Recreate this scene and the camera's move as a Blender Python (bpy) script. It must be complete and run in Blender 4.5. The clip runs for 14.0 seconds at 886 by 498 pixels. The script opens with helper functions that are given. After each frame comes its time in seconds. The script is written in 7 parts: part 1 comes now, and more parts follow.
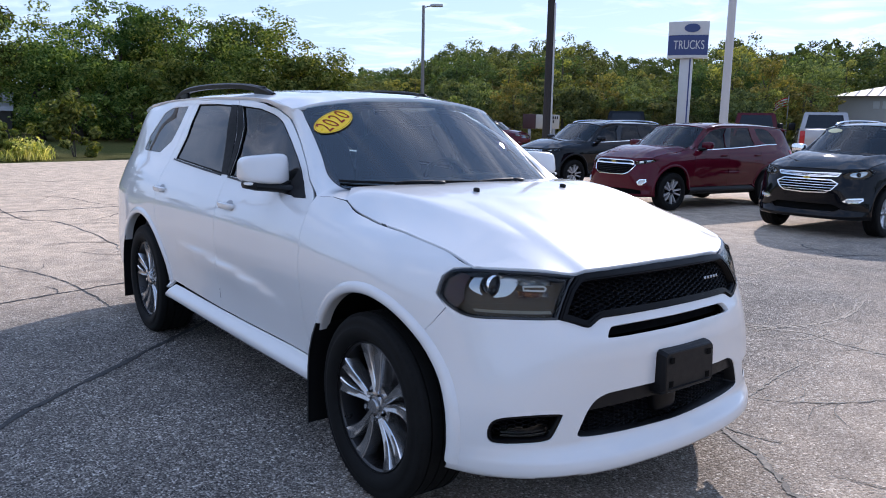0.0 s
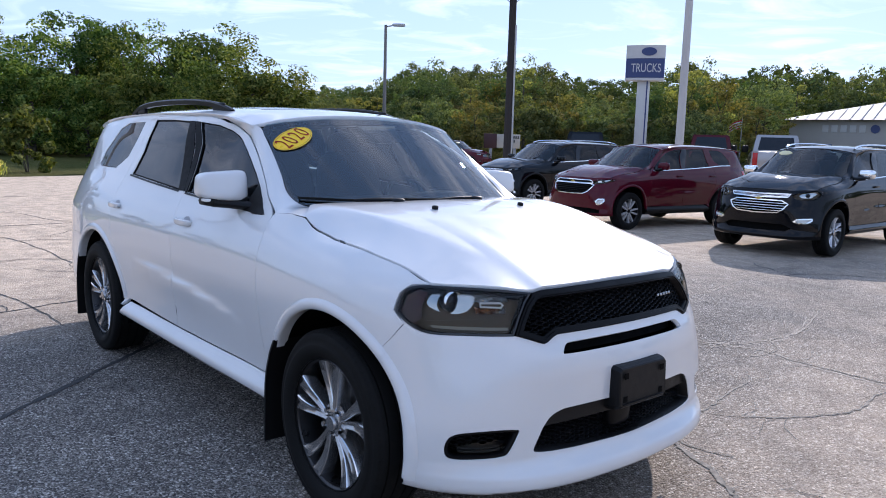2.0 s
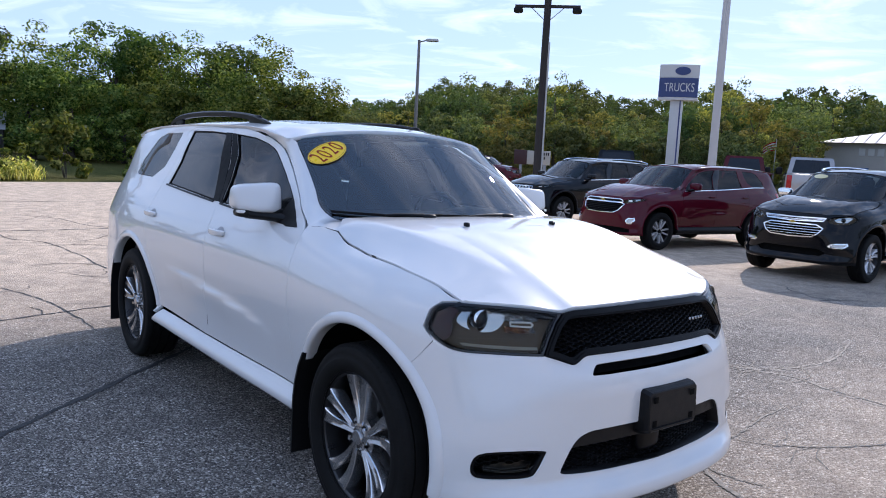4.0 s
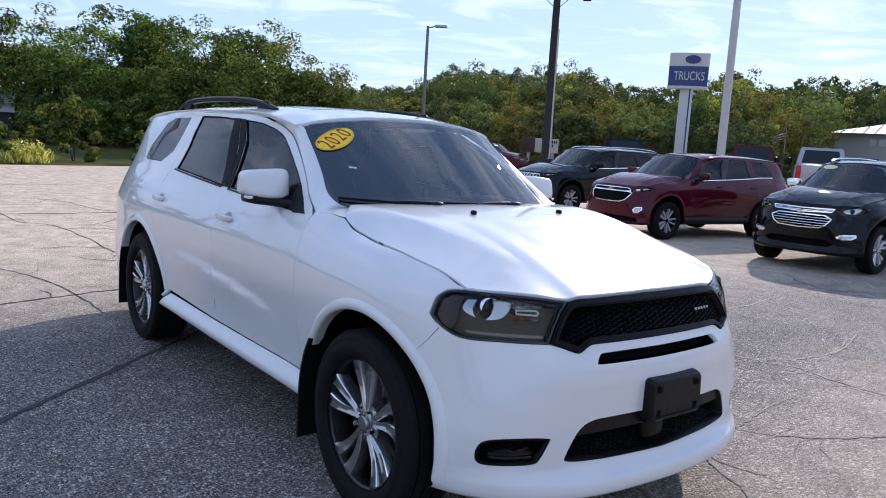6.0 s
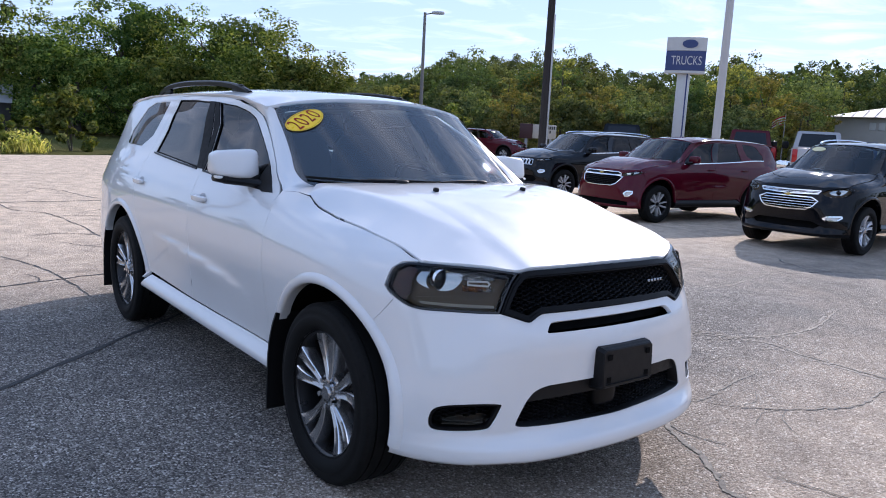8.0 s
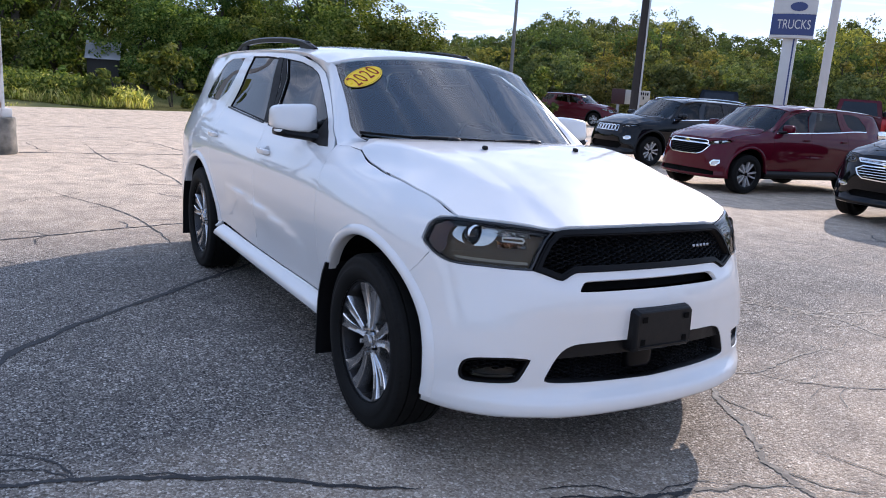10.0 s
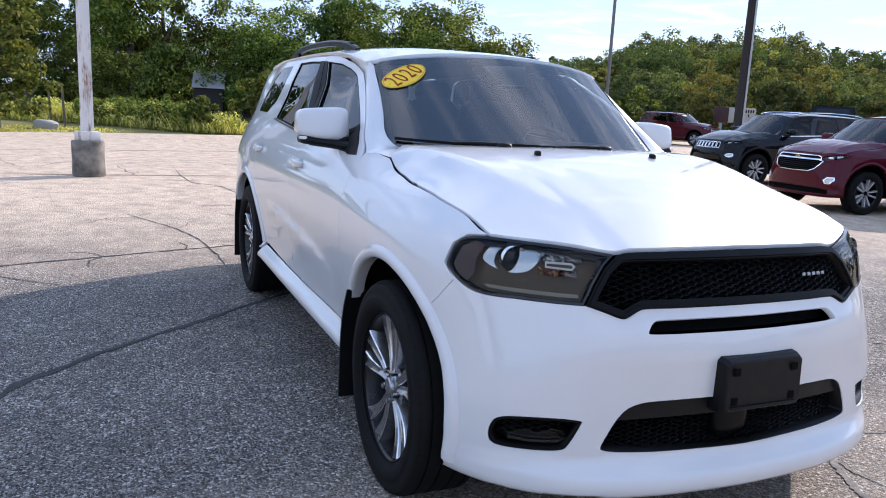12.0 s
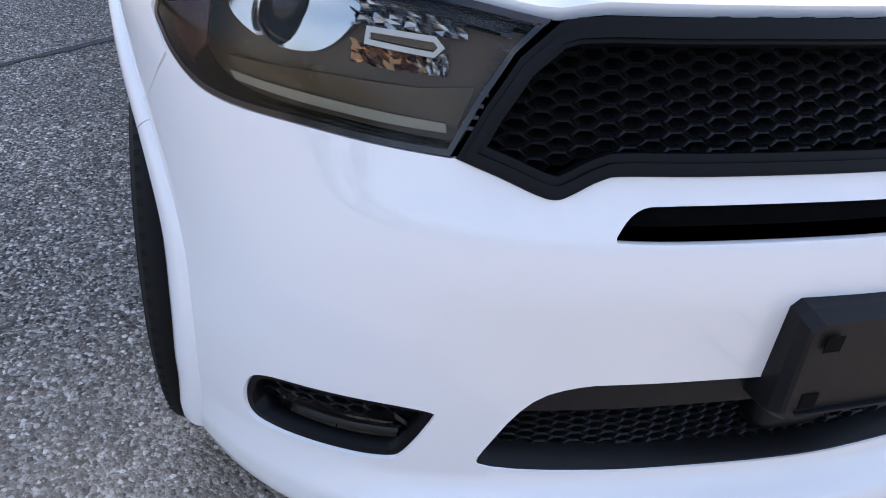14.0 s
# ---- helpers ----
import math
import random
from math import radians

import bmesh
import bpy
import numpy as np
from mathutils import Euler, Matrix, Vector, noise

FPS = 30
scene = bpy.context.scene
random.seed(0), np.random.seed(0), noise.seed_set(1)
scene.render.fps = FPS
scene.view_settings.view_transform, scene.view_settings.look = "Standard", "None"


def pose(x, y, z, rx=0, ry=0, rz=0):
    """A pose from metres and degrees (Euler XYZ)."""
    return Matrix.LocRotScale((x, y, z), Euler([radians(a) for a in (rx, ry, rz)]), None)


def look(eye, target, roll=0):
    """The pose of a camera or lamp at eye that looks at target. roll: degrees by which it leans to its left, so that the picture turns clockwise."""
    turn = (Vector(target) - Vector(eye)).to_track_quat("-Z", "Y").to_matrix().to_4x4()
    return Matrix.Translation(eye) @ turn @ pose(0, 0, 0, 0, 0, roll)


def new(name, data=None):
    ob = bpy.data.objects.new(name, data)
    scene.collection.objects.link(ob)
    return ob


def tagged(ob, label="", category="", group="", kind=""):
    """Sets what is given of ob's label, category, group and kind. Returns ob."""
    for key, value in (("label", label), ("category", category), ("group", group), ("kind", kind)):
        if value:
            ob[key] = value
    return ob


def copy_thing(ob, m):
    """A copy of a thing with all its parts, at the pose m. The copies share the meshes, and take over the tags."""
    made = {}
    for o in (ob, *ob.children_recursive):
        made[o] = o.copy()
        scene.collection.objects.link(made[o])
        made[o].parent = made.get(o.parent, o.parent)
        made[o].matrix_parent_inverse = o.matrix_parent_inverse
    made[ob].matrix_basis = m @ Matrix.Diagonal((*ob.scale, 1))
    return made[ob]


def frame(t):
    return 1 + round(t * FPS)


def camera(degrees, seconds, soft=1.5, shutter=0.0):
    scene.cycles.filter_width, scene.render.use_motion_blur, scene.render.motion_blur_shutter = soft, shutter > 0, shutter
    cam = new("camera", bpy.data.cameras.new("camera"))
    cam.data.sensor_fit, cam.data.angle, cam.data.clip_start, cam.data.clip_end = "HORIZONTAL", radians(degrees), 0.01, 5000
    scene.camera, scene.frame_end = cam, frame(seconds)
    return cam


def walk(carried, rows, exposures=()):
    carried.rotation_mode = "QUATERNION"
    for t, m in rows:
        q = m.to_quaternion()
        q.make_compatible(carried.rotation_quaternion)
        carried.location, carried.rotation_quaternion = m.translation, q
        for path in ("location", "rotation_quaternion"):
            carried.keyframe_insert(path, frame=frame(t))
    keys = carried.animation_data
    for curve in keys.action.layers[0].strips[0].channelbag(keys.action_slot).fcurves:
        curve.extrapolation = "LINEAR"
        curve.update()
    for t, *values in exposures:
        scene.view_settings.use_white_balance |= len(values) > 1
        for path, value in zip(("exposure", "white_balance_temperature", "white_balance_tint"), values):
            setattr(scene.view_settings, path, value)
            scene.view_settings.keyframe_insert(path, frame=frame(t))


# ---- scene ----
cam = camera(60.5, 14.0, soft=1.0)
PATH = [
    (0, (2.504, -2.474, 1.525), (0.934, -1.279, 1.198), 1.1),
    (0.5, (2.524, -2.48, 1.522), (0.976, -1.253, 1.213), 1.1),
    (1, (2.534, -2.475, 1.516), (1.01, -1.214, 1.221), 1.3),
    (1.5, (2.539, -2.478, 1.517), (1.029, -1.198, 1.232), 1.5),
    (2, (2.531, -2.478, 1.524), (1.017, -1.2, 1.247), 1.7),
    (2.5, (2.522, -2.487, 1.528), (0.994, -1.223, 1.265), 1.9),
    (3, (2.52, -2.492, 1.53), (0.976, -1.245, 1.285), 2.1),
    (5.5, (2.53, -2.494, 1.54), (0.955, -1.289, 1.285), 3.7),
    (6, (2.529, -2.498, 1.538), (0.96, -1.289, 1.261), 3.5),
    (6.5, (2.532, -2.487, 1.536), (0.971, -1.269, 1.252), 3.1),
    (7, (2.569, -2.466, 1.526), (1.019, -1.235, 1.243), 2.7),
    (9.5, (2.88, -2.316, 1.496), (1.238, -1.244, 1.102), 3.9),
    (10, (2.88, -2.289, 1.493), (1.204, -1.279, 1.079), 4.1),
    (10.5, (2.889, -2.296, 1.485), (1.185, -1.335, 1.069), 4.2),
    (11, (2.865, -2.261, 1.479), (1.135, -1.341, 1.077), 3.9),
    (11.5, (2.67, -2.094, 1.418), (0.904, -1.239, 1.028), 3.5),
    (12, (2.466, -1.799, 1.392), (0.665, -1.012, 1.023), 3.0),
    (12.5, (2.302, -1.48, 1.409), (0.438, -0.868, 1.025), 2.8),
    (13, (1.996, -1.229, 1.353), (0.205, -0.552, 0.773), 4.8),
    (13.5, (1.728, -0.933, 1.28), (0.015, -0.338, 0.436), 4.9),
    (14, (1.387, -0.786, 1.211), (-0.213, -0.274, 0.126), 5.3),
]
walk(cam, [(t, look(eye, target, roll)) for t, eye, target, roll in PATH],
     [(0.0, 0.65, 5850, 19), (3.0, 0.65, 5850, 19), (5.5, 0.56, 5850, 19), (7.0, 0.60, 5850, 19), (9.5, 0.76, 6000, 20), (11.0, 0.88, 6050, 20), (12.5, 0.86, 6000, 19), (13.0, 0.88, 5900, 19), (13.5, 0.96, 5950, 19), (14.0, 1.28, 6230, 19)])

# ---- light: low late-afternoon sun ahead and to the side, pale sky with thin cloud ----
SUN_AZ = math.atan2(0.87, -0.48)
SUN_EL = radians(25.5)
sun_dir = Vector((math.cos(SUN_EL) * math.cos(SUN_AZ), math.cos(SUN_EL) * math.sin(SUN_AZ), math.sin(SUN_EL)))
world = bpy.data.worlds.new("sky")
scene.world = world
world.use_nodes = True
wn, wl = world.node_tree.nodes, world.node_tree.links
wn.clear()
w_out = wn.new("ShaderNodeOutputWorld")
w_bg = wn.new("ShaderNodeBackground")
w_sky = wn.new("ShaderNodeTexSky")
w_sky.sky_type = "NISHITA"
w_sky.sun_disc = False
w_sky.sun_elevation = SUN_EL
w_sky.sun_rotation = math.atan2(sun_dir.x, sun_dir.y)
w_sky.altitude = 200
w_sky.air_density, w_sky.dust_density, w_sky.ozone_density = 1.0, 0.15, 1.0
w_bg.inputs["Strength"].default_value = 0.133
# thin streaked cloud, flattened towards the horizon, over the whole sky
w_co = wn.new("ShaderNodeTexCoord")
w_sep = wn.new("ShaderNodeSeparateXYZ")
wl.new(w_co.outputs["Generated"], w_sep.inputs[0])


def w_math(op, a, b):
    nd = wn.new("ShaderNodeMath")
    nd.operation = op
    for i, v in ((0, a), (1, b)):
        if isinstance(v, (int, float)):
            nd.inputs[i].default_value = v
        else:
            wl.new(v, nd.inputs[i])
    return nd.outputs[0]


w_h = w_math("ADD", w_math("MAXIMUM", w_sep.outputs[2], 0.0), 0.10)
w_comb = wn.new("ShaderNodeCombineXYZ")
wl.new(w_math("DIVIDE", w_math("ADD", w_math("MULTIPLY", w_sep.outputs[0], 0.8), w_math("MULTIPLY", w_sep.outputs[1], 0.8)), w_h), w_comb.inputs[0])
w_comb.inputs[2].default_value = 1.7
wl.new(w_math("DIVIDE", w_math("SUBTRACT", w_sep.outputs[1], w_sep.outputs[0]), w_h), w_comb.inputs[1])
w_noise = wn.new("ShaderNodeTexNoise")
w_noise.inputs["Scale"].default_value, w_noise.inputs["Detail"].default_value, w_noise.inputs["Roughness"].default_value = 1.5, 9, 0.6
w_noise.inputs["Distortion"].default_value = 1.1
wl.new(w_comb.outputs[0], w_noise.inputs["Vector"])
w_ramp = wn.new("ShaderNodeValToRGB")
w_ramp.color_ramp.elements[0].position, w_ramp.color_ramp.elements[1].position = 0.48, 0.74
w_ramp.color_ramp.elements[0].color, w_ramp.color_ramp.elements[1].color = (0.0, 0.0, 0.0, 1), (0.7, 0.7, 0.7, 1)
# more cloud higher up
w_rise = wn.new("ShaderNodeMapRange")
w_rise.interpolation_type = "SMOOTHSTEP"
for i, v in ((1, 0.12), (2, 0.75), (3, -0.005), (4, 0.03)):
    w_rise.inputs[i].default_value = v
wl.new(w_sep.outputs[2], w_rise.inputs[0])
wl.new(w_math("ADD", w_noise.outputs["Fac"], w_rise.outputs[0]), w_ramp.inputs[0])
w_cloud = wn.new("ShaderNodeMix")
w_cloud.data_type = "RGBA"
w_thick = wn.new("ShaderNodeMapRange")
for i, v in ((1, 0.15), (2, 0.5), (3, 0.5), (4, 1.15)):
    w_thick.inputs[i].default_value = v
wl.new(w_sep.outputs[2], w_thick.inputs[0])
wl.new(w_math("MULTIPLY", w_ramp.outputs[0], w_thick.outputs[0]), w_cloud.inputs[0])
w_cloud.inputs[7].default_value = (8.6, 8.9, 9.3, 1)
# pale haze evens out the sky
w_haze = wn.new("ShaderNodeMix")
w_haze.data_type = "RGBA"
w_haze.inputs[0].default_value = 0.82
w_deep = wn.new("ShaderNodeMapRange")
w_deep.interpolation_type = "SMOOTHSTEP"
for i, v in ((1, 0.22), (2, 0.85), (3, 0.0), (4, 1.0)):
    w_deep.inputs[i].default_value = v
wl.new(w_sep.outputs[2], w_deep.inputs[0])
w_blue = wn.new("ShaderNodeMix")
w_blue.data_type = "RGBA"
w_blue.inputs[6].default_value = (2.75, 3.65, 5.0, 1)
w_blue.inputs[7].default_value = (1.7, 2.75, 4.5, 1)
wl.new(w_deep.outputs[0], w_blue.inputs[0])
wl.new(w_blue.outputs[2], w_haze.inputs[7])
wl.new(w_sky.outputs[0], w_haze.inputs[6])
wl.new(w_haze.outputs[2], w_cloud.inputs[6])
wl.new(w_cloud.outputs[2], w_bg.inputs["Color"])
wl.new(w_bg.outputs[0], w_out.inputs["Surface"])
sun = new("sun", bpy.data.lights.new("sun", "SUN"))
sun.data.energy, sun.data.angle, sun.data.color = 3.6, radians(0.53), (1.0, 0.90, 0.76)
sun.matrix_world = Matrix.Translation((0, 0, 30)) @ (-sun_dir).to_track_quat("-Z", "Y").to_matrix().to_4x4()

# ---- materials ----
class Mat:
    """A small builder for node materials."""

    def __init__(self, name):
        self.m = bpy.data.materials.new(name)
        self.m.use_nodes = True
        self.n, self.l = self.m.node_tree.nodes, self.m.node_tree.links
        self.bsdf = self.n["Principled BSDF"]
        self.out = self.n["Material Output"]

    def node(self, kind, **kw):
        nd = self.n.new(kind)
        for k, v in kw.items():
            if k in nd.inputs:
                nd.inputs[k].default_value = v
        return nd

    def put(self, **kw):
        for k, v in kw.items():
            k = k.replace("_", " ")
            self.bsdf.inputs[k].default_value = (*v, 1) if isinstance(v, tuple) and len(v) == 3 else v
        return self

    def coords(self, scale=1.0, which="Object"):
        c = self.n.new("ShaderNodeTexCoord")
        mp = self.n.new("ShaderNodeMapping")
        mp.inputs["Scale"].default_value = (scale, scale, scale) if not isinstance(scale, tuple) else scale
        self.l.new(c.outputs[which], mp.inputs[0])
        return mp.outputs[0]

    def noise(self, scale, detail=3, co=None, rough=0.55):
        nd = self.node("ShaderNodeTexNoise", Scale=scale, Detail=detail, Roughness=rough)
        self.l.new(co if co is not None else self.coords(), nd.inputs["Vector"])
        return nd.outputs["Fac"]

    def voronoi(self, scale, co=None, feature="F1", out="Distance"):
        nd = self.node("ShaderNodeTexVoronoi", Scale=scale)
        nd.feature = feature
        self.l.new(co if co is not None else self.coords(), nd.inputs["Vector"])
        return nd.outputs[out]

    def ramp(self, fac, stops):
        nd = self.n.new("ShaderNodeValToRGB")
        el = nd.color_ramp.elements
        while len(el) < len(stops):
            el.new(0.5)
        for e, (p, c) in zip(el, stops):
            e.position, e.color = p, (c, c, c, 1) if isinstance(c, (int, float)) else (*c, 1)
        self.l.new(fac, nd.inputs[0])
        return nd.outputs[0]

    def mix(self, fac, a, b, mode="MIX"):
        nd = self.n.new("ShaderNodeMix")
        nd.data_type, nd.blend_type = "RGBA", mode
        for i, v in ((0, fac), (6, a), (7, b)):
            if isinstance(v, bpy.types.NodeSocket):
                self.l.new(v, nd.inputs[i])
            else:
                nd.inputs[i].default_value = v if isinstance(v, (int, float)) else (*v, 1)
        return nd.outputs[2]

    def math(self, op, a, b=0.0):
        nd = self.n.new("ShaderNodeMath")
        nd.operation = op
        for i, v in ((0, a), (1, b)):
            if isinstance(v, bpy.types.NodeSocket):
                self.l.new(v, nd.inputs[i])
            else:
                nd.inputs[i].default_value = v
        return nd.outputs[0]

    def to(self, socket, name):
        self.l.new(socket, self.bsdf.inputs[name])
        return self

    def bump(self, height, strength=0.3, distance=0.01):
        nd = self.node("ShaderNodeBump", Strength=strength, Distance=distance)
        self.l.new(height, nd.inputs["Height"])
        self.l.new(nd.outputs[0], self.bsdf.inputs["Normal"])
        return self


def plain(name, color, rough=0.5, metal=0.0, coat=0.0, var=0.12, scale=30.0, grain=0.0, spec=0.5):
    """A surface of one colour with fine wear: the colour and the gloss vary a little at two scales."""
    k = Mat(name).put(Base_Color=color, Roughness=rough, Metallic=metal, Specular_IOR_Level=spec)
    if coat:
        k.put(Coat_Weight=coat, Coat_Roughness=0.03)
    co = k.coords()
    a, b = k.noise(scale, 4, co), k.noise(scale * 0.13, 3, co)
    f = k.math("ADD", k.math("MULTIPLY", a, 0.5), k.math("MULTIPLY", b, 0.5))
    k.to(k.mix(f, tuple(c * (1 - var) for c in color), tuple(min(1.0, c * (1 + var)) for c in color)), "Base Color")
    k.to(k.ramp(a, [(0.25, max(0.02, rough * 0.85)), (0.75, min(1, rough * 1.15))]), "Roughness")
    if grain:
        k.bump(k.noise(scale * 12, 2, co), grain, 0.002)
    return k.m


def paint(name, color, flake=0.0, rough=0.28, dusty=0.01, spec=0.0, coat=1.5):
    """Lacquered car paint under a clear coat."""
    k = Mat(name).put(Base_Color=color, Roughness=rough, Metallic=flake, Coat_Weight=1.0, Coat_Roughness=0.02, Coat_IOR=coat, Specular_IOR_Level=spec)
    co = k.coords()
    dust = k.noise(2.2, 4, co)
    k.to(k.mix(k.ramp(dust, [(0.35, 0.0), (0.8, dusty)]), color, (0.42, 0.39, 0.34)), "Base Color")
    k.to(k.ramp(k.noise(3.1, 5, co), [(0.35, 0.015), (0.8, 0.05)]), "Coat Roughness")
    return k.m


def glazing(name, tint, ior=1.75, rough=0.0):
    """A pane: clear tinted body with a mirror gloss that grows at a flat view."""
    k = Mat(name)
    k.n.remove(k.bsdf)
    tr, gl, mx, fr = k.n.new("ShaderNodeBsdfTransparent"), k.n.new("ShaderNodeBsdfGlossy"), k.n.new("ShaderNodeMixShader"), k.n.new("ShaderNodeFresnel")
    tr.inputs[0].default_value = (*tint, 1)
    gl.inputs["Roughness"].default_value = rough
    fr.inputs[0].default_value = ior
    k.l.new(fr.outputs[0], mx.inputs[0])
    k.l.new(tr.outputs[0], mx.inputs[1])
    k.l.new(gl.outputs[0], mx.inputs[2])
    k.l.new(mx.outputs[0], k.out.inputs[0])
    return k.m


WHITE = paint("white_paint", (0.64, 0.635, 0.625), rough=0.4, dusty=0.05, spec=0.2, coat=1.6)
SEAL = plain("black_rubber_seal", (0.004, 0.004, 0.004), 0.7, spec=0.08)
PILLAR = plain("black_pillar_film", (0.003, 0.003, 0.0035), 0.45, spec=0.06)
RED = paint("dark_red_paint", (0.068, 0.0025, 0.010), 0.0, coat=1.33)
BLACK = paint("black_paint", (0.0025, 0.003, 0.0045), 0.0, dusty=0.0, coat=1.33)
WINE = paint("wine_red_paint", (0.075, 0.006, 0.012), 0.0, coat=1.33)
SILVER = paint("silver_paint", (0.34, 0.33, 0.33), 0.4)
SATIN = plain("satin_black_plastic", (0.003, 0.003, 0.0035), 0.33, spec=0.12)
MESHBLACK = plain("black_mesh_plastic", (0.006, 0.006, 0.0065), 0.32, spec=0.28)
PLASTIC = plain("black_moulded_plastic", (0.006, 0.006, 0.0065), 0.48, grain=0.15, spec=0.2)
# near-black; the backings use it for the unlit space behind openings
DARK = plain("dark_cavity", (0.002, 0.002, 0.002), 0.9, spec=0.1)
TRIM = plain("gloss_black_trim", (0.006, 0.006, 0.007), 0.12)
CHROME = plain("chrome", (0.78, 0.79, 0.80), 0.06, 1.0, var=0.03)
ALLOY = plain("gunmetal_alloy", (0.38, 0.375, 0.37), 0.24, 0.9, var=0.08)
BRIGHT = plain("machined_alloy", (0.62, 0.62, 0.63), 0.2, 1.0, var=0.05)
# nearly black: the shade between the spokes is put into the barrel's colour
BARREL = plain("darkened_alloy", (0.05, 0.05, 0.052), 0.3, 0.95, var=0.1)
STONE = plain("pale_field_stone", (0.42, 0.39, 0.35), 0.9, var=0.3, scale=9, grain=0.5)
WHEELSILVER = plain("silver_wheel_paint", (0.52, 0.52, 0.53), 0.3, 0.35)
STEEL = plain("worn_steel", (0.25, 0.24, 0.23), 0.4, 0.9)
CABIN = plain("charcoal_upholstery", (0.042, 0.042, 0.045), 0.75, grain=0.3)
LINER = plain("grey_headliner", (0.20, 0.20, 0.20), 0.9)
SMOKE = plain("smoked_housing", (0.098, 0.069, 0.039), 0.25, spec=0.3)
MARKER = plain("dark_red_marker", (0.045, 0.010, 0.008), 0.15)
AMBER = plain("amber_lens", (0.75, 0.25, 0.03), 0.2)
WHITELENS = plain("clear_lens", (0.75, 0.75, 0.73), 0.15)
WINDSCREEN = glazing("windscreen_glass", (0.62, 0.74, 0.74), 2.1)
CARSCREEN = glazing("car_windscreen_glass", (0.40, 0.48, 0.48), 1.6)
CARGLASS = glazing("car_side_glass", (0.10, 0.12, 0.12), 1.38)
FRONTGLASS = glazing("door_glass", (0.10, 0.13, 0.145), 1.55)
PRIVACY = glazing("privacy_glass", (0.04, 0.046, 0.052), 1.45)
LAMPGLASS = glazing("lamp_glass", (0.80, 0.79, 0.75), 1.28)
YELLOW = plain("yellow_decal", (0.90, 0.58, 0.01), 0.3, var=0.03)
DECALRED = plain("red_print", (0.42, 0.03, 0.01), 0.4)
TAILRED = plain("red_tail_lens", (0.35, 0.01, 0.01), 0.15)


def rubber():
    k = Mat("tyre_rubber").put(Base_Color=(0.007, 0.007, 0.007), Roughness=0.75, Specular_IOR_Level=0.14)
    co = k.coords()
    k.to(k.mix(k.noise(18, 4, co), (0.004, 0.004, 0.004), (0.009, 0.009, 0.0085)), "Base Color")
    k.bump(k.noise(160, 2, co), 0.2, 0.002)
    return k.m


RUBBER = rubber()


def asphalt():
    """Worn asphalt: pale and dark stones in a dark binder, stains, and a sunlit lightening painted in away from the
    car.
    """
    k = Mat("worn_asphalt")
    co = k.coords()
    cell, dist = k.voronoi(74, co, out="Color"), k.voronoi(74, co)
    fine, fine_c = k.voronoi(150, co), k.voronoi(150, co, out="Color")
    stain, big = k.noise(0.55, 5, co), k.noise(3.5, 5, co)
    stone = k.ramp(cell, [(0.08, (0.026, 0.023, 0.021)), (0.42, (0.118, 0.103, 0.089)), (0.72, (0.28, 0.250, 0.217)), (0.93, (0.72, 0.67, 0.60))])
    small = k.ramp(fine_c, [(0.1, (0.032, 0.029, 0.027)), (0.6, (0.175, 0.155, 0.134)), (0.95, (0.62, 0.57, 0.50))])
    c = k.mix(k.ramp(dist, [(0.42, 0.0), (0.55, 1.0)]), stone, small)
    c = k.mix(1.0, c, k.ramp(stain, [(0.3, 0.78), (0.7, 1.25)]), "MULTIPLY")
    c = k.mix(k.ramp(big, [(0.42, 0.0), (0.75, 0.30)]), c, (0.055, 0.053, 0.051))
    # sunlit brightness put into the colour all round the car's shadow; factor: old
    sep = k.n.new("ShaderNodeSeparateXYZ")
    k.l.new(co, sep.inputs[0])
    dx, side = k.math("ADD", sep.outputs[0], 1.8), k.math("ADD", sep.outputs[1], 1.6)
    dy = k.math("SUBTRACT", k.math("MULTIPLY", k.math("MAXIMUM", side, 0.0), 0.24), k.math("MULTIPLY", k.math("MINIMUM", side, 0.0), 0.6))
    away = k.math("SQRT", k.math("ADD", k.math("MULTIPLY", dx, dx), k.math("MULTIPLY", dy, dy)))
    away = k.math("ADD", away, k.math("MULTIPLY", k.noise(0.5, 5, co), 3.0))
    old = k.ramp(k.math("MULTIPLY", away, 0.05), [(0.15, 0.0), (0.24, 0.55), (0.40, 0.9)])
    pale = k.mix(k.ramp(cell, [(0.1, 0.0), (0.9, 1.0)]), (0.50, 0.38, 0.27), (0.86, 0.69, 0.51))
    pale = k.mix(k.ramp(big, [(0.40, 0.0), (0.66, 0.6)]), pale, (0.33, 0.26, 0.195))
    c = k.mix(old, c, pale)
    k.to(c, "Base Color")
    h = k.math("SUBTRACT", k.math("MULTIPLY", fine, -0.5), k.math("MULTIPLY", dist, 1.0))
    k.bump(h, 0.8, 0.008)
    k.put(Roughness=0.95, Specular_IOR_Level=0.2)
    return k.m


def turf(name, a, b, scale=6.0):
    k = Mat(name).put(Roughness=1.0, Specular_IOR_Level=0.05)
    co = k.coords()
    n1, n2, n3 = k.noise(scale, 6, co), k.noise(scale * 14, 4, co), k.noise(0.08, 3, co)
    c = k.mix(n1, a, b)
    c = k.mix(k.ramp(n2, [(0.35, 0.0), (0.7, 0.6)]), c, tuple(v * 0.45 for v in a))
    c = k.mix(k.ramp(n3, [(0.4, 0.0), (0.6, 0.7)]), c, tuple(v * 0.8 for v in b))
    k.to(c, "Base Color")
    k.bump(n2, 0.8, 0.03)
    return k.m


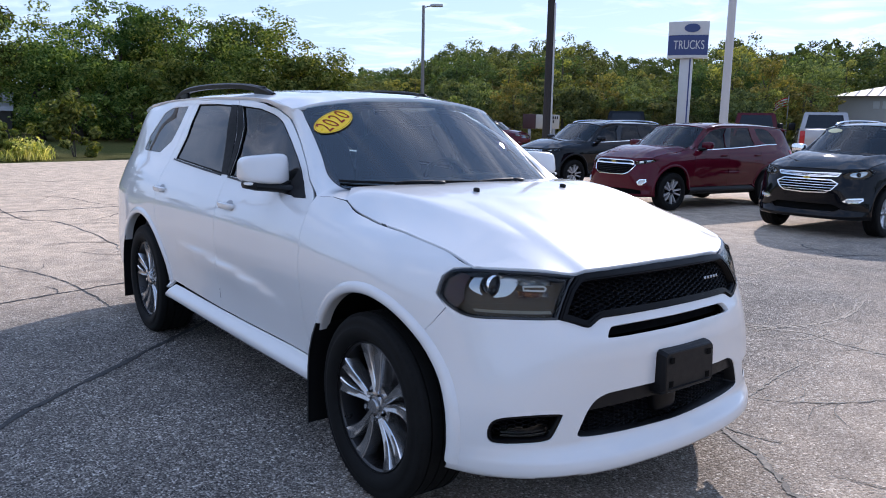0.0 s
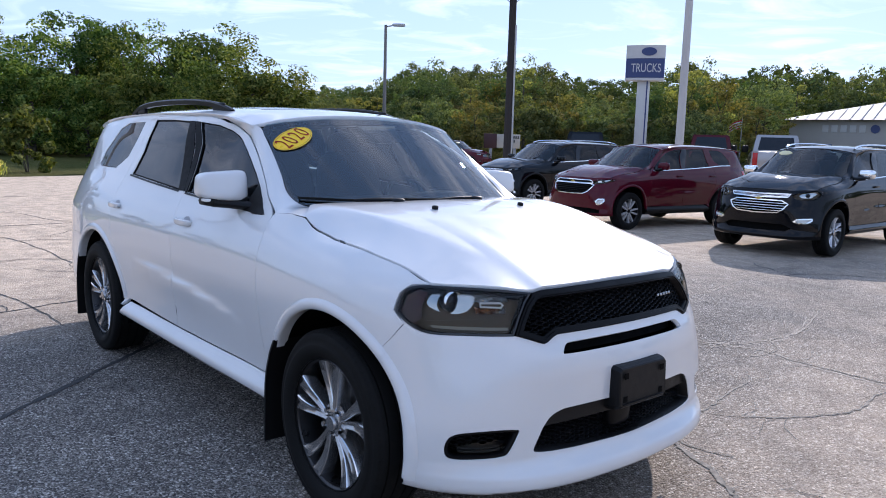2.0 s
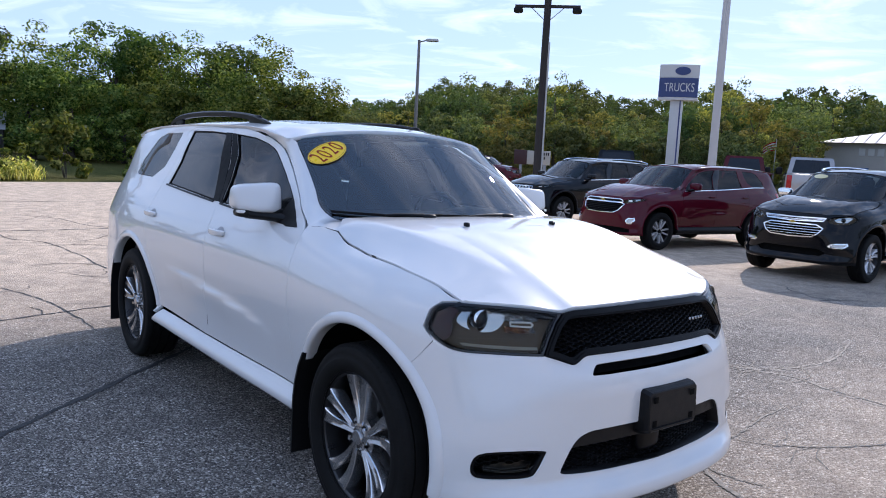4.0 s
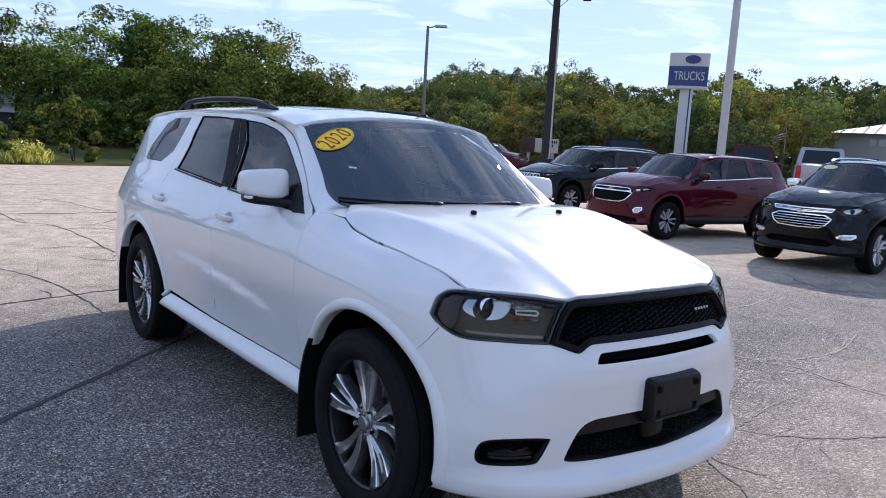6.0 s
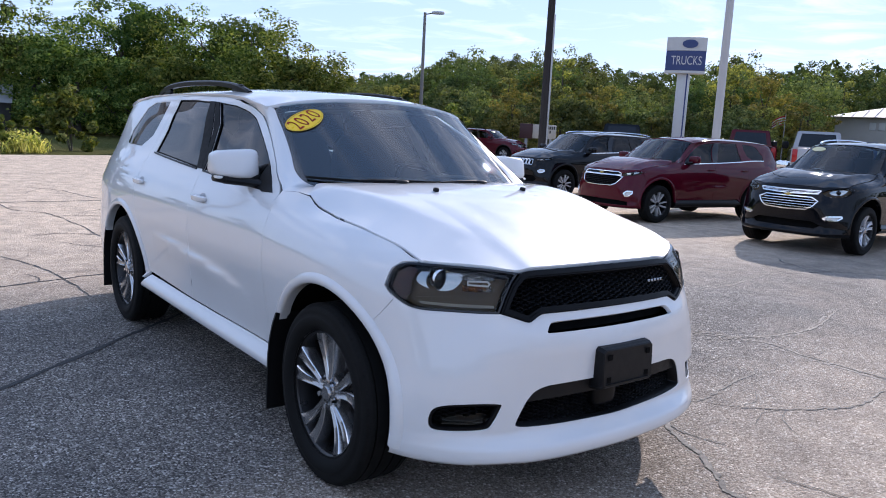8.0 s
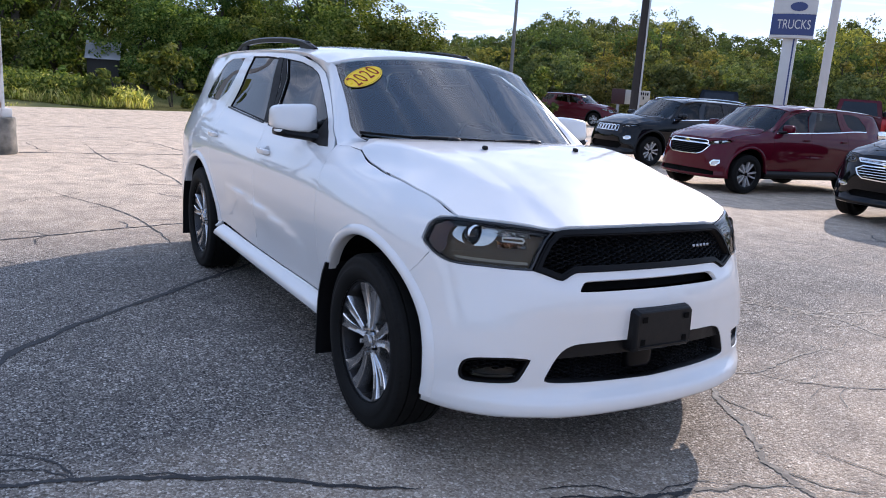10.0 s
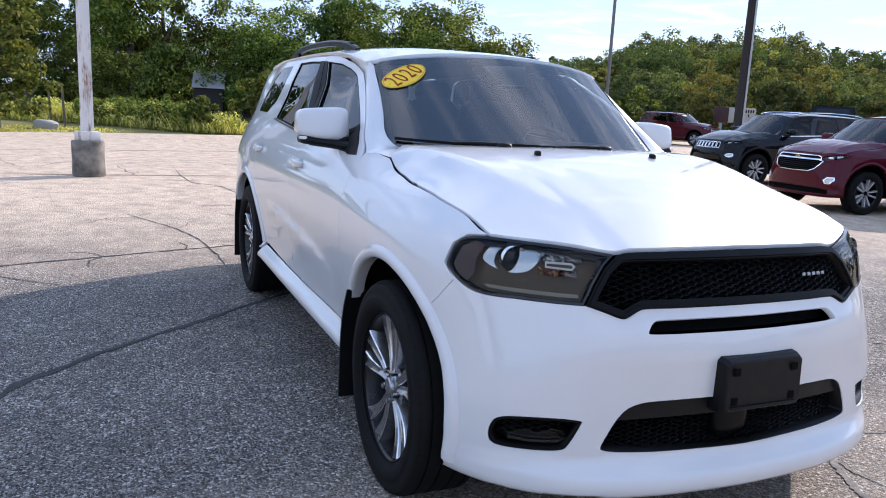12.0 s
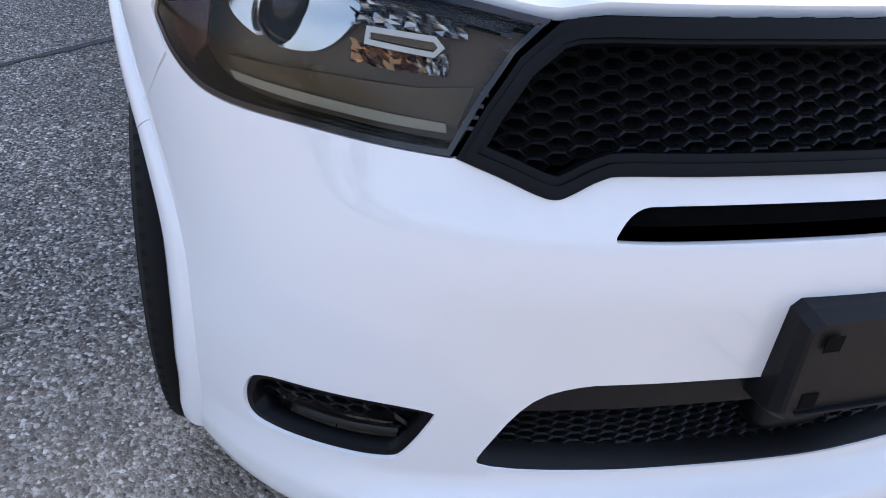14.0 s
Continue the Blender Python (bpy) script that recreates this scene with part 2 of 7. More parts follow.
def leafy(name, colours, glow=0.35):
    """Leaves: each its own shade, light passing through, every tree a little different."""
    k = Mat(name)
    g = k.n.new("ShaderNodeNewGeometry")
    o = k.n.new("ShaderNodeObjectInfo")
    n = len(colours)
    r = k.ramp(g.outputs["Random Per Island"], [(i / max(1, n - 1), c) for i, c in enumerate(colours)])
    hs = k.n.new("ShaderNodeHueSaturation")
    k.l.new(r, hs.inputs["Color"])
    k.l.new(k.math("ADD", k.math("MULTIPLY", o.outputs["Random"], 0.05), 0.475), hs.inputs["Hue"])
    k.l.new(k.math("ADD", k.math("MULTIPLY", o.outputs["Random"], 0.6), 0.7), hs.inputs["Value"])
    k.l.new(hs.outputs[0], k.bsdf.inputs["Base Color"])
    k.put(Roughness=0.85, Specular_IOR_Level=0.12)
    t, mx = k.n.new("ShaderNodeBsdfTranslucent"), k.n.new("ShaderNodeMixShader")
    tint = k.mix(1.0, hs.outputs[0], (1.5, 1.5, 0.5), "MULTIPLY")
    k.l.new(tint, t.inputs[0])
    mx.inputs[0].default_value = glow
    k.l.new(k.bsdf.outputs[0], mx.inputs[1])
    k.l.new(t.outputs[0], mx.inputs[2])
    k.l.new(mx.outputs[0], k.out.inputs[0])
    return k.m


def bark(name, a, b):
    k = Mat(name).put(Roughness=0.9)
    co = k.coords((9.0, 9.0, 1.6))
    n = k.noise(2.5, 5, co)
    k.to(k.mix(n, a, b), "Base Color")
    k.bump(n, 0.6, 0.02)
    return k.m


def rusty_paint():
    k = Mat("weathered_white_pole_paint").put(Roughness=0.55)
    co = k.coords((3.0, 3.0, 0.7))
    n, m = k.noise(2.4, 6, co), k.noise(18, 4, co)
    f = k.math("MULTIPLY", k.ramp(n, [(0.50, 0.0), (0.60, 1.0)]), k.ramp(m, [(0.35, 0.2), (0.6, 1.0)]))
    k.to(k.mix(f, (0.62, 0.60, 0.57), (0.20, 0.085, 0.03)), "Base Color")
    return k.m


def concrete(name, a=(0.24, 0.22, 0.185), b=(0.085, 0.08, 0.068)):
    k = Mat(name).put(Roughness=0.9)
    co = k.coords()
    n, m = k.noise(5, 6, co), k.noise(60, 3, co)
    c = k.mix(k.ramp(n, [(0.38, 0.0), (0.66, 1.0)]), a, b)
    k.to(k.mix(k.ramp(m, [(0.5, 0.0), (0.8, 0.4)]), c, (0.06, 0.055, 0.05)), "Base Color")
    k.bump(m, 0.5, 0.004)
    return k.m


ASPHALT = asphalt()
TAR = plain("crack_filler_tar", (0.022, 0.021, 0.021), 0.75, var=0.4, grain=0.4)
PALE = plain("scuffed_asphalt", (0.30, 0.26, 0.215), 0.9, var=0.25, scale=60, grain=0.6)
GRASS = turf("rough_grass", (0.045, 0.062, 0.014), (0.11, 0.105, 0.034))
LAWN = turf("mown_grass", (0.13, 0.15, 0.045), (0.27, 0.235, 0.10), 3.0)
LEAF = leafy("summer_leaves", [(0.035, 0.058, 0.015), (0.085, 0.125, 0.03), (0.16, 0.20, 0.052), (0.30, 0.31, 0.085)], 0.30)
# distant leaf colours are lifted and greyed to carry the air's haze
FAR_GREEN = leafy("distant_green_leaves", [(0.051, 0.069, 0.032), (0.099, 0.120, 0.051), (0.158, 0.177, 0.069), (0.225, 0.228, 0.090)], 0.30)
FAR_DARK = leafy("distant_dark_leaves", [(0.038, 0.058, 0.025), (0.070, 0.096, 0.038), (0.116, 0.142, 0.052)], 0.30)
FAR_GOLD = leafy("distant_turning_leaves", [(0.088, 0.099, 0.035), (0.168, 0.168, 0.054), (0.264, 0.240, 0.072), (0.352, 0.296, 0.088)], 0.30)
LEAF_DARK = leafy("dark_leaves", [(0.03, 0.05, 0.016), (0.065, 0.095, 0.027), (0.115, 0.14, 0.04)], 0.30)
WEED = leafy("weeds", [(0.13, 0.16, 0.045), (0.25, 0.26, 0.07), (0.40, 0.36, 0.12), (0.55, 0.46, 0.19), (0.62, 0.53, 0.29)], 0.4)
BARK = bark("grey_bark", (0.035, 0.028, 0.02), (0.10, 0.085, 0.065))
WOOD = bark("creosoted_pole", (0.012, 0.010, 0.010), (0.035, 0.030, 0.028))
OLDWOOD = bark("weathered_wood", (0.09, 0.075, 0.06), (0.20, 0.17, 0.14))
POLE = rusty_paint()
CONC = concrete("stained_concrete")
GREY = plain("galvanised_grey", (0.40, 0.40, 0.40), 0.45, 0.3, scale=6)
# white dulled to tan: the board face's shade is put into its colour
BOARD = plain("dulled_board_white", (0.36, 0.34, 0.29), 0.5)
SIGNWHITE = plain("sign_white", (0.46, 0.46, 0.45), 0.4)
SIGNBLUE = plain("sign_blue", (0.018, 0.035, 0.13), 0.35)
METALROOF = plain("white_metal_roof", (0.26, 0.27, 0.28), 0.7, 0.0, spec=0.2)

# ---- surfaces: smooth curves and a lofted vehicle shell ----
def smooth(xs, ys, x):
    """Smooth curve through (xs, ys), with no overshoot, at the places x."""
    xs, ys, x = np.asarray(xs, float), np.asarray(ys, float), np.asarray(x, float)
    h, d = np.diff(xs), np.diff(ys) / np.diff(xs)
    m = np.empty_like(ys)
    m[0], m[-1] = d[0], d[-1]
    if len(xs) > 2:
        a, b = d[:-1], d[1:]
        w1, w2 = 2 * h[1:] + h[:-1], h[1:] + 2 * h[:-1]
        with np.errstate(divide="ignore", invalid="ignore"):
            mid = np.where(a * b > 0, (w1 + w2) / (w1 / a + w2 / b), 0.0)
        m[1:-1] = mid
    i = np.clip(np.searchsorted(xs, x) - 1, 0, len(xs) - 2)
    t = (x - xs[i]) / h[i]
    lo, hi = x < xs[0], x > xs[-1]
    tc = np.clip(t, 0, 1)
    y = ((1 + 2 * tc) * (1 - tc) ** 2 * ys[i] + tc * (1 - tc) ** 2 * h[i] * m[i]
         + tc * tc * (3 - 2 * tc) * ys[i + 1] + tc * tc * (tc - 1) * h[i] * m[i + 1])
    return np.where(lo, ys[0] + m[0] * (x - xs[0]), np.where(hi, ys[-1] + m[-1] * (x - xs[-1]), y))


def rounded(points, steps=6, closed=False):
    """A smooth line through points of the plane."""
    p = [np.asarray(q, float) for q in points]
    n, out = len(p), []
    for i in range(n if closed else n - 1):
        a, b, c, d = (p[(i + k - 1) % n] if closed else p[min(max(i + k - 1, 0), n - 1)] for k in range(4))
        for k in range(steps):
            t = k / steps
            out.append(0.5 * (2 * b + (c - a) * t + (2 * a - 5 * b + 4 * c - d) * t * t + (3 * b - a - 3 * c + d) * t ** 3))
    if not closed:
        out.append(p[-1])
    return np.array(out)


class Shell:
    """A vehicle's outer skin on its right side: a line round the plan, pushed in or out by profiles over the height."""

    def __init__(self, plan, profiles):
        c = rounded([(plan[1][0], -plan[1][1]), *plan], 24)[24:]
        self.s = np.concatenate([[0], np.cumsum(np.linalg.norm(np.diff(c, axis=0), axis=1))])
        self.c = c
        tan = np.gradient(c, self.s, axis=0)
        for _ in range(12):
            tan[1:-1] = (tan[:-2] + 2 * tan[1:-1] + tan[2:]) / 4
        tan /= np.linalg.norm(tan, axis=1)[:, None]
        self.n = np.stack([-tan[:, 1], tan[:, 0]], 1)
        if self.n[0, 0] < 0:
            self.n = -self.n
        self.profiles = [(self.station(k), [q[0] for q in p], [q[1] for q in p]) for k, p in profiles]

    def station(self, k):
        """The place along the line of a front point ('y', y) or a side point ('x', x)."""
        axis, v = k
        half = self.c[:, 0] > -1.5 if axis == "y" else self.c[:, 1] < -0.55
        q, s = self.c[half], self.s[half]
        col = -q[:, 0] if axis == "x" else -q[:, 1]
        if axis == "y":
            j = int(np.argmax(col)) + 1
            col, s = col[:j], s[:j]
        return float(np.interp(-v if axis == "x" else abs(v), col, s))

    def off(self, s, z):
        s, z = np.asarray(s, float), np.asarray(z, float)
        st = np.array([p[0] for p in self.profiles])
        v = np.stack([smooth(p[1], p[2], z) for p in self.profiles])
        m = np.gradient(v, st, axis=0)
        # above the belt the slopes are held back, so that the cabin stays flat behind the screen pillars
        d = np.diff(v, axis=0) / np.diff(st)[:, None]
        held = np.zeros_like(m)
        held[1:-1] = np.where(d[:-1] * d[1:] > 0, np.where(np.abs(d[:-1]) < np.abs(d[1:]), d[:-1], d[1:]), 0.0)
        k = np.clip((z - 1.12) / 0.08, 0, 1)[None, :] * (np.abs(np.arange(len(st)) - 5.5) < 1)[:, None]
        m = m * (1 - k) + held * k
        i = np.clip(np.searchsorted(st, s) - 1, 0, len(st) - 2)
        h = st[i + 1] - st[i]
        t = np.clip((s - st[i]) / h, 0, 1)
        k = np.arange(len(s))
        return ((1 + 2 * t) * (1 - t) ** 2 * v[i, k] + t * (1 - t) ** 2 * h * m[i, k]
                + t * t * (3 - 2 * t) * v[i + 1, k] + t * t * (t - 1) * h * m[i + 1, k])

    def at(self, s, z, push=0.0):
        """Points of the skin, pushed outward by push."""
        s, z = np.atleast_1d(np.asarray(s, float)), np.atleast_1d(np.asarray(z, float))
        o = self.off(s, z) + push
        cx, cy = np.interp(s, self.s, self.c[:, 0]), np.interp(s, self.s, self.c[:, 1])
        nx, ny = np.interp(s, self.s, self.n[:, 0]), np.interp(s, self.s, self.n[:, 1])
        return np.stack([cx + nx * o, cy + ny * o, z], 1)

    def side(self, x, z):
        """Parameters of points given by their length and height, for the flank."""
        x, z = np.atleast_1d(np.asarray(x, float)), np.atleast_1d(np.asarray(z, float))
        s = np.array([self.station(("x", v)) for v in x])
        for _ in range(6):
            s = s + (self.at(s, z)[:, 0] - x)
        return np.stack([s, z], 1)

    def front(self, y, z):
        """Parameters of points given by their distance from the middle and height, for the front."""
        y, z = np.atleast_1d(np.asarray(y, float)), np.atleast_1d(np.asarray(z, float))
        s = np.abs(y).copy()
        for _ in range(30):
            s = s + (np.abs(y) + self.at(s, z)[:, 1]) * 0.7
        return np.stack([s, z], 1)

# ---- mesh helpers ----
from mathutils.geometry import delaunay_2d_cdt


def mesh_of(name, verts, faces, normals=None, flat=False):
    me = bpy.data.meshes.new(name)
    me.from_pydata([tuple(map(float, v)) for v in verts], [], [tuple(map(int, f)) for f in faces])
    me.polygons.foreach_set("use_smooth", [not flat] * len(me.polygons))
    if normals is not None:
        me.normals_split_custom_set_from_vertices([tuple(map(float, n)) for n in normals])
    me.update()
    return me


def link(name, me, mat, parent=None, label=""):
    ob = new(name, me)
    if mat is not None and not me.materials:
        me.materials.append(mat)
    if parent is not None:
        ob.parent = parent
    return tagged(ob, label)


def part(name, bm, mat, parent=None, label="", flat=False, angle=40):
    """Links a bmesh as one mesh object under a thing or a part."""
    bmesh.ops.recalc_face_normals(bm, faces=bm.faces)
    for f in bm.faces:
        f.smooth = not flat
    if not flat:
        for e in bm.edges:
            if len(e.link_faces) == 2 and e.calc_face_angle(0) > radians(angle):
                e.smooth = False
    me = bpy.data.meshes.new(name)
    bm.to_mesh(me)
    bm.free()
    return link(name, me, mat, parent, label)


def thing(name, m=None, label="", category="", group="", kind=""):
    ob = new(name)
    ob.empty_display_size = 0.2
    if m is not None:
        ob.matrix_world = m
    return tagged(ob, label, category, group, kind)


def box(bm, x0, x1, y0, y1, z0, z1, bevel=0.0, seg=2):
    r = bmesh.ops.create_cube(bm, size=1)
    vs = r["verts"]
    for v in vs:
        v.co = Vector(((x0 + x1) / 2 + v.co.x * (x1 - x0), (y0 + y1) / 2 + v.co.y * (y1 - y0), (z0 + z1) / 2 + v.co.z * (z1 - z0)))
    if bevel:
        es = list({e for v in vs for e in v.link_edges})
        bmesh.ops.bevel(bm, geom=es, offset=bevel, segments=seg, profile=0.5, affect="EDGES")
    return bm


def cyl(bm, p, q, r0, r1=None, seg=16, caps=True):
    p, q = Vector(p), Vector(q)
    r1 = r0 if r1 is None else r1
    m = Matrix.Translation((p + q) / 2) @ (q - p).to_track_quat("Z", "Y").to_matrix().to_4x4()
    bmesh.ops.create_cone(bm, cap_ends=caps, segments=seg, radius1=r0, radius2=r1, depth=(q - p).length, matrix=m)
    return bm


def lathe(bm, profile, axis="y", seg=64, centre=(0, 0, 0)):
    """Turns (radius, along) pairs round an axis through centre."""
    rings = []
    for r, a in profile:
        ring = []
        for k in range(seg):
            t = 2 * math.pi * k / seg
            c, s = r * math.cos(t), r * math.sin(t)
            co = (c, a, s) if axis == "y" else ((c, s, a) if axis == "z" else (a, c, s))
            ring.append(bm.verts.new(Vector(co) + Vector(centre)))
        rings.append(ring)
    for a, b in zip(rings, rings[1:]):
        for k in range(seg):
            bm.faces.new((a[k], a[(k + 1) % seg], b[(k + 1) % seg], b[k]))
    return rings


def superquad(bm, centre, size, e1=0.5, e2=0.5, nu=24, nv=14, shape=None):
    """A rounded block; shape(p) may bend its points."""
    def f(c, e):
        return math.copysign(abs(c) ** e, c)
    rows = []
    for j in range(nv + 1):
        v = -math.pi / 2 + math.pi * j / nv
        row = []
        for i in range(nu):
            u = 2 * math.pi * i / nu
            p = Vector((size[0] * f(math.cos(v), e1) * f(math.cos(u), e2), size[1] * f(math.cos(v), e1) * f(math.sin(u), e2), size[2] * f(math.sin(v), e1)))
            if shape:
                p = shape(p)
            row.append(bm.verts.new(p + Vector(centre)))
        rows.append(row)
    for a, b in zip(rows, rows[1:]):
        for i in range(nu):
            bm.faces.new((a[i], a[(i + 1) % nu], b[(i + 1) % nu], b[i]))
    bmesh.ops.remove_doubles(bm, verts=[v for r in (rows[0], rows[-1]) for v in r], dist=1e-5)
    return bm


def sweep(bm, pts, section, up=(0, 0, 1), caps=True, scale=None):
    """Carries a closed section (side, up) along a line of points."""
    pts = [Vector(p) for p in pts]
    rings = []
    for i, p in enumerate(pts):
        t = (pts[min(i + 1, len(pts) - 1)] - pts[max(i - 1, 0)]).normalized()
        side = t.cross(Vector(up)).normalized()
        top = side.cross(t).normalized()
        k = 1 if scale is None else scale[i]
        rings.append([bm.verts.new(p + side * (a * k) + top * (b * k)) for a, b in section])
    n = len(section)
    for a, b in zip(rings, rings[1:]):
        for k in range(n):
            bm.faces.new((a[k], a[(k + 1) % n], b[(k + 1) % n], b[k]))
    if caps:
        bm.faces.new(rings[0][::-1])
        bm.faces.new(rings[-1])
    return bm


def circle(r, n=10, ry=None):
    return [(r * math.cos(2 * math.pi * k / n), (r if ry is None else ry) * math.sin(2 * math.pi * k / n)) for k in range(n)]


def inside(poly, pts):
    poly, pts = np.asarray(poly), np.asarray(pts)
    x, y = pts[:, 0], pts[:, 1]
    res = np.zeros(len(pts), bool)
    a, b = poly, np.roll(poly, -1, axis=0)
    for (x0, y0), (x1, y1) in zip(a, b):
        if y0 != y1:
            res ^= ((y0 > y) != (y1 > y)) & (x < (x1 - x0) * (y - y0) / (y1 - y0) + x0)
    return res


def resample(loop, step):
    loop = np.asarray(loop, float)
    out = []
    for a, b in zip(loop, np.roll(loop, -1, axis=0)):
        n = max(1, int(np.ceil(np.linalg.norm(b - a) / step)))
        out += [a + (b - a) * k / n for k in range(n)]
    return np.array(out)


def area2(loop):
    x, y = loop[:, 0], loop[:, 1]
    return float(np.sum(x * np.roll(y, -1) - np.roll(x, -1) * y))


def inset(loop, d):
    """Moves a closed line inward by d (outward: minus)."""
    loop = np.asarray(loop, float)
    keep = np.linalg.norm(loop - np.roll(loop, 1, axis=0), axis=1) > 1e-6
    loop = loop[keep]
    sign = 1 if area2(loop) > 0 else -1
    e0 = loop - np.roll(loop, 1, axis=0)
    e1 = np.roll(loop, -1, axis=0) - loop
    n = []
    for e in (e0, e1):
        e = e / np.linalg.norm(e, axis=1)[:, None]
        n.append(np.stack([-e[:, 1], e[:, 0]], 1) * sign)
    m = n[0] + n[1]
    m /= np.maximum(np.linalg.norm(m, axis=1)[:, None], 0.3)
    k = np.clip(1 / np.maximum((m * n[0]).sum(1), 0.35), 1, 2)
    return loop + m * (d * k)[:, None]


def trimmed(outline, holes, step, fn, flange=0.014, push=0.0, mirror=False):
    """A piece of a surface fn(a, b, push) within an outline and outside of holes, its edges folded inward by flange.
    Returns vertices, faces and normals."""
    loops = [resample(l, step) for l in (outline, *holes)]
    o = loops[0]
    lo, hi = o.min(0), o.max(0)
    gx, gy = np.arange(lo[0] + step / 2, hi[0], step), np.arange(lo[1] + step / 2, hi[1], step * 0.87)
    g = np.array([(x + (step / 2 if j % 2 else 0), y) for j, y in enumerate(gy) for x in gx]).reshape(-1, 2)
    if len(g):
        keep = inside(o, g)
        for h in loops[1:]:
            keep &= ~inside(h, g)
        g = g[keep]
    edge = np.concatenate(loops)
    if len(g):
        near = np.concatenate([np.sqrt(((c[:, None, :] - edge[None, :, :]) ** 2).sum(2)).min(1) for c in np.array_split(g, max(1, len(g) // 400))])
        g = g[near > step * 0.5]
    pts = np.concatenate([edge, g]) if len(g) else edge
    es, k = [], 0
    for l in loops:
        n = len(l)
        es += [(k + i, k + (i + 1) % n) for i in range(n)]
        k += n
    vs, _, fs = delaunay_2d_cdt([Vector((float(a), float(b))) for a, b in pts], es, [], 0, 1e-7)[:3]
    p2 = np.array([(v.x, v.y) for v in vs])
    fs = np.array([f for f in fs if len(f) == 3])
    cen = p2[fs].mean(1)
    ok = inside(o, cen)
    for h in loops[1:]:
        ok &= ~inside(h, cen)
    fs = fs[ok]
    a, b = p2[:, 0], p2[:, 1]
    pos = fn(a, b, push)
    e = 2e-3
    nrm = np.cross(fn(a + e, b, push) - fn(a - e, b, push), fn(a, b + e, push) - fn(a, b - e, push))
    out = fn(a, b, push + 0.01) - pos
    nrm *= np.sign((nrm * out).sum(1))[:, None]
    nrm /= np.maximum(np.linalg.norm(nrm, axis=1)[:, None], 1e-9)
    gn = np.cross(pos[fs[:, 1]] - pos[fs[:, 0]], pos[fs[:, 2]] - pos[fs[:, 0]])
    flip = (gn * nrm[fs[:, 0]]).sum(1) < 0
    fs[flip] = fs[flip][:, ::-1]
    verts, norms, faces = [*pos], [*nrm], [tuple(f) for f in fs]
    if flange:
        count = {}
        for f in faces:
            for i in range(3):
                ed = (f[i], f[(i + 1) % 3])
                count[frozenset(ed)] = None if frozenset(ed) in count else ed
        inner = pos - nrm * flange
        ring = {}

        def rim(i):
            if i not in ring:
                ring[i] = len(verts)
                verts.extend([pos[i], inner[i]])
                norms.extend([nrm[i], nrm[i]])
            return ring[i]
        for ed in count.values():
            if ed is not None:
                i, j = rim(ed[0]), rim(ed[1])
                faces.append((j, i, i + 1, j + 1))
                d = np.cross(pos[ed[1]] - pos[ed[0]], nrm[ed[0]])
                d /= max(np.linalg.norm(d), 1e-9)
                for k in (i, i + 1, j, j + 1):
                    norms[k] = d * 0.8 + nrm[ed[0]] * 0.6 if k in (i, j) else d
    verts, norms = np.array(verts), np.array(norms)
    if mirror:
        verts, norms = verts * (1, -1, 1), norms * (1, -1, 1)
        faces = [f[::-1] for f in faces]
    return verts, faces, norms


def panel(name, outline, holes, step, fn, mat, parent, flange=0.014, push=0.0, mirror=False, label=""):
    v, f, n = trimmed(outline, holes, step, fn, flange, push, mirror)
    return link(name, mesh_of(name, v, f, n), mat, parent, label)


def both(points):
    """A closed outline from its right half, given from the top middle round to the bottom middle."""
    p = [tuple(q) for q in points]
    return np.array(p + [(-a, b) for a, b in p[::-1] if abs(a) > 1e-6])


def text_mesh(body, size, name):
    c = bpy.data.curves.new(name, "FONT")
    c.body, c.size, c.align_x, c.align_y, c.extrude = body, size, "CENTER", "CENTER", 0.0006
    ob = bpy.data.objects.new(name, c)
    scene.collection.objects.link(ob)
    bpy.context.view_layer.update()
    me = bpy.data.meshes.new_from_object(ob)
    bpy.data.objects.remove(ob)
    bpy.data.curves.remove(c)
    return me

# ---- ground: one sheet to the horizon, the asphalt lot on it ----
bm = bmesh.new()
vs = [bm.verts.new((x, y, -0.05)) for x, y in ((-1500, -1500), (1500, -1500), (1500, 1500), (-1500, 1500))]
bm.faces.new(vs)
tagged(part("ground", bm, GRASS, None, flat=True), "rough grass field reaching to the far trees", "ground", kind="structure")

LOT = [(-17.5, -25), (-20.0, -12), (-21.9, -6.8), (-24.0, -3.2), (-25.2, 1.0), (-26.3, 4.9), (-29.5, 13), (-34, 24), (-35, 30), (-30, 36), (-20, 46), (0, 62), (30, 62), (46, 30), (44, -18), (32, -38), (-8, -46)]
bm = bmesh.new()
edge = rounded(LOT, 5, True)
rnd = random.Random(5)
edge = [(x + rnd.uniform(-0.08, 0.08), y + rnd.uniform(-0.08, 0.08)) for x, y in edge]
top = [bm.verts.new((x, y, 0.0)) for x, y in edge]
foot = [bm.verts.new((x, y, -0.06)) for x, y in edge]
bm.faces.new(top)
for i in range(len(top)):
    j = (i + 1) % len(top)
    bm.faces.new((top[j], top[i], foot[i], foot[j]))
bmesh.ops.triangulate(bm, faces=bm.faces[:])
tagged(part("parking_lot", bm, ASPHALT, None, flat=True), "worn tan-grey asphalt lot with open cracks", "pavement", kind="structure")


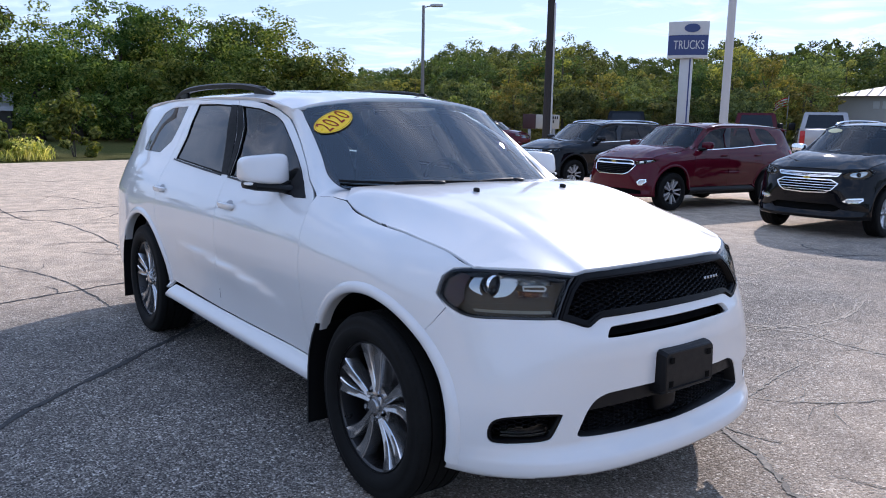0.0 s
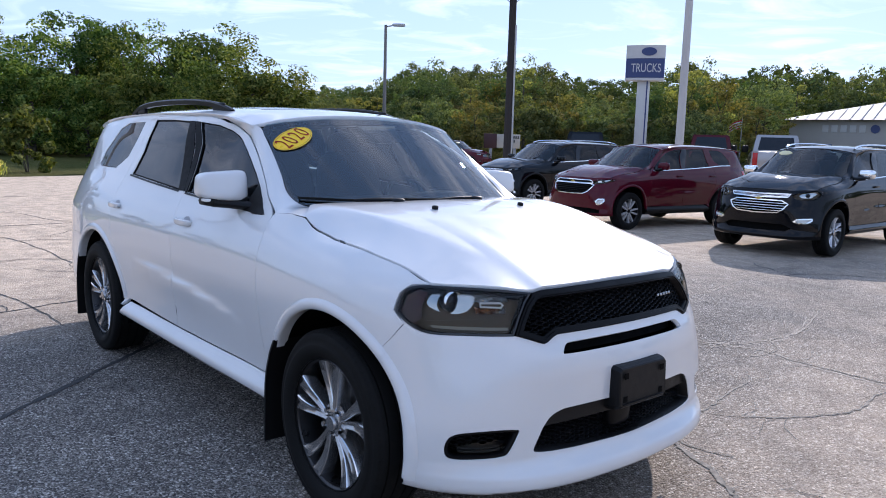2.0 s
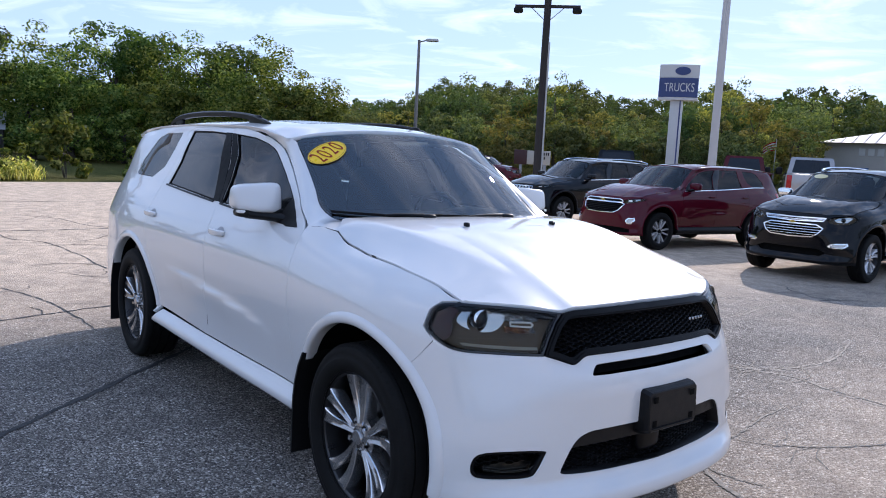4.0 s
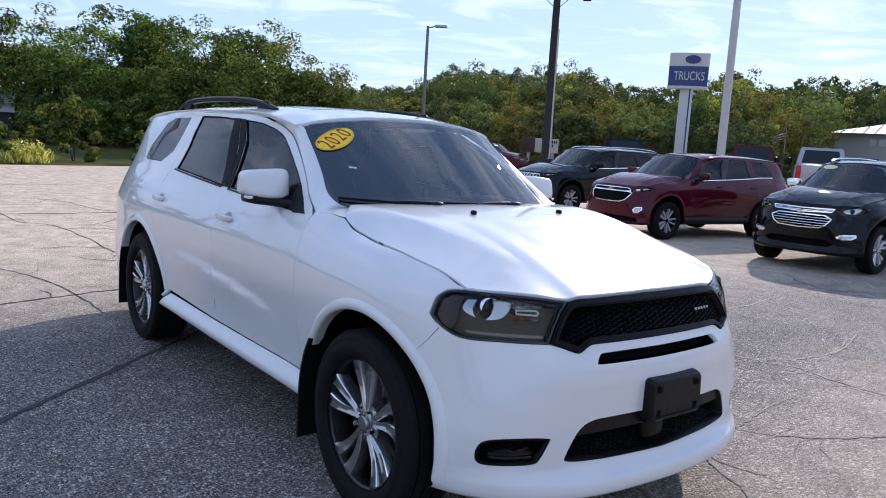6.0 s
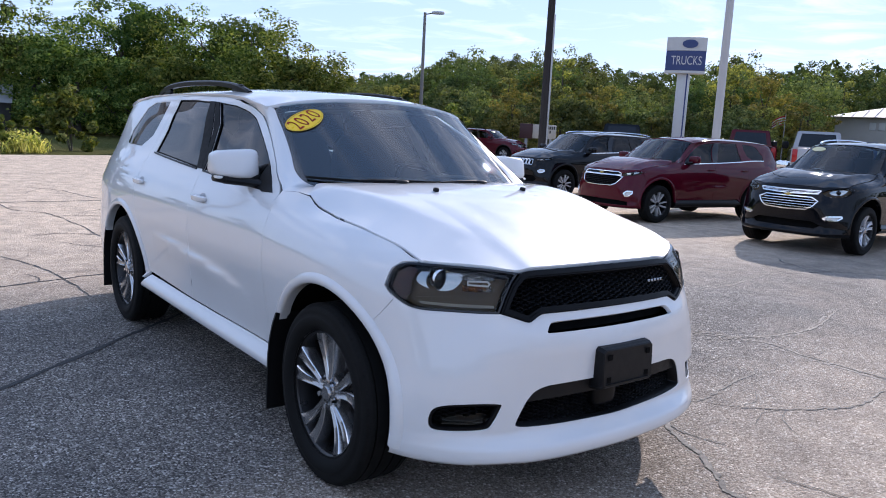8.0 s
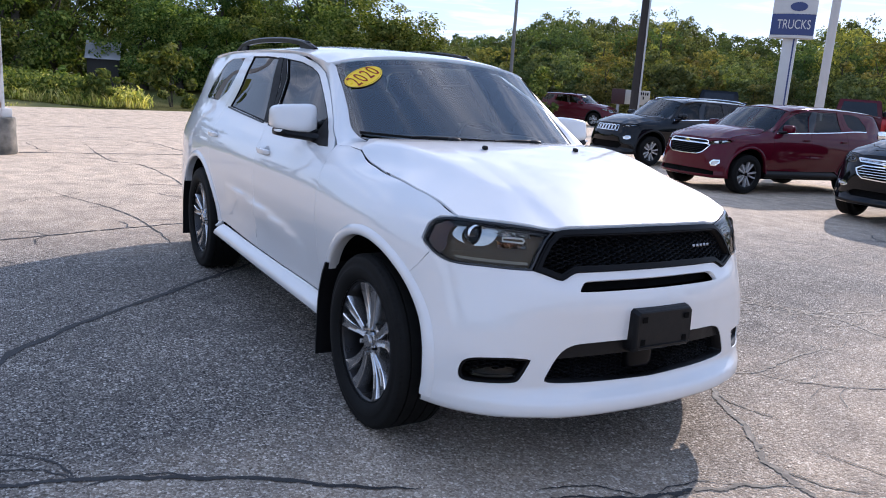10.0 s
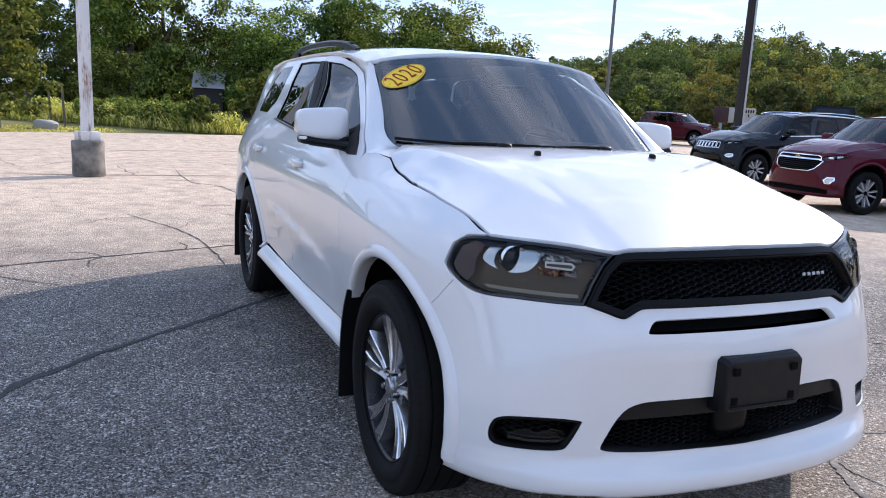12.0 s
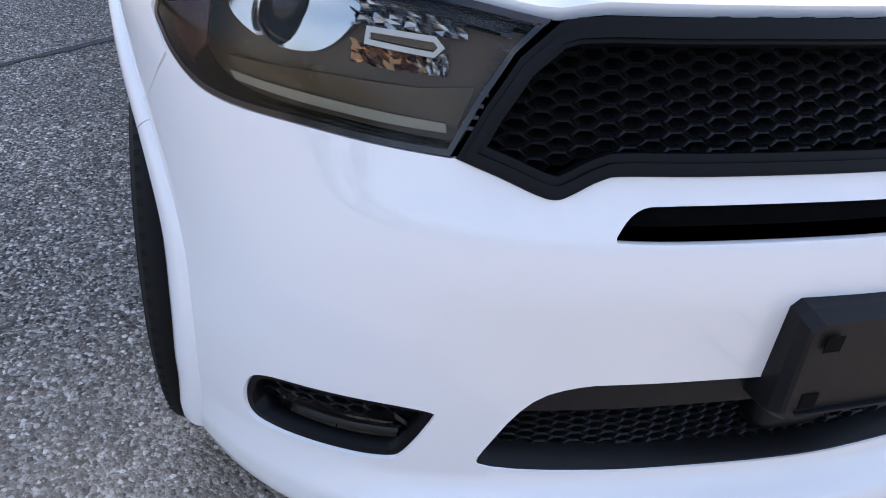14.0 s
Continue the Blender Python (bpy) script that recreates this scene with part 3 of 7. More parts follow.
def crack(points, width, mat, z, seed, rough=0.5):
    """A ragged strip along a line on the lot."""
    r = random.Random(seed)
    line = rounded(points, 30)
    verts, faces = [], []
    n_all = len(line)
    wander = np.convolve([r.uniform(-1, 1) for _ in range(n_all + 12)], np.ones(7) / 7, "same")[6:6 + n_all] * 2.2
    swell = np.convolve([r.uniform(-1, 1) for _ in range(n_all + 12)], np.ones(4) / 4, "same")[6:6 + n_all] * 1.3
    for i, p in enumerate(line):
        a, b = line[max(i - 1, 0)], line[min(i + 1, n_all - 1)]
        t = (b - a) / max(np.linalg.norm(b - a), 1e-6)
        n = np.array((-t[1], t[0]))
        w = width * 0.5 * (1 + swell[i] * rough + r.uniform(-0.2, 0.2)) * min(1, 0.25 + 4 * min(i, n_all - 1 - i) / n_all)
        c = p + n * wander[i] * min(width * 1.6, 0.03) * rough
        w = max(w, 0.0008)
        verts += [(*(c + n * w), z), (*(c - n * w), z)]
        if i:
            k = 2 * i
            faces.append((k - 2, k - 1, k + 1, k))
    return verts, faces


CRACKS = [
    (0.040, [(-0.6, -2.95), (-0.96, -2.49), (-1.52, -2.16), (-2.13, -1.52), (-2.69, -0.91), (-3.3, -0.2), (-3.9, 0.7)]),
    (0.018, [(-3.7, -3.4), (-4.1, -2.7), (-4.4, -1.9), (-4.62, -1.25), (-4.79, -0.7), (-5.0, 0.2)]),
    (0.010, [(-7.0, -1.75), (-6.34, -1.5), (-5.8, -1.26), (-5.1, -1.07), (-4.4, -1.0), (-3.83, -0.97)]),
    (0.012, [(-12.8, -0.8), (-10.3, -0.72), (-9.6, -0.32), (-8.2, -0.16), (-7.0, -0.12), (-5.8, 0.2)]),
    (0.05, [(-11.1, -4.0), (-11.15, -1.2), (-11.2, 0.0), (-11.3, 1.4), (-11.6, 3.0)]),
    (0.012, [(-14.3, -0.4), (-13.2, 0.5), (-11.8, 0.8), (-10.6, 1.6)]),
    (0.020, [(-0.15, 1.45), (0.31, 1.02), (0.56, 0.86), (0.85, 0.69), (1.0, 0.56), (1.31, 0.47), (1.9, 0.2)]),
    (0.014, [(0.85, -0.55), (1.01, -0.18), (1.06, 0.05), (1.12, 0.3), (1.22, 0.5)]),
    (0.014, [(-1.0, 2.9), (-0.62, 2.98), (-0.48, 3.11), (-0.4, 3.39), (-0.35, 3.75), (-0.42, 4.3), (-0.67, 5.1)]),
    (0.014, [(-1.1, 2.7), (-0.62, 2.92), (-0.3, 3.12), (0.05, 3.06), (0.37, 3.05), (0.72, 3.05), (1.4, 3.2)]),
    (0.010, [(0.9, 3.3), (0.75, 2.75), (0.79, 2.36), (0.74, 2.1), (0.6, 1.84), (0.41, 1.58), (0.1, 1.4)]),
    (0.012, [(-2.9, 5.5), (-2.63, 5.77), (-2.3, 6.02), (-1.96, 6.6), (-1.75, 7.3), (-1.3, 7.7), (-0.6, 8.0)]),
    (0.012, [(-1.8, 4.5), (-1.83, 5.1), (-1.95, 5.7), (-2.05, 6.3)]),
    (0.008, [(-1.81, 5.22), (-1.27, 5.19), (-0.89, 5.26), (-0.49, 5.38), (-0.1, 5.6)]),
    (0.016, [(-0.5, -2.9), (-0.06, -2.45), (0.06, -2.08), (0.22, -1.66), (0.45, -1.25), (0.62, -0.95)]),
    (0.010, [(-14.2, -3.9), (-12.6, -3.4), (-12.4, -3.05), (-13.4, -2.7), (-13.9, -1.7), (-14.3, 0.2)]),
    (0.04, [(-15.4, -6.2), (-16.4, -3.2), (-17.0, -0.5), (-17.5, 3.0)]),
    (0.03, [(-20, -8), (-21.0, -4), (-22.0, 0), (-22.6, 4)]),
    (0.03, [(-6.0, 3.2), (-7.5, 4.4), (-9.2, 5.0), (-11.5, 7.2)]),
    (0.012, [(-5.2, 1.6), (-6.2, 2.7), (-7.9, 3.0), (-9.9, 3.9)]),
]
# finer cracks wander all over the old surface
r = random.Random(31)
for x0, x1, y0, y1, n in ((-15.0, -3.5, -7.0, 3.0, 40), (-3.0, 2.6, 0.6, 8.5, 22)):
    for _ in range(n):
        x, y, a = r.uniform(x0, x1), r.uniform(y0, y1), r.uniform(0, 6.28)
        pts = [(x, y)]
        for _ in range(r.randint(3, 6)):
            a += r.uniform(-0.7, 0.7)
            step = r.uniform(0.18, 0.5)
            x, y = x + step * math.cos(a), y + step * math.sin(a)
            pts.append((x, y))
        CRACKS.append((r.uniform(0.005, 0.011), pts))
verts, faces = [], []
for i, (w, pts) in enumerate(CRACKS):
    v, f = crack(pts, w * (1.5 if w < 0.03 else 1.0), TAR, 0.004, i)
    faces += [tuple(k + len(verts) for k in q) for q in f]
    verts += v
    if w < 0.03:
        r = random.Random(100 + i)
        for b in range(3):
            j = r.randrange(1, len(pts) - 1)
            x, y = pts[j]
            a = r.uniform(0, 6.28)
            v, f = crack([(x, y), (x + 0.2 * math.cos(a), y + 0.2 * math.sin(a)), (x + 0.42 * math.cos(a + 0.3), y + 0.42 * math.sin(a + 0.3))], w * 0.6, TAR, 0.0038, i * 7 + b)
            faces += [tuple(k + len(verts) for k in q) for q in f]
            verts += v
tagged(link("crack", mesh_of("crack", verts, faces, flat=True), TAR), "dark open cracks and tar seams in the asphalt", "crack", kind="stuff")
verts, faces = [], []
for i, pts in enumerate(([(-1.0, 2.95), (-0.62, 3.02), (-0.42, 3.2), (-0.33, 3.6), (-0.42, 4.1), (-0.6, 4.8)], [(-0.7, 2.86), (-0.3, 3.06), (0.05, 3.0), (0.37, 2.99), (0.72, 2.98), (1.4, 3.1)])):
    v, f = crack(pts, 0.018, PALE, 0.002, 50 + i, 0.6)
    faces += [tuple(k + len(verts) for k in q) for q in f]
    verts += v
tagged(link("scuff", mesh_of("scuff", verts, faces, flat=True), PALE), "pale scuffed strips beside the cracks", "scuff", kind="stuff")

# ---- the white car's form (origin under the middle of the front axle, nose to +x) ----
SUV = Shell(
    [(0.80, 0), (0.787, -0.25), (0.768, -0.38), (0.742, -0.48), (0.705, -0.57), (0.65, -0.66), (0.565, -0.75), (0.46, -0.82),
     (0.34, -0.872), (0.18, -0.915), (0, -0.937), (-0.4, -0.947), (-1.2, -0.95), (-2.2, -0.95), (-3.0, -0.945), (-3.5, -0.93),
     (-3.9, -0.88), (-4.1, -0.8), (-4.22, -0.64), (-4.29, -0.35), (-4.31, 0)],
    [(("y", 0), [(0.26, -0.03), (0.278, 0.03), (0.30, 0.047), (0.33, 0.045), (0.36, 0.022), (0.39, -0.002), (0.45, -0.01), (0.56, 0.0), (0.68, 0.0), (0.76, -0.015), (0.82, -0.045), (0.90, -0.08), (0.98, -0.125), (1.02, -0.16)]),
     (("y", 0.45), [(0.26, -0.03), (0.278, 0.03), (0.30, 0.047), (0.33, 0.045), (0.36, 0.022), (0.39, 0.0), (0.45, 0.0), (0.56, 0.0), (0.68, 0.0), (0.76, -0.012), (0.82, -0.04), (0.90, -0.07), (0.98, -0.105), (1.02, -0.135)]),
     (("y", 0.72), [(0.26, -0.02), (0.278, 0.035), (0.30, 0.055), (0.33, 0.055), (0.37, 0.045), (0.40, 0.04), (0.50, 0.04), (0.60, 0.03), (0.70, 0.01), (0.78, -0.01), (0.86, -0.03), (0.94, -0.05), (1.0, -0.09), (1.04, -0.13)]),
     (("y", 0.845), [(0.26, 0.0), (0.28, 0.035), (0.31, 0.055), (0.35, 0.06), (0.42, 0.06), (0.52, 0.05), (0.62, 0.035), (0.72, 0.025), (0.82, 0.015), (0.92, 0.0), (0.98, -0.025), (1.02, -0.06), (1.06, -0.12)]),
     (("x", 0.0), [(0.20, -0.04), (0.32, 0.0), (0.5, 0.012), (0.7, 0.012), (0.86, 0.012), (0.95, 0.004), (1.0, -0.015), (1.05, -0.05), (1.09, -0.10), (1.12, -0.17), (1.14, -0.24)]),
     (("x", -0.48), [(0.28, -0.14), (0.325, -0.055), (0.345, -0.014), (0.37, 0.0), (0.41, -0.012), (0.45, -0.04), (0.55, -0.03), (0.7, -0.012), (0.86, 0.0), (0.95, -0.005), (1.02, -0.02), (1.09, -0.055), (1.14, -0.10), (1.18, -0.142), (1.25, -0.182), (1.344, -0.228), (1.44, -0.27), (1.528, -0.312), (1.58, -0.345), (1.65, -0.44)]),
     (("x", -1.3), [(0.28, -0.14), (0.325, -0.055), (0.345, -0.014), (0.37, 0.0), (0.41, -0.012), (0.45, -0.045), (0.55, -0.04), (0.7, -0.03), (0.86, -0.012), (0.95, -0.012), (1.0, -0.018), (1.06, -0.035), (1.12, -0.06), (1.17, -0.085), (1.25, -0.122), (1.4, -0.182), (1.5, -0.225), (1.577, -0.272), (1.62, -0.290), (1.65, -0.308)]),
     (("x", -1.75), [(0.28, -0.14), (0.325, -0.055), (0.345, -0.014), (0.37, 0.0), (0.41, -0.012), (0.45, -0.045), (0.55, -0.04), (0.7, -0.03), (0.86, -0.012), (0.95, -0.012), (1.0, -0.018), (1.06, -0.035), (1.12, -0.06), (1.17, -0.085), (1.25, -0.12), (1.4, -0.175), (1.5, -0.21), (1.577, -0.245), (1.62, -0.265), (1.65, -0.283)]),
     (("x", -2.6), [(0.28, -0.14), (0.325, -0.055), (0.345, -0.014), (0.37, 0.0), (0.41, -0.012), (0.45, -0.045), (0.55, -0.035), (0.7, -0.015), (0.86, -0.005), (0.95, -0.008), (1.0, -0.015), (1.06, -0.03), (1.12, -0.055), (1.17, -0.08), (1.25, -0.12), (1.4, -0.18), (1.5, -0.215), (1.577, -0.25), (1.62, -0.268), (1.66, -0.290)]),
     (("x", -3.3), [(0.20, -0.06), (0.32, -0.005), (0.5, 0.01), (0.7, 0.015), (0.86, 0.01), (0.95, 0.0), (1.06, -0.022), (1.12, -0.045), (1.17, -0.07), (1.25, -0.115), (1.4, -0.18), (1.5, -0.22), (1.577, -0.255), (1.62, -0.278), (1.66, -0.305)]),
     (("x", -4.0), [(0.25, -0.05), (0.4, 0.0), (0.6, 0.01), (0.8, 0.0), (0.95, -0.01), (1.1, -0.06), (1.25, -0.13), (1.4, -0.2), (1.5, -0.25), (1.577, -0.3), (1.62, -0.36), (1.66, -0.46)]),
     (("x", -4.12), [(0.25, -0.04), (0.4, 0.0), (0.6, 0.01), (0.8, 0.0), (0.95, -0.02), (1.1, -0.07), (1.25, -0.14), (1.4, -0.23), (1.5, -0.3), (1.577, -0.36), (1.62, -0.42), (1.66, -0.5)])])

# ---- wheels ----
def wheel(parent, at, out=-1, r=0.385, w=0.265, rim=0.27, spokes=5, style="split", face=ALLOY, edge=BRIGHT, steer=0.0, detail=1.0, stretch=1.0):
    """A road wheel under parent: tyre, rim, brake disc, caliper, spokes, hub cap and nuts. out: the side it faces."""
    seg = 72 if detail >= 1 else 40
    hold = thing("wheel")
    hold.parent = parent
    hold.matrix_local = pose(*at, 0, 0, steer) @ (Matrix.Identity(4) if out < 0 else pose(0, 0, 0, 0, 0, 180)) @ Matrix.Diagonal((stretch, 1, 1, 1))
    h = w / 2
    bm = bmesh.new()
    prof = [(rim - 0.004, h * 0.75), (rim + 0.01, h * 0.9), (rim + 0.045, h * 1.0), (r - 0.05, h * 1.0), (r - 0.022, h * 0.93), (r - 0.006, h * 0.82)]
    for g in (0.62, 0.22, -0.22, -0.62):
        prof += [(r, h * (g + 0.16)), (r, h * (g + 0.03)), (r - 0.009, h * (g + 0.025)), (r - 0.009, h * (g - 0.025)), (r, h * (g - 0.03))]
    prof += [(r, -h * 0.76), (r - 0.006, -h * 0.84), (r - 0.016, -h * 0.92), (r - 0.019, -h * 0.93), (r - 0.034, -h * 0.975), (r - 0.037, -h * 0.97), (r - 0.055, -h * 1.0),
             (rim + 0.058, -h * 1.01), (rim + 0.054, -h * 1.02), (rim + 0.03, -h * 1.0), (rim + 0.012, -h * 0.93), (rim + 0.004, -h * 0.86), (rim - 0.006, -h * 0.8)]
    lathe(bm, prof, seg=seg)
    if detail >= 1:
        for k in range(90):
            for j, (a0, a1) in enumerate(((-0.92, -0.68), (0.68, 0.92))):
                t = 2 * math.pi * (k + 0.5 * j) / 90
                c, s = math.cos(t), math.sin(t)
                q = [bm.verts.new(((r + 0.001 - 0.012 * (abs(a) > 0.85)) * math.cos(t + d), h * a, (r + 0.001 - 0.012 * (abs(a) > 0.85)) * math.sin(t + d))) for a, d in ((a0, -0.012), (a1, -0.012), (a1, 0.016), (a0, 0.016))]
                bm.faces.new(q)
    part("tyre", bm, RUBBER, hold, "black road tyre")
    bm = bmesh.new()
    lathe(bm, [(rim - 0.004, -h * 0.86), (rim, -h * 0.83), (rim - 0.003, -h * 0.78), (rim - 0.014, -h * 0.74), (rim - 0.02, -h * 0.5), (rim - 0.032, h * 0.0), (rim - 0.045, h * 0.8)], seg=seg)
    part("rim", bm, BARREL, hold, "alloy rim barrel with the wheel's shade in its colour")
    # added dark cone that stands in for the shade behind the spokes
    bm = bmesh.new()
    lathe(bm, [(rim - 0.045, h * 0.8), (0.06, h * 0.5)], seg=seg)
    part("shade_backing", bm, DARK, hold)
    bm = bmesh.new()
    lathe(bm, [(0.05, 0.0), (0.165, 0.0), (0.165, 0.026), (0.05, 0.026)], seg=40)
    part("brake_disc", bm, STEEL, hold, "worn steel brake disc")
    bm = bmesh.new()
    bend = [(0.155 * math.cos(radians(q)), 0.01, 0.155 * math.sin(radians(q))) for q in range(146, 212, 8)]
    sweep(bm, bend, [(-0.03, -0.04), (0.03, -0.04), (0.03, 0.04), (-0.03, 0.04)], up=(0, 1, 0))
    part("brake_caliper", bm, PLASTIC, hold)
    yf = -h * 0.80
    if style == "split":
        for k in range(spokes):
            for side in (-1, 1):
                bm, be = bmesh.new(), bmesh.new()
                rows = []
                for i in range(9):
                    t = i / 8
                    rad = 0.055 + (rim - 0.012 - 0.055) * t
                    mid = 2 * math.pi * (k + 0.28) / spokes + side * (0.15 + 0.055 * math.sin(t * 1.6)) + 0.07 * math.sin(t * 2.9) - 0.03
                    wid = (0.38 - 0.46 * t + 0.33 * t * t) * 0.5
                    y0 = yf + 0.020 * (1 - t) ** 2 + 0.014 * math.sin(t * math.pi)
                    a_in, a_out = mid - side * wid, mid + side * wid
                    pts = []
                    for a, dy in ((a_in, 0.045), (a_in, 0.004), (a_in + (a_out - a_in) * 0.08, 0.0), (a_in + (a_out - a_in) * 0.5, 0.009), (a_out - (a_out - a_in) * 0.08, 0.0), (a_out, 0.004), (a_out, 0.06)):
                        pts.append(Vector((rad * math.cos(a), y0 + dy, rad * math.sin(a))))
                    rows.append(pts)
                vs = [[bm.verts.new(p) for p in row] for row in rows]
                for a, b in zip(vs, vs[1:]):
                    for j in range(6):
                        bm.faces.new((a[j], a[j + 1], b[j + 1], b[j]))
                part("spoke", bm, face, hold, angle=60)
                for j0, j1 in ((1, 2), (4, 5)):
                    ev = [[be.verts.new(row[j] + Vector((0, -0.0008, 0))) for j in (j0, j1)] for row in rows]
                    for a, b in zip(ev, ev[1:]):
                        be.faces.new((a[0], a[1], b[1], b[0]))
                part("spoke_edge", be, edge, hold, "bright machined spoke edge")
    else:
        for k in range(spokes):
            bm = bmesh.new()
            rows = []
            for i in range(5):
                t = i / 4
                rad = 0.04 + (rim - 0.01 - 0.04) * t
                a0 = 2 * math.pi * (k + (0.12 if k % 2 else -0.12)) / spokes + 0.25
                wid = 0.17 * (0.05 + 0.02 * t) / rad * 1.4
                y0 = yf + 0.02 * (1 - t) ** 2
                rows.append([bm.verts.new((rad * math.cos(a), y0 + dy, rad * math.sin(a))) for a, dy in ((a0 - wid, 0.05), (a0 - wid * 0.8, 0), (a0 + wid * 0.8, 0), (a0 + wid, 0.05))])
            for a, b in zip(rows, rows[1:]):
                for j in range(3):
                    bm.faces.new((a[j], a[j + 1], b[j + 1], b[j]))
            part("spoke", bm, face, hold)
    bm = bmesh.new()
    lathe(bm, [(0.002, yf + 0.004), (0.028, yf + 0.005), (0.032, yf + 0.009), (0.034, yf + 0.024), (0.040, yf + 0.027), (0.085, yf + 0.034), (0.09, yf + 0.09)], seg=32)
    part("hub_cap", bm, ALLOY if style == "split" else SATIN, hold)
    for k in range(5):
        t = 2 * math.pi * (k + 0.75) / 5
        bm = bmesh.new()
        cyl(bm, (0.057 * math.cos(t), yf + 0.06, 0.057 * math.sin(t)), (0.057 * math.cos(t), yf + 0.004, 0.057 * math.sin(t)), 0.0135, 0.011, 6)
        part("wheel_nut", bm, CHROME, hold)
    return hold


# ---- the white car ----
suv = thing("suv", None, "white three-row suv with smoked headlamps and black grille", "car")
ARCH_R, ARCH_F = 0.475, 0.53
WHEELS_X = (0.0, -3.042)


def flared(s, z, push=0.0):
    """The flank with its lips round the wheels; negative s is the left half."""
    s, z = np.atleast_1d(np.asarray(s, float)), np.atleast_1d(np.asarray(z, float))
    left = s < 0
    p = SUV.at(np.abs(s), z, push)
    lift = np.zeros(len(p))
    zc = smooth([-2.35, -2.1, -1.6, -1.1, -0.7], [0.735, 0.735, 0.715, 0.675, 0.62], p[:, 0])
    dz = p[:, 2] - zc
    k = np.clip((p[:, 0] + 2.35) / 0.35, 0, 1) * np.clip((-0.75 - p[:, 0]) / 0.6, 0, 1)
    lift = lift + 0.016 * k * np.where(dz > 0, np.exp(-(dz / 0.022) ** 2), np.exp(-(dz / 0.10) ** 2)) * (np.abs(dz) < 0.3)
    p = p.copy()
    p[:, 1] -= lift * (p[:, 1] < -0.6)
    # above the belt the front of the cabin draws in towards the screen
    k = np.clip((p[:, 0] + 1.95) / 0.65, 0, 1)
    p[:, 1] += 0.047 * k * k * (3 - 2 * k) * np.clip((p[:, 2] - 1.25) / 0.25, 0, 1) * (1 - 0.75 * np.clip((p[:, 2] - 1.53) / 0.07, 0, 1)) * (p[:, 1] < -0.4)
    p[left, 1] *= -1
    return p


def flank(pts):
    """A line given by length and height, in the skin's own measures."""
    q = np.asarray(pts, float)
    return SUV.side(q[:, 0], q[:, 1])


def nose(pts):
    q = np.asarray(pts, float)
    return SUV.front(q[:, 0], q[:, 1])


def arc(wx, r, a0, a1, n=20):
    return [(wx + r * math.cos(radians(a0 + (a1 - a0) * k / n)), 0.385 + r * math.sin(radians(a0 + (a1 - a0) * k / n))) for k in range(n + 1)]


def arch_lip(parent, wx, a0, a1, mat, mir, name="arch_lip", taper=0.0, n=48):
    """A rolled bead round a wheel opening, laid on the skin."""
    sec = [(-0.004, -0.045), (-0.006, -0.008), (-0.005, 0.004), (0.001, 0.010), (0.012, 0.0125), (0.026, 0.011), (0.036, 0.006), (0.043, -0.003)]
    verts, faces = [], []
    for k in range(n + 1):
        a = radians(a0 + (a1 - a0) * k / n)
        r0 = ARCH_R - taper * max(0.0, (47 - math.degrees(a)) / 58)
        q = flank([(wx + (r0 + d) * math.cos(a), 0.385 + (r0 + d) * math.sin(a)) for d, _ in sec])
        verts += [flared(q[j:j + 1, 0], q[j:j + 1, 1], h)[0] for j, (_, h) in enumerate(sec)]
    m = len(sec)
    for k in range(n):
        for j in range(m - 1):
            i = k * m + j
            faces.append((i, i + 1, i + m + 1, i + m))
    verts = np.array(verts) * (1, -1 if mir else 1, 1)
    if not mir:
        faces = [f[::-1] for f in faces]
    return link(name, mesh_of(name, verts, faces), mat, parent)


def wheel_liner(parent, wx, side):
    """The dark wheel well, kept behind the skin."""
    bm = bmesh.new()
    a = [(wx + 0.492 * math.cos(t), 0.385 + 0.492 * math.sin(t)) for t in np.linspace(-0.22, math.pi + 0.15, 24)]
    q = flank([(x, max(z, 0.42)) for x, z in a])
    ys = np.minimum(np.abs(SUV.at(q[:, 0], q[:, 1])[:, 1]) - 0.035, 0.91)
    r0 = [bm.verts.new((x, -y * side, z)) for (x, z), y in zip(a, ys)]
    r1 = [bm.verts.new((x, -0.55 * side, z)) for x, z in a]
    for i in range(len(a) - 1):
        bm.faces.new((r0[i], r0[i + 1], r1[i + 1], r1[i]))
    bm.faces.new(r1)
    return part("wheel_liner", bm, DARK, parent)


GAP = 0.0022
# nose outlines: distance from the middle, height
HL = [(0.868, 0.921), (0.842, 0.98), (0.808, 1.006), (0.760, 1.013), (0.662, 1.010), (0.56, 1.003), (0.446, 0.988), (0.488, 0.952), (0.524, 0.9), (0.556, 0.841), (0.64, 0.843),
      (0.72, 0.845), (0.785, 0.845), (0.822, 0.852), (0.848, 0.872), (0.862, 0.895)]
GR_TOP = [(0, 0.998), (0.2, 0.998), (0.38, 0.996), (0.42, 0.993), (0.443, 0.986)]
GR_LOW = [(0.485, 0.952), (0.521, 0.9), (0.553, 0.842), (0.506, 0.827), (0.468, 0.813), (0.446, 0.809), (0.428, 0.815), (0.395, 0.831), (0.36, 0.836), (0.2, 0.837), (0, 0.838)]
SLOT = [(0, 0.808), (0.2, 0.808), (0.335, 0.807), (0.352, 0.803), (0.365, 0.794), (0.375, 0.782), (0.381, 0.772), (0.376, 0.768), (0.28, 0.768), (0, 0.768)]
FOG = [(0.781, 0.497), (0.748, 0.510), (0.647, 0.518), (0.566, 0.511), (0.563, 0.502), (0.599, 0.426), (0.617, 0.412), (0.706, 0.408), (0.778, 0.406), (0.797, 0.417), (0.800, 0.448), (0.793, 0.478)]
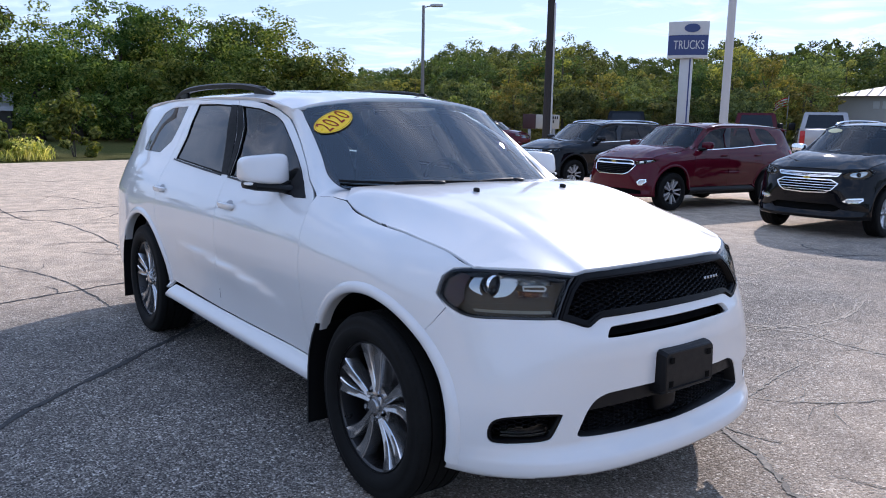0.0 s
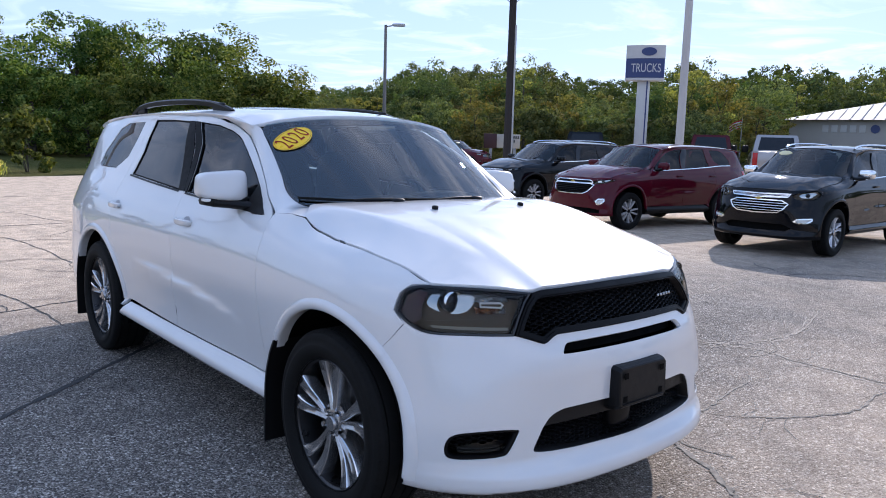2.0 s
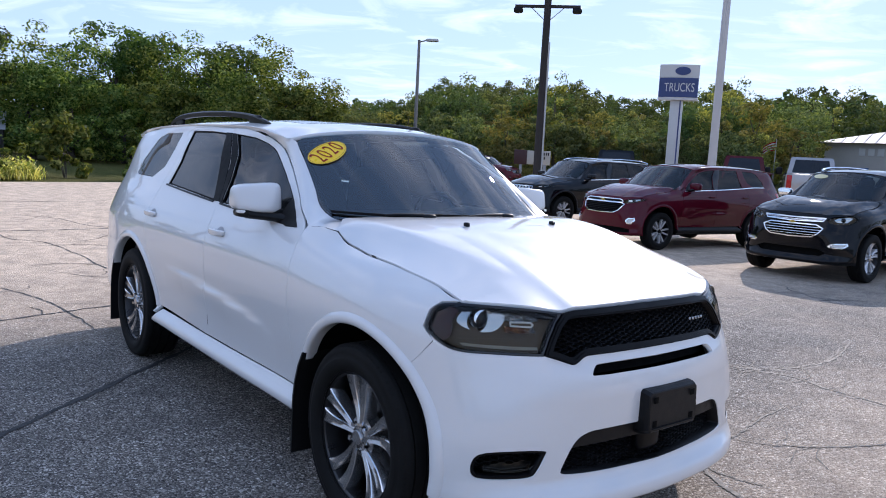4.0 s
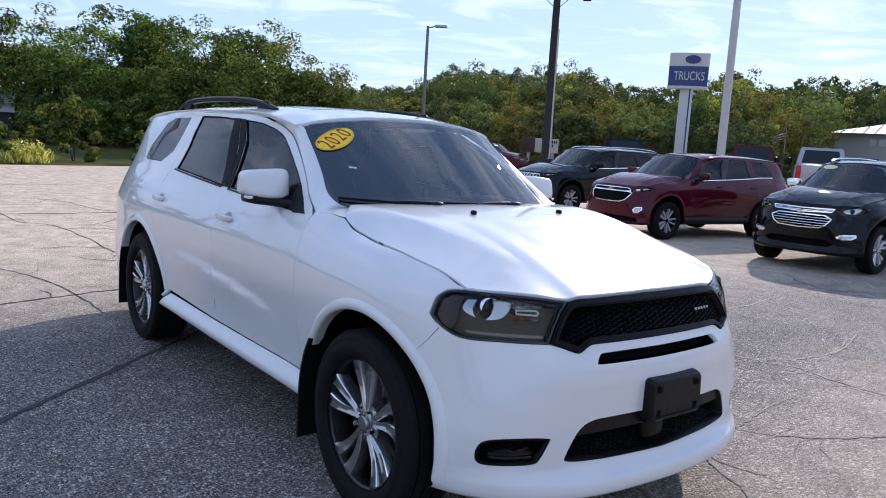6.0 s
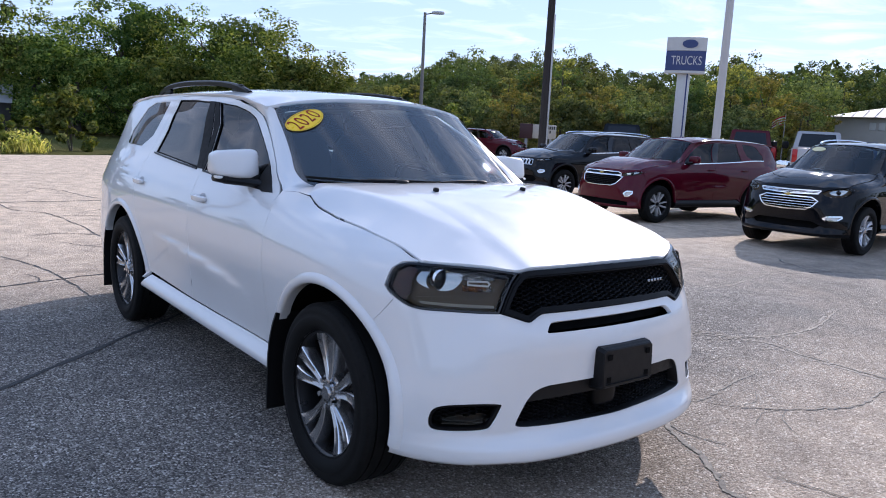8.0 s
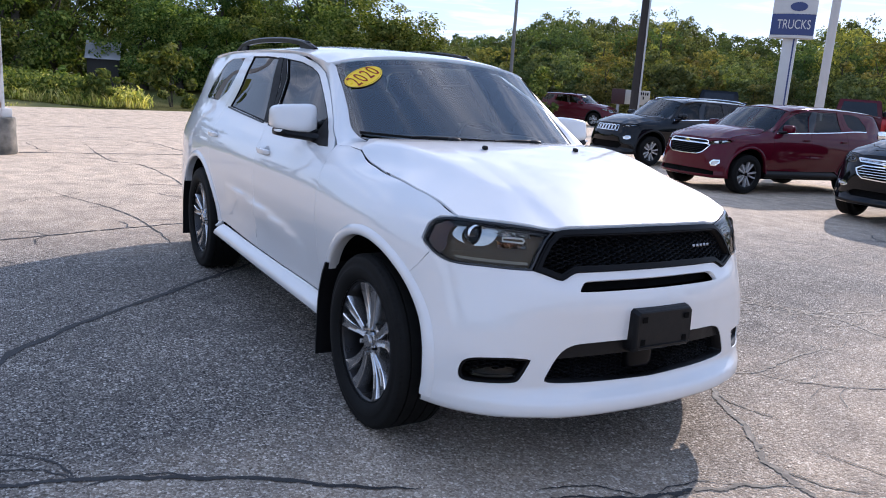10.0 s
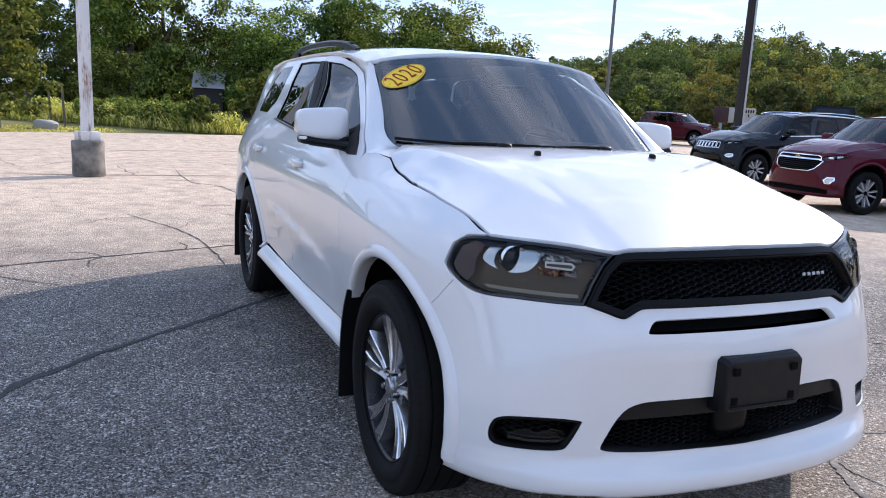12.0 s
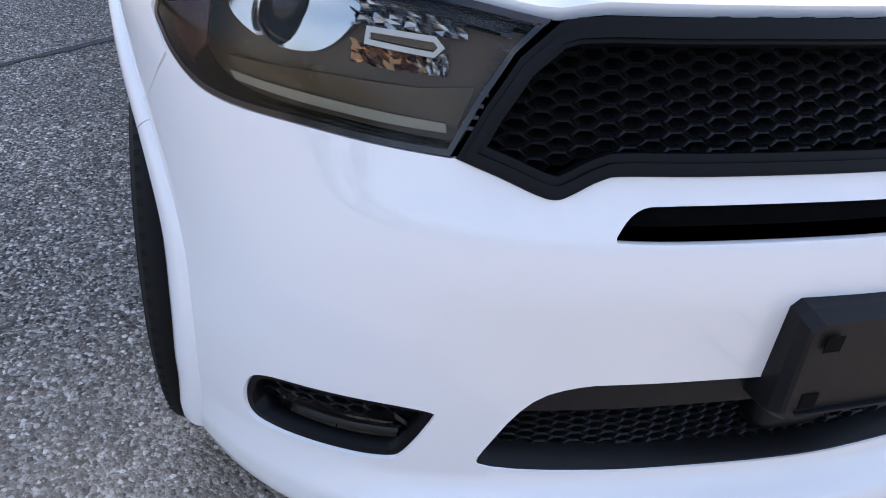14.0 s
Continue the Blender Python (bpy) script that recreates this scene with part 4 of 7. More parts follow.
MOUTH = [(0, 0.568), (0.2, 0.568), (0.36, 0.566), (0.40, 0.56), (0.437, 0.545), (0.466, 0.511), (0.494, 0.455), (0.507, 0.426), (0.50, 0.414), (0.44, 0.406), (0.3, 0.401), (0, 0.397)]



def softened(loop, keep=()):
    """A closed outline with its corners cut back; kept corners stay sharp."""
    res = []
    for k, q in enumerate(loop):
        a, b = Vector(loop[k - 1]), Vector(loop[(k + 1) % len(loop)])
        q = Vector(q)
        res += [tuple(q)] if k in keep else [tuple(q.lerp(a, 0.25)), tuple(q.lerp(b, 0.25))]
    return res


HL_C = [tuple(q) for q in rounded(HL[9:] + HL[:7], 4)]
hl_s, fog_s = nose(HL_C + HL[7:9]), nose(softened(softened(FOG)))
GR_C = [tuple(q) for q in rounded(GR_LOW[2:], 4)]
slot_s, mouth_s = both(nose(SLOT[:1] + softened(SLOT)[2:-2] + SLOT[-1:])), both(nose(MOUTH[:1] + softened(MOUTH)[2:-2] + MOUTH[-1:]))
seam = [(0.405, 0.872), (0.362, 0.811), (0.318, 0.765)]
arch_b = [((ARCH_R - 0.012 * k / 14) * math.cos(radians(47 - 58 * k / 14)), 0.385 + (ARCH_R - 0.012 * k / 14) * math.sin(radians(47 - 58 * k / 14))) for k in range(15)]
low = [(SUV.station(("y", v)), z) for v, z in ((0.84, 0.285), (0.7, 0.272), (0.45, 0.27), (0.2, 0.27))]
bump_half = np.concatenate([nose(GR_C[::-1]), nose(HL_C[:25]), flank(seam), flank(arch_b), np.array(low), [(0.0, 0.27)]])
panel("front_bumper", both(bump_half), [slot_s, mouth_s, fog_s, fog_s * (-1, 1)], 0.02, flared, WHITE, suv, 0.02)

# air slot, mouth and lamp pockets behind the bumper's openings
panel("slot_insert", inset(slot_s, -0.01), [], 0.03, flared, DARK, suv, 0.02, -0.06, label="deep black air slot")


def honeycomb(name, outline, cw, ch, push, parent, wall=0.0016):
    """A moulded mesh of long six-sided cells that fills an outline."""
    lo, hi = outline.min(0), outline.max(0)
    verts, faces = [], []
    j, z = 0, lo[1]
    while z < hi[1] + ch:
        x = lo[0] - cw + (cw * 0.75 if j % 2 else 0)
        while x < hi[0] + cw:
            if inside(inset(outline, -0.012), np.array([(x, z)]))[0]:
                ring = []
                for k, d in ((1.0, 0.0), (1 - wall * 3.2 / ch, 0.004), (1 - wall * 5.5 / ch, -0.022)):
                    hexa = [(-0.5, 0), (-0.22, 0.5), (0.22, 0.5), (0.5, 0), (0.22, -0.5), (-0.22, -0.5)]
                    a = np.array([x + h[0] * cw * (1 - (1 - k) * 0.6) for h in hexa])
                    b = np.array([z + h[1] * ch * k for h in hexa])
                    ring.append(flared(a, b, push + d))
                base = len(verts)
                for r3 in ring:
                    verts += [*r3]
                for a, b in ((0, 1), (1, 2)):
                    for i in range(6):
                        i2 = (i + 1) % 6
                        faces.append((base + a * 6 + i, base + a * 6 + i2, base + b * 6 + i2, base + b * 6 + i))
            x += cw * 1.44
        z += ch * 0.5
        j += 1
    return link(name, mesh_of(name, verts, faces, flat=True), MESHBLACK, parent, "black honeycomb mesh")


grille_s = both(np.concatenate([nose(GR_TOP), nose(GR_LOW[:2]), nose(GR_C)]))
gr_in = inset(resample(grille_s, 0.03), 0.026)
grille = thing("grille")
grille.parent = suv
panel("grille_frame", inset(grille_s, GAP), [gr_in], 0.018, flared, SATIN, grille, 0.05, 0.004, label="satin black grille surround")
panel("grille_lip", inset(resample(grille_s, 0.03), 0.009), [inset(resample(grille_s, 0.03), 0.019)], 0.012, flared, SATIN, grille, 0.01, 0.011)
honeycomb("grille_mesh", gr_in, 0.040, 0.0165, -0.024, grille)
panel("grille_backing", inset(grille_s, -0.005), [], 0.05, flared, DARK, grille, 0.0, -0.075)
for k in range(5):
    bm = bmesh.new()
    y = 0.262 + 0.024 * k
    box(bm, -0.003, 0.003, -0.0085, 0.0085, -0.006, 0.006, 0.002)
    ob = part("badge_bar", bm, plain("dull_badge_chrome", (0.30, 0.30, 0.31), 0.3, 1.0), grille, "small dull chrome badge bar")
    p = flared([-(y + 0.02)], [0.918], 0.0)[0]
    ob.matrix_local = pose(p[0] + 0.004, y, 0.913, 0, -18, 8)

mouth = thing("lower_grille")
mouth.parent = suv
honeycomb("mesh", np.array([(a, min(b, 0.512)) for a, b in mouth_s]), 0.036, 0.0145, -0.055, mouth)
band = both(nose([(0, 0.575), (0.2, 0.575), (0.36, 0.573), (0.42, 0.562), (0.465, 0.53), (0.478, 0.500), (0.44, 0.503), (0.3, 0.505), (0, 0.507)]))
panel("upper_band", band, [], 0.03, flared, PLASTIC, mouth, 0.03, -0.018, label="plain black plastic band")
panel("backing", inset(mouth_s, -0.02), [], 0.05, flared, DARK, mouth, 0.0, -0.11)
ring = inset(resample(mouth_s, 0.03), -0.004)
v, f, n = trimmed(ring, [inset(ring, 0.006)], 0.03, flared, 0.09, -0.004)
link("pocket_wall", mesh_of("pocket_wall", v, f, n), PLASTIC, mouth)
bm = bmesh.new()
superquad(bm, (0.725, -0.035, 0.478), (0.05, 0.070, 0.056), 0.5, 0.45)
part("sensor_cover", bm, SATIN, mouth, "rounded black sensor cover")

for side in (1, -1):
    lamp = thing("fog_lamp")
    lamp.parent = suv
    fs = fog_s * (side, 1)
    rim_s = resample(fs, 0.02)
    panel("bezel", inset(rim_s, 0.001), [inset(rim_s, 0.010)], 0.015, flared, SATIN, lamp, 0.05, -0.006)
    honeycomb("mesh", inset(nose(FOG) * (side, 1), 0.014)[[0, 1, 2, 3, 4, 10, 11]], 0.036, 0.016, -0.03, lamp)
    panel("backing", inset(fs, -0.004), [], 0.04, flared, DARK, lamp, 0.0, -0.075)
    lens = nose([(0.772, 0.455), (0.74, 0.462), (0.66, 0.462), (0.60, 0.452), (0.615, 0.43), (0.7, 0.424), (0.768, 0.426)]) * (side, 1)
    panel("lens", lens, [], 0.02, flared, LAMPGLASS, lamp, 0.02, -0.026, label="slim clear fog lamp lens")
    panel("reflector", lens, [], 0.03, flared, TRIM, lamp, 0.0, -0.055)

# plate bracket
plate = thing("plate_bracket", None, "empty black plastic plate bracket")
plate.parent = suv
bm = bmesh.new()
ring = []
for x, dy, z0, z1 in ((0.755, 0.157, 0.515, 0.694), (0.800, 0.156, 0.520, 0.696), (0.820, 0.155, 0.524, 0.694), (0.837, 0.151, 0.532, 0.688), (0.841, 0.147, 0.537, 0.684)):
    c = 0.012
    ring.append([bm.verts.new((x - 0.006 * ((z - 0.6) / 0.1 > 0.5), 0.008 + y, z)) for y, z in ((-dy + c, z0), (dy - c, z0), (dy, z0 + c), (dy, z1 - c), (dy - c, z1), (-dy + c, z1), (-dy, z1 - c), (-dy, z0 + c))])
for a, b in zip(ring, ring[1:]):
    for k in range(8):
        bm.faces.new((a[k], a[(k + 1) % 8], b[(k + 1) % 8], b[k]))
bm.faces.new(ring[-1])
part("backplate", bm, PLASTIC, plate, flat=True)
# flat dark tiles painted for the unlit insides of the square holes
for y in (-0.11, 0.12):
    for z in (0.565, 0.658):
        bm = bmesh.new()
        box(bm, 0.8406, 0.8416, y - 0.0125, y + 0.0125, z - 0.012, z + 0.012)
        part("hole_patch", bm, DARK, plate)
bm = bmesh.new()
box(bm, 0.840, 0.848, -0.125, 0.135, 0.545, 0.549, 0.001)
part("ledge", bm, PLASTIC, plate)

# headlamps
AMBERFOIL = plain("amber_foil", (0.32, 0.17, 0.08), 0.12, 1.0, var=0.5, scale=90)
FOIL = plain("reflector_foil", (0.42, 0.42, 0.42), 0.1, 1.0, var=0.4, scale=90)


def facets(name, xs, zs, mat, parent, side, label, seed):
    """A patch of small crinkled mirror facets inside a lamp."""
    rnd, nx, nz = random.Random(seed), 15, 5
    verts, faces = [], []
    for i in range(nx + 1):
        for j in range(nz + 1):
            edge = 0.0015 if j in (0, nz) else 0.0
            q = nose([(xs[0] + (xs[1] - xs[0]) * i / nx + rnd.uniform(-0.002, 0.002), zs[0] + (zs[1] - zs[0]) * j / nz + rnd.uniform(-1, 1) * edge)])[0]
            verts.append(flared([q[0] * side], [q[1]], -0.033 + rnd.uniform(-0.005, 0.005))[0])
    for i in range(nx):
        for j in range(nz):
            k = i * (nz + 1) + j
            faces += [(k, k + 1, k + nz + 2), (k, k + nz + 2, k + nz + 1)]
    return link(name, mesh_of(name, verts, faces, flat=True), mat, parent, label)


for side in (1, -1):
    lamp = thing("headlight", None, "smoked headlamp with projector and chrome bezel")
    lamp.parent = suv
    hs = hl_s * (side, 1)
    rs = resample(hs, 0.02)
    panel("lens", inset(rs, 0.007), [], 0.02, flared, LAMPGLASS, lamp, 0.0, -0.001, label="clear outer lens")
    panel("surround", inset(rs, GAP), [inset(rs, 0.009)], 0.014, flared, TRIM, lamp, 0.06, 0.0005, label="black lamp surround")
    panel("housing", inset(hs, -0.002), [], 0.03, flared, SMOKE, lamp, 0.0, -0.05, label="smoked grey lamp housing")
    corner = nose([(0.860, 0.918), (0.836, 0.972), (0.80, 0.995), (0.785, 0.985), (0.812, 0.945), (0.82, 0.90), (0.838, 0.876), (0.855, 0.893)]) * (side, 1)
    panel("side_marker", corner, [], 0.02, flared, MARKER, lamp, 0.004, -0.014, label="dark red side marker")
    lower = nose([(0.815, 0.885), (0.72, 0.893), (0.6, 0.897), (0.536, 0.905), (0.556, 0.86), (0.64, 0.857), (0.72, 0.858), (0.80, 0.862)]) * (side, 1)
    panel("lower_trim", lower, [], 0.025, flared, SMOKE, lamp, 0.02, -0.035)
    strip = nose([(0.806, 0.872), (0.72, 0.870), (0.64, 0.868), (0.567, 0.866), (0.566, 0.856), (0.64, 0.857), (0.72, 0.859), (0.8, 0.863)]) * (side, 1)
    panel("light_strip", strip, [], 0.02, flared, plain("strip_lens", (0.34, 0.31, 0.24), 0.25), lamp, 0.004, -0.027, label="ribbed light strip")
    top = nose([(0.83, 0.975), (0.8, 0.995), (0.7, 1.0), (0.56, 0.993), (0.48, 0.98), (0.5, 0.965), (0.6, 0.982), (0.7, 0.988), (0.78, 0.985)]) * (side, 1)
    panel("upper_trim", top, [], 0.025, flared, TRIM, lamp, 0.02, -0.02)
    eye = rounded([nose([q])[0] for q in ((0.806, 0.943), (0.778, 0.982), (0.744, 0.990), (0.712, 0.988), (0.66, 0.975), (0.676, 0.943), (0.712, 0.917), (0.766, 0.916))], 4, True) * (side, 1)
    c0 = nose([(0.750, 0.952)])[0] * (side, 1)
    hole = np.array([(c0[0] + 0.040 * math.cos(t), c0[1] + 0.040 * math.sin(t)) for t in np.linspace(0, 2 * math.pi, 25)[:-1]])
    panel("bezel", eye, [hole], 0.014, flared, plain("satin_chrome", (0.66, 0.68, 0.70), 0.22, 1.0, var=0.03), lamp, 0.03, -0.032, label="bright eye-shaped bezel")
    pc = flared([c0[0]], [c0[1]], -0.052)[0]
    bm = bmesh.new()
    superquad(bm, pc, (0.036, 0.038, 0.038), 1, 1, 28, 16)
    part("projector", bm, TRIM, lamp, "dark round projector lens")
    bm = bmesh.new()
    lathe(bm, [(0.040, -0.005), (0.043, 0.012), (0.040, 0.02), (0.036, 0.014)], "x", 36, (pc[0] + 0.012, pc[1], pc[2]))
    part("projector_ring", bm, CHROME, lamp)
    turn = nose([(0.648, 0.956), (0.61, 0.956), (0.575, 0.955), (0.566, 0.945), (0.578, 0.934), (0.652, 0.938)]) * (side, 1)
    panel("turn_signal", inset(turn, 0.006), [], 0.02, flared, SMOKE, lamp, 0.02, -0.026)
    panel("light_guide", turn, [inset(turn, 0.0055)], 0.012, flared, WHITELENS, lamp, 0.006, -0.022, label="white light guide ring")
    facets("amber_reflector", (0.585, 0.672), (0.914, 0.937), AMBERFOIL, lamp, side, "crinkled amber reflector", 3)
    facets("chrome_reflector", (0.545, 0.668), (0.953, 0.978), FOIL, lamp, side, "crinkled chrome reflector", 4)
    facets("lower_reflector", (0.565, 0.60), (0.912, 0.936), FOIL, lamp, side, "crinkled chrome reflector", 5)
    for k in range(9):
        z = 0.868 + 0.012 * k
        t = nose([(0.556 - 0.0052 * k - (0.010 if k else 0.010), z), (0.546 - 0.0052 * k - 0.012, z), (0.546 - 0.0052 * k - 0.012, z + 0.004), (0.556 - 0.0052 * k - 0.01, z + 0.004)]) * (side, 1)
        panel("rib", t, [], 0.02, flared, BARREL, lamp, 0.004, -0.012)

# ---- hood ----
HOOD_SEAM_X = [-0.44, -0.31, -0.2, -0.13, 0.074, 0.131, 0.30, 0.43]
HOOD_SEAM_Y = [0.786, 0.797, 0.800, 0.806, 0.802, 0.799, 0.773, 0.757]
HOOD_SEAM_Z = [1.189, 1.141, 1.125, 1.116, 1.099, 1.090, 1.059, 1.018]


def nose_x(y):
    """How far forward the hood's front edge reaches at a distance from the middle."""
    y = np.abs(np.atleast_1d(y))
    z = smooth([0, 0.38, 0.446, 0.56, 0.66, 0.76, 0.84], [1.004, 1.002, 0.994, 1.009, 1.016, 1.019, 1.02], y)
    q = SUV.front(np.minimum(y, 0.80), z)
    return SUV.at(q[:, 0], q[:, 1])[:, 0], z


_hy = np.linspace(0, 0.86, 60)
_hx, _hz = nose_x(_hy)


def hood_raw(x, y):
    x, y = np.atleast_1d(np.asarray(x, float)), np.atleast_1d(np.asarray(y, float))
    a = np.abs(y)
    xf, zf = np.interp(a, _hy, _hx), np.interp(a, _hy, _hz)
    xr = -0.50 - 0.12 * a ** 2
    zr = 1.238 - 0.012 * a - 0.075 * np.clip(a - 0.45, 0, 1) ** 1.6 * 6
    t = np.clip((x - xr) / (xf - xr), 0, 1.2)
    ex = smooth([0, 0.4, 0.6, 0.78, 0.86], [2.3, 2.25, 1.9, 1.22, 1.0], a)
    z = zr + (zf - zr) * t ** ex
    edge = 0.57 - 0.14 * np.clip(t, 0, 1)
    z = z + 0.006 * (1 / (1 + np.exp((a - edge) / 0.02))) * np.clip((1 - t) * 4, 0, 1) * np.clip(t * 6, 0, 1)
    z = z - 0.003 * np.exp(-((a - 0.30) / 0.06) ** 2) * np.clip((1 - t) * 3, 0, 1) * np.clip(t * 3 - 0.6, 0, 1)
    return z


_sx = np.linspace(-0.5, 0.45, 40)
_dz = smooth(HOOD_SEAM_X, HOOD_SEAM_Z, _sx) + 0.001 - hood_raw(_sx, smooth(HOOD_SEAM_X, HOOD_SEAM_Y, _sx))


def hood_fn(x, y, push=0.0):
    """The hood: a crowned middle, and outside its crease a plain slope down to the seam."""
    x, y = np.atleast_1d(np.asarray(x, float)), np.atleast_1d(np.asarray(y, float))
    a = np.abs(y)
    k = np.clip((a - 0.50) / 0.30, 0, 1)
    z = hood_raw(x, y) + np.interp(x, _sx, _dz) * k * k * (3 - 2 * k)
    ac = np.interp(x, [-0.45, -0.2, 0.0, 0.2, 0.4], [0.69, 0.65, 0.60, 0.54, 0.48])
    ys, zs = smooth(HOOD_SEAM_X, HOOD_SEAM_Y, np.clip(x, -0.44, 0.43)), smooth(HOOD_SEAM_X, HOOD_SEAM_Z, np.clip(x, -0.44, 0.43)) + 0.001
    w = 0.012
    f = np.log1p(np.exp(np.clip((a - ac) / w, -40, 40))) * w / (ys - ac)
    lo = np.minimum(a, 0.46)
    zc = hood_raw(x, lo) - 0.02 * (np.minimum(a, ac) - lo)
    z2 = zc + (zs - (hood_raw(x, np.full_like(x, 0.46)) - 0.02 * (ac - 0.46))) * f
    g = np.clip((x - 0.30) / 0.16, 0, 1)
    g = g * g * (3 - 2 * g)
    return np.stack([x, y, z2 * (1 - g) + z * g + push], 1)


sx = np.linspace(-0.42, 0.435, 26)
seam_line = np.stack([sx, -smooth(HOOD_SEAM_X, HOOD_SEAM_Y, sx)], 1)
fy = np.linspace(-0.745, 0, 30)
front_line = np.stack([np.interp(-fy, _hy, _hx) - 0.003, fy], 1)
ry = np.linspace(0, -0.70, 16)
rear_line = np.stack([-0.475 - 0.12 * ry ** 2, ry], 1)
half = np.concatenate([rear_line, seam_line, front_line])
outline = np.concatenate([half, half[::-1][1:-1] * (1, -1)])
HOOD_OUT = outline
panel("hood", inset(outline, 0.002), [], 0.02, hood_fn, WHITE, suv, 0.018)
for side in (1, -1):
    # added dark strip under the seam, standing in for the gap's shade
    bm = bmesh.new()
    q = hood_fn(seam_line[:, 0], seam_line[:, 1])
    sweep(bm, [(a[0], a[1] * side, a[2] - 0.012) for a in q], [(-0.004, -0.008), (0.004, -0.008), (0.004, 0.0), (-0.004, 0.0)])
    part("hood_gap_strip", bm, DARK, suv)
for y in (-0.277, 0.277):
    bm = bmesh.new()
    p = hood_fn([-0.14], [y])[0]
    superquad(bm, p + (0, 0, 0.006), (0.016, 0.012, 0.012), 0.6, 0.7, 12, 8)
    part("washer_nozzle", bm, PLASTIC, suv)

# ---- roof, windscreen and cowl ----
def roof_fn(x, y, push=0.0):
    x, y = np.atleast_1d(np.asarray(x, float)), np.atleast_1d(np.asarray(y, float))
    z = smooth([-4.15, -3.9, -3.4, -2.6, -2.0, -1.5, -1.2, -1.05, -0.9], [1.60, 1.648, 1.69, 1.714, 1.716, 1.698, 1.672, 1.652, 1.625], x)
    a = np.abs(y) / 0.66
    f = np.clip((x + 1.42) / 0.27, 0, 1)
    z = z - 0.026 * f * f * (3 - 2 * f) * np.clip(a, 0, 1) ** 2
    return np.stack([x, y, z - 0.050 * a ** 2.6 - 0.16 * np.clip(a - 0.86, 0, 1) ** 1.5 + push], 1)


def roof_half(x):
    """Half the roof's width: where its height meets the flank's."""
    return float(smooth([-4.1, -3.6, -3.0, -1.9, -1.4, -1.1], [0.58, 0.635, 0.665, 0.672, 0.668, 0.665], x))


def screen_fn(y, z, push=0.0):
    y, z = np.atleast_1d(np.asarray(y, float)), np.atleast_1d(np.asarray(z, float))
    return np.stack([-0.415 - 0.30 * y * y - 0.5 * y ** 4 - (z - 1.215) * 1.465 + push, y, z + push * 1.2], 1)


# ---- flanks ----
def belt(x):
    return smooth([-3.5, -3.0, -2.62, -1.72, -1.2, -0.7], [1.292, 1.285, 1.258, 1.212, 1.192, 1.175], x)


WIN_F = [(-0.76, 1.19), (-0.80, 1.235), (-0.86, 1.28), (-0.965, 1.345), (-1.085, 1.412), (-1.185, 1.463), (-1.30, 1.515), (-1.42, 1.557), (-1.56, 1.586), (-1.79, 1.604), (-1.683, 1.477), (-1.64, 1.33), (-1.625, 1.21)]
WIN_R = [(-1.75, 1.214), (-1.80, 1.30), (-1.876, 1.471), (-1.935, 1.608), (-2.2, 1.618), (-2.535, 1.618), (-2.556, 1.415), (-2.616, 1.26), (-2.2, 1.238)]
WIN_Q = [(-2.73, 1.606), (-3.06, 1.597), (-3.2, 1.56), (-3.379, 1.39), (-3.395, 1.30), (-3.37, 1.287), (-2.985, 1.285), (-2.819, 1.365), (-2.745, 1.492)]
DOOR_F = [(-0.535, 0.452), (-0.572, 0.6), (-0.585, 0.75), (-0.592, 0.95), (-0.60, 1.08), (-0.64, 1.17), (-0.755, 1.24), (-0.835, 1.30), (-0.925, 1.36), (-1.02, 1.42), (-1.13, 1.48), (-1.26, 1.54), (-1.40, 1.588), (-1.55, 1.618), (-1.70, 1.634), (-1.86, 1.638),
          (-1.735, 1.44), (-1.682, 1.251), (-1.655, 1.1), (-1.65, 0.8), (-1.65, 0.449)]
DOOR_R = [(-1.65, 0.449), (-1.65, 0.8), (-1.655, 1.1), (-1.682, 1.251), (-1.735, 1.44), (-1.86, 1.636), (-2.2, 1.643), (-2.52, 1.64), (-2.62, 1.61), (-2.655, 1.42), (-2.72, 1.26), (-2.74, 1.1), (-2.735, 0.95), (-2.70, 0.84)] + arc(-3.042, ARCH_F + 0.02, 42, 8, 8)
QUARTER = DOOR_R[6:14] + arc(-3.042, ARCH_F + 0.02, 42, 8, 8) + arc(-3.042, ARCH_R, 3, 178, 30) + [(-3.56, 0.33), (-3.97, 0.33), (-3.99, 0.6), (-3.97, 1.0), (-3.90, 1.3), (-3.80, 1.5), (-3.72, 1.60), (-3.2, 1.635), (-2.7, 1.645), (-2.52, 1.65)]
FENDER = [(0.405, 0.876), (0.386, 0.895), (0.360, 0.921), (0.360, 0.981), (0.380, 1.009), *[(x, float(smooth(HOOD_SEAM_X, HOOD_SEAM_Z, x)) - 0.002) for x in np.linspace(0.43, -0.42, 24)], (-0.52, 1.190), (-0.60, 1.184), (-0.640, 1.186), (-0.632, 1.158)] \
    + DOOR_F[4::-1][0:5] + [(-0.53, 0.40)] + arc(0, ARCH_R, 178, 47, 26) + [(0.318, 0.765), (0.362, 0.811)]
SILL = [(-0.50, 0.30), (-0.475, 0.36), (-0.53, 0.447), (-1.6, 0.444), (-2.46, 0.444), (-2.56, 0.36), (-2.56, 0.30)]

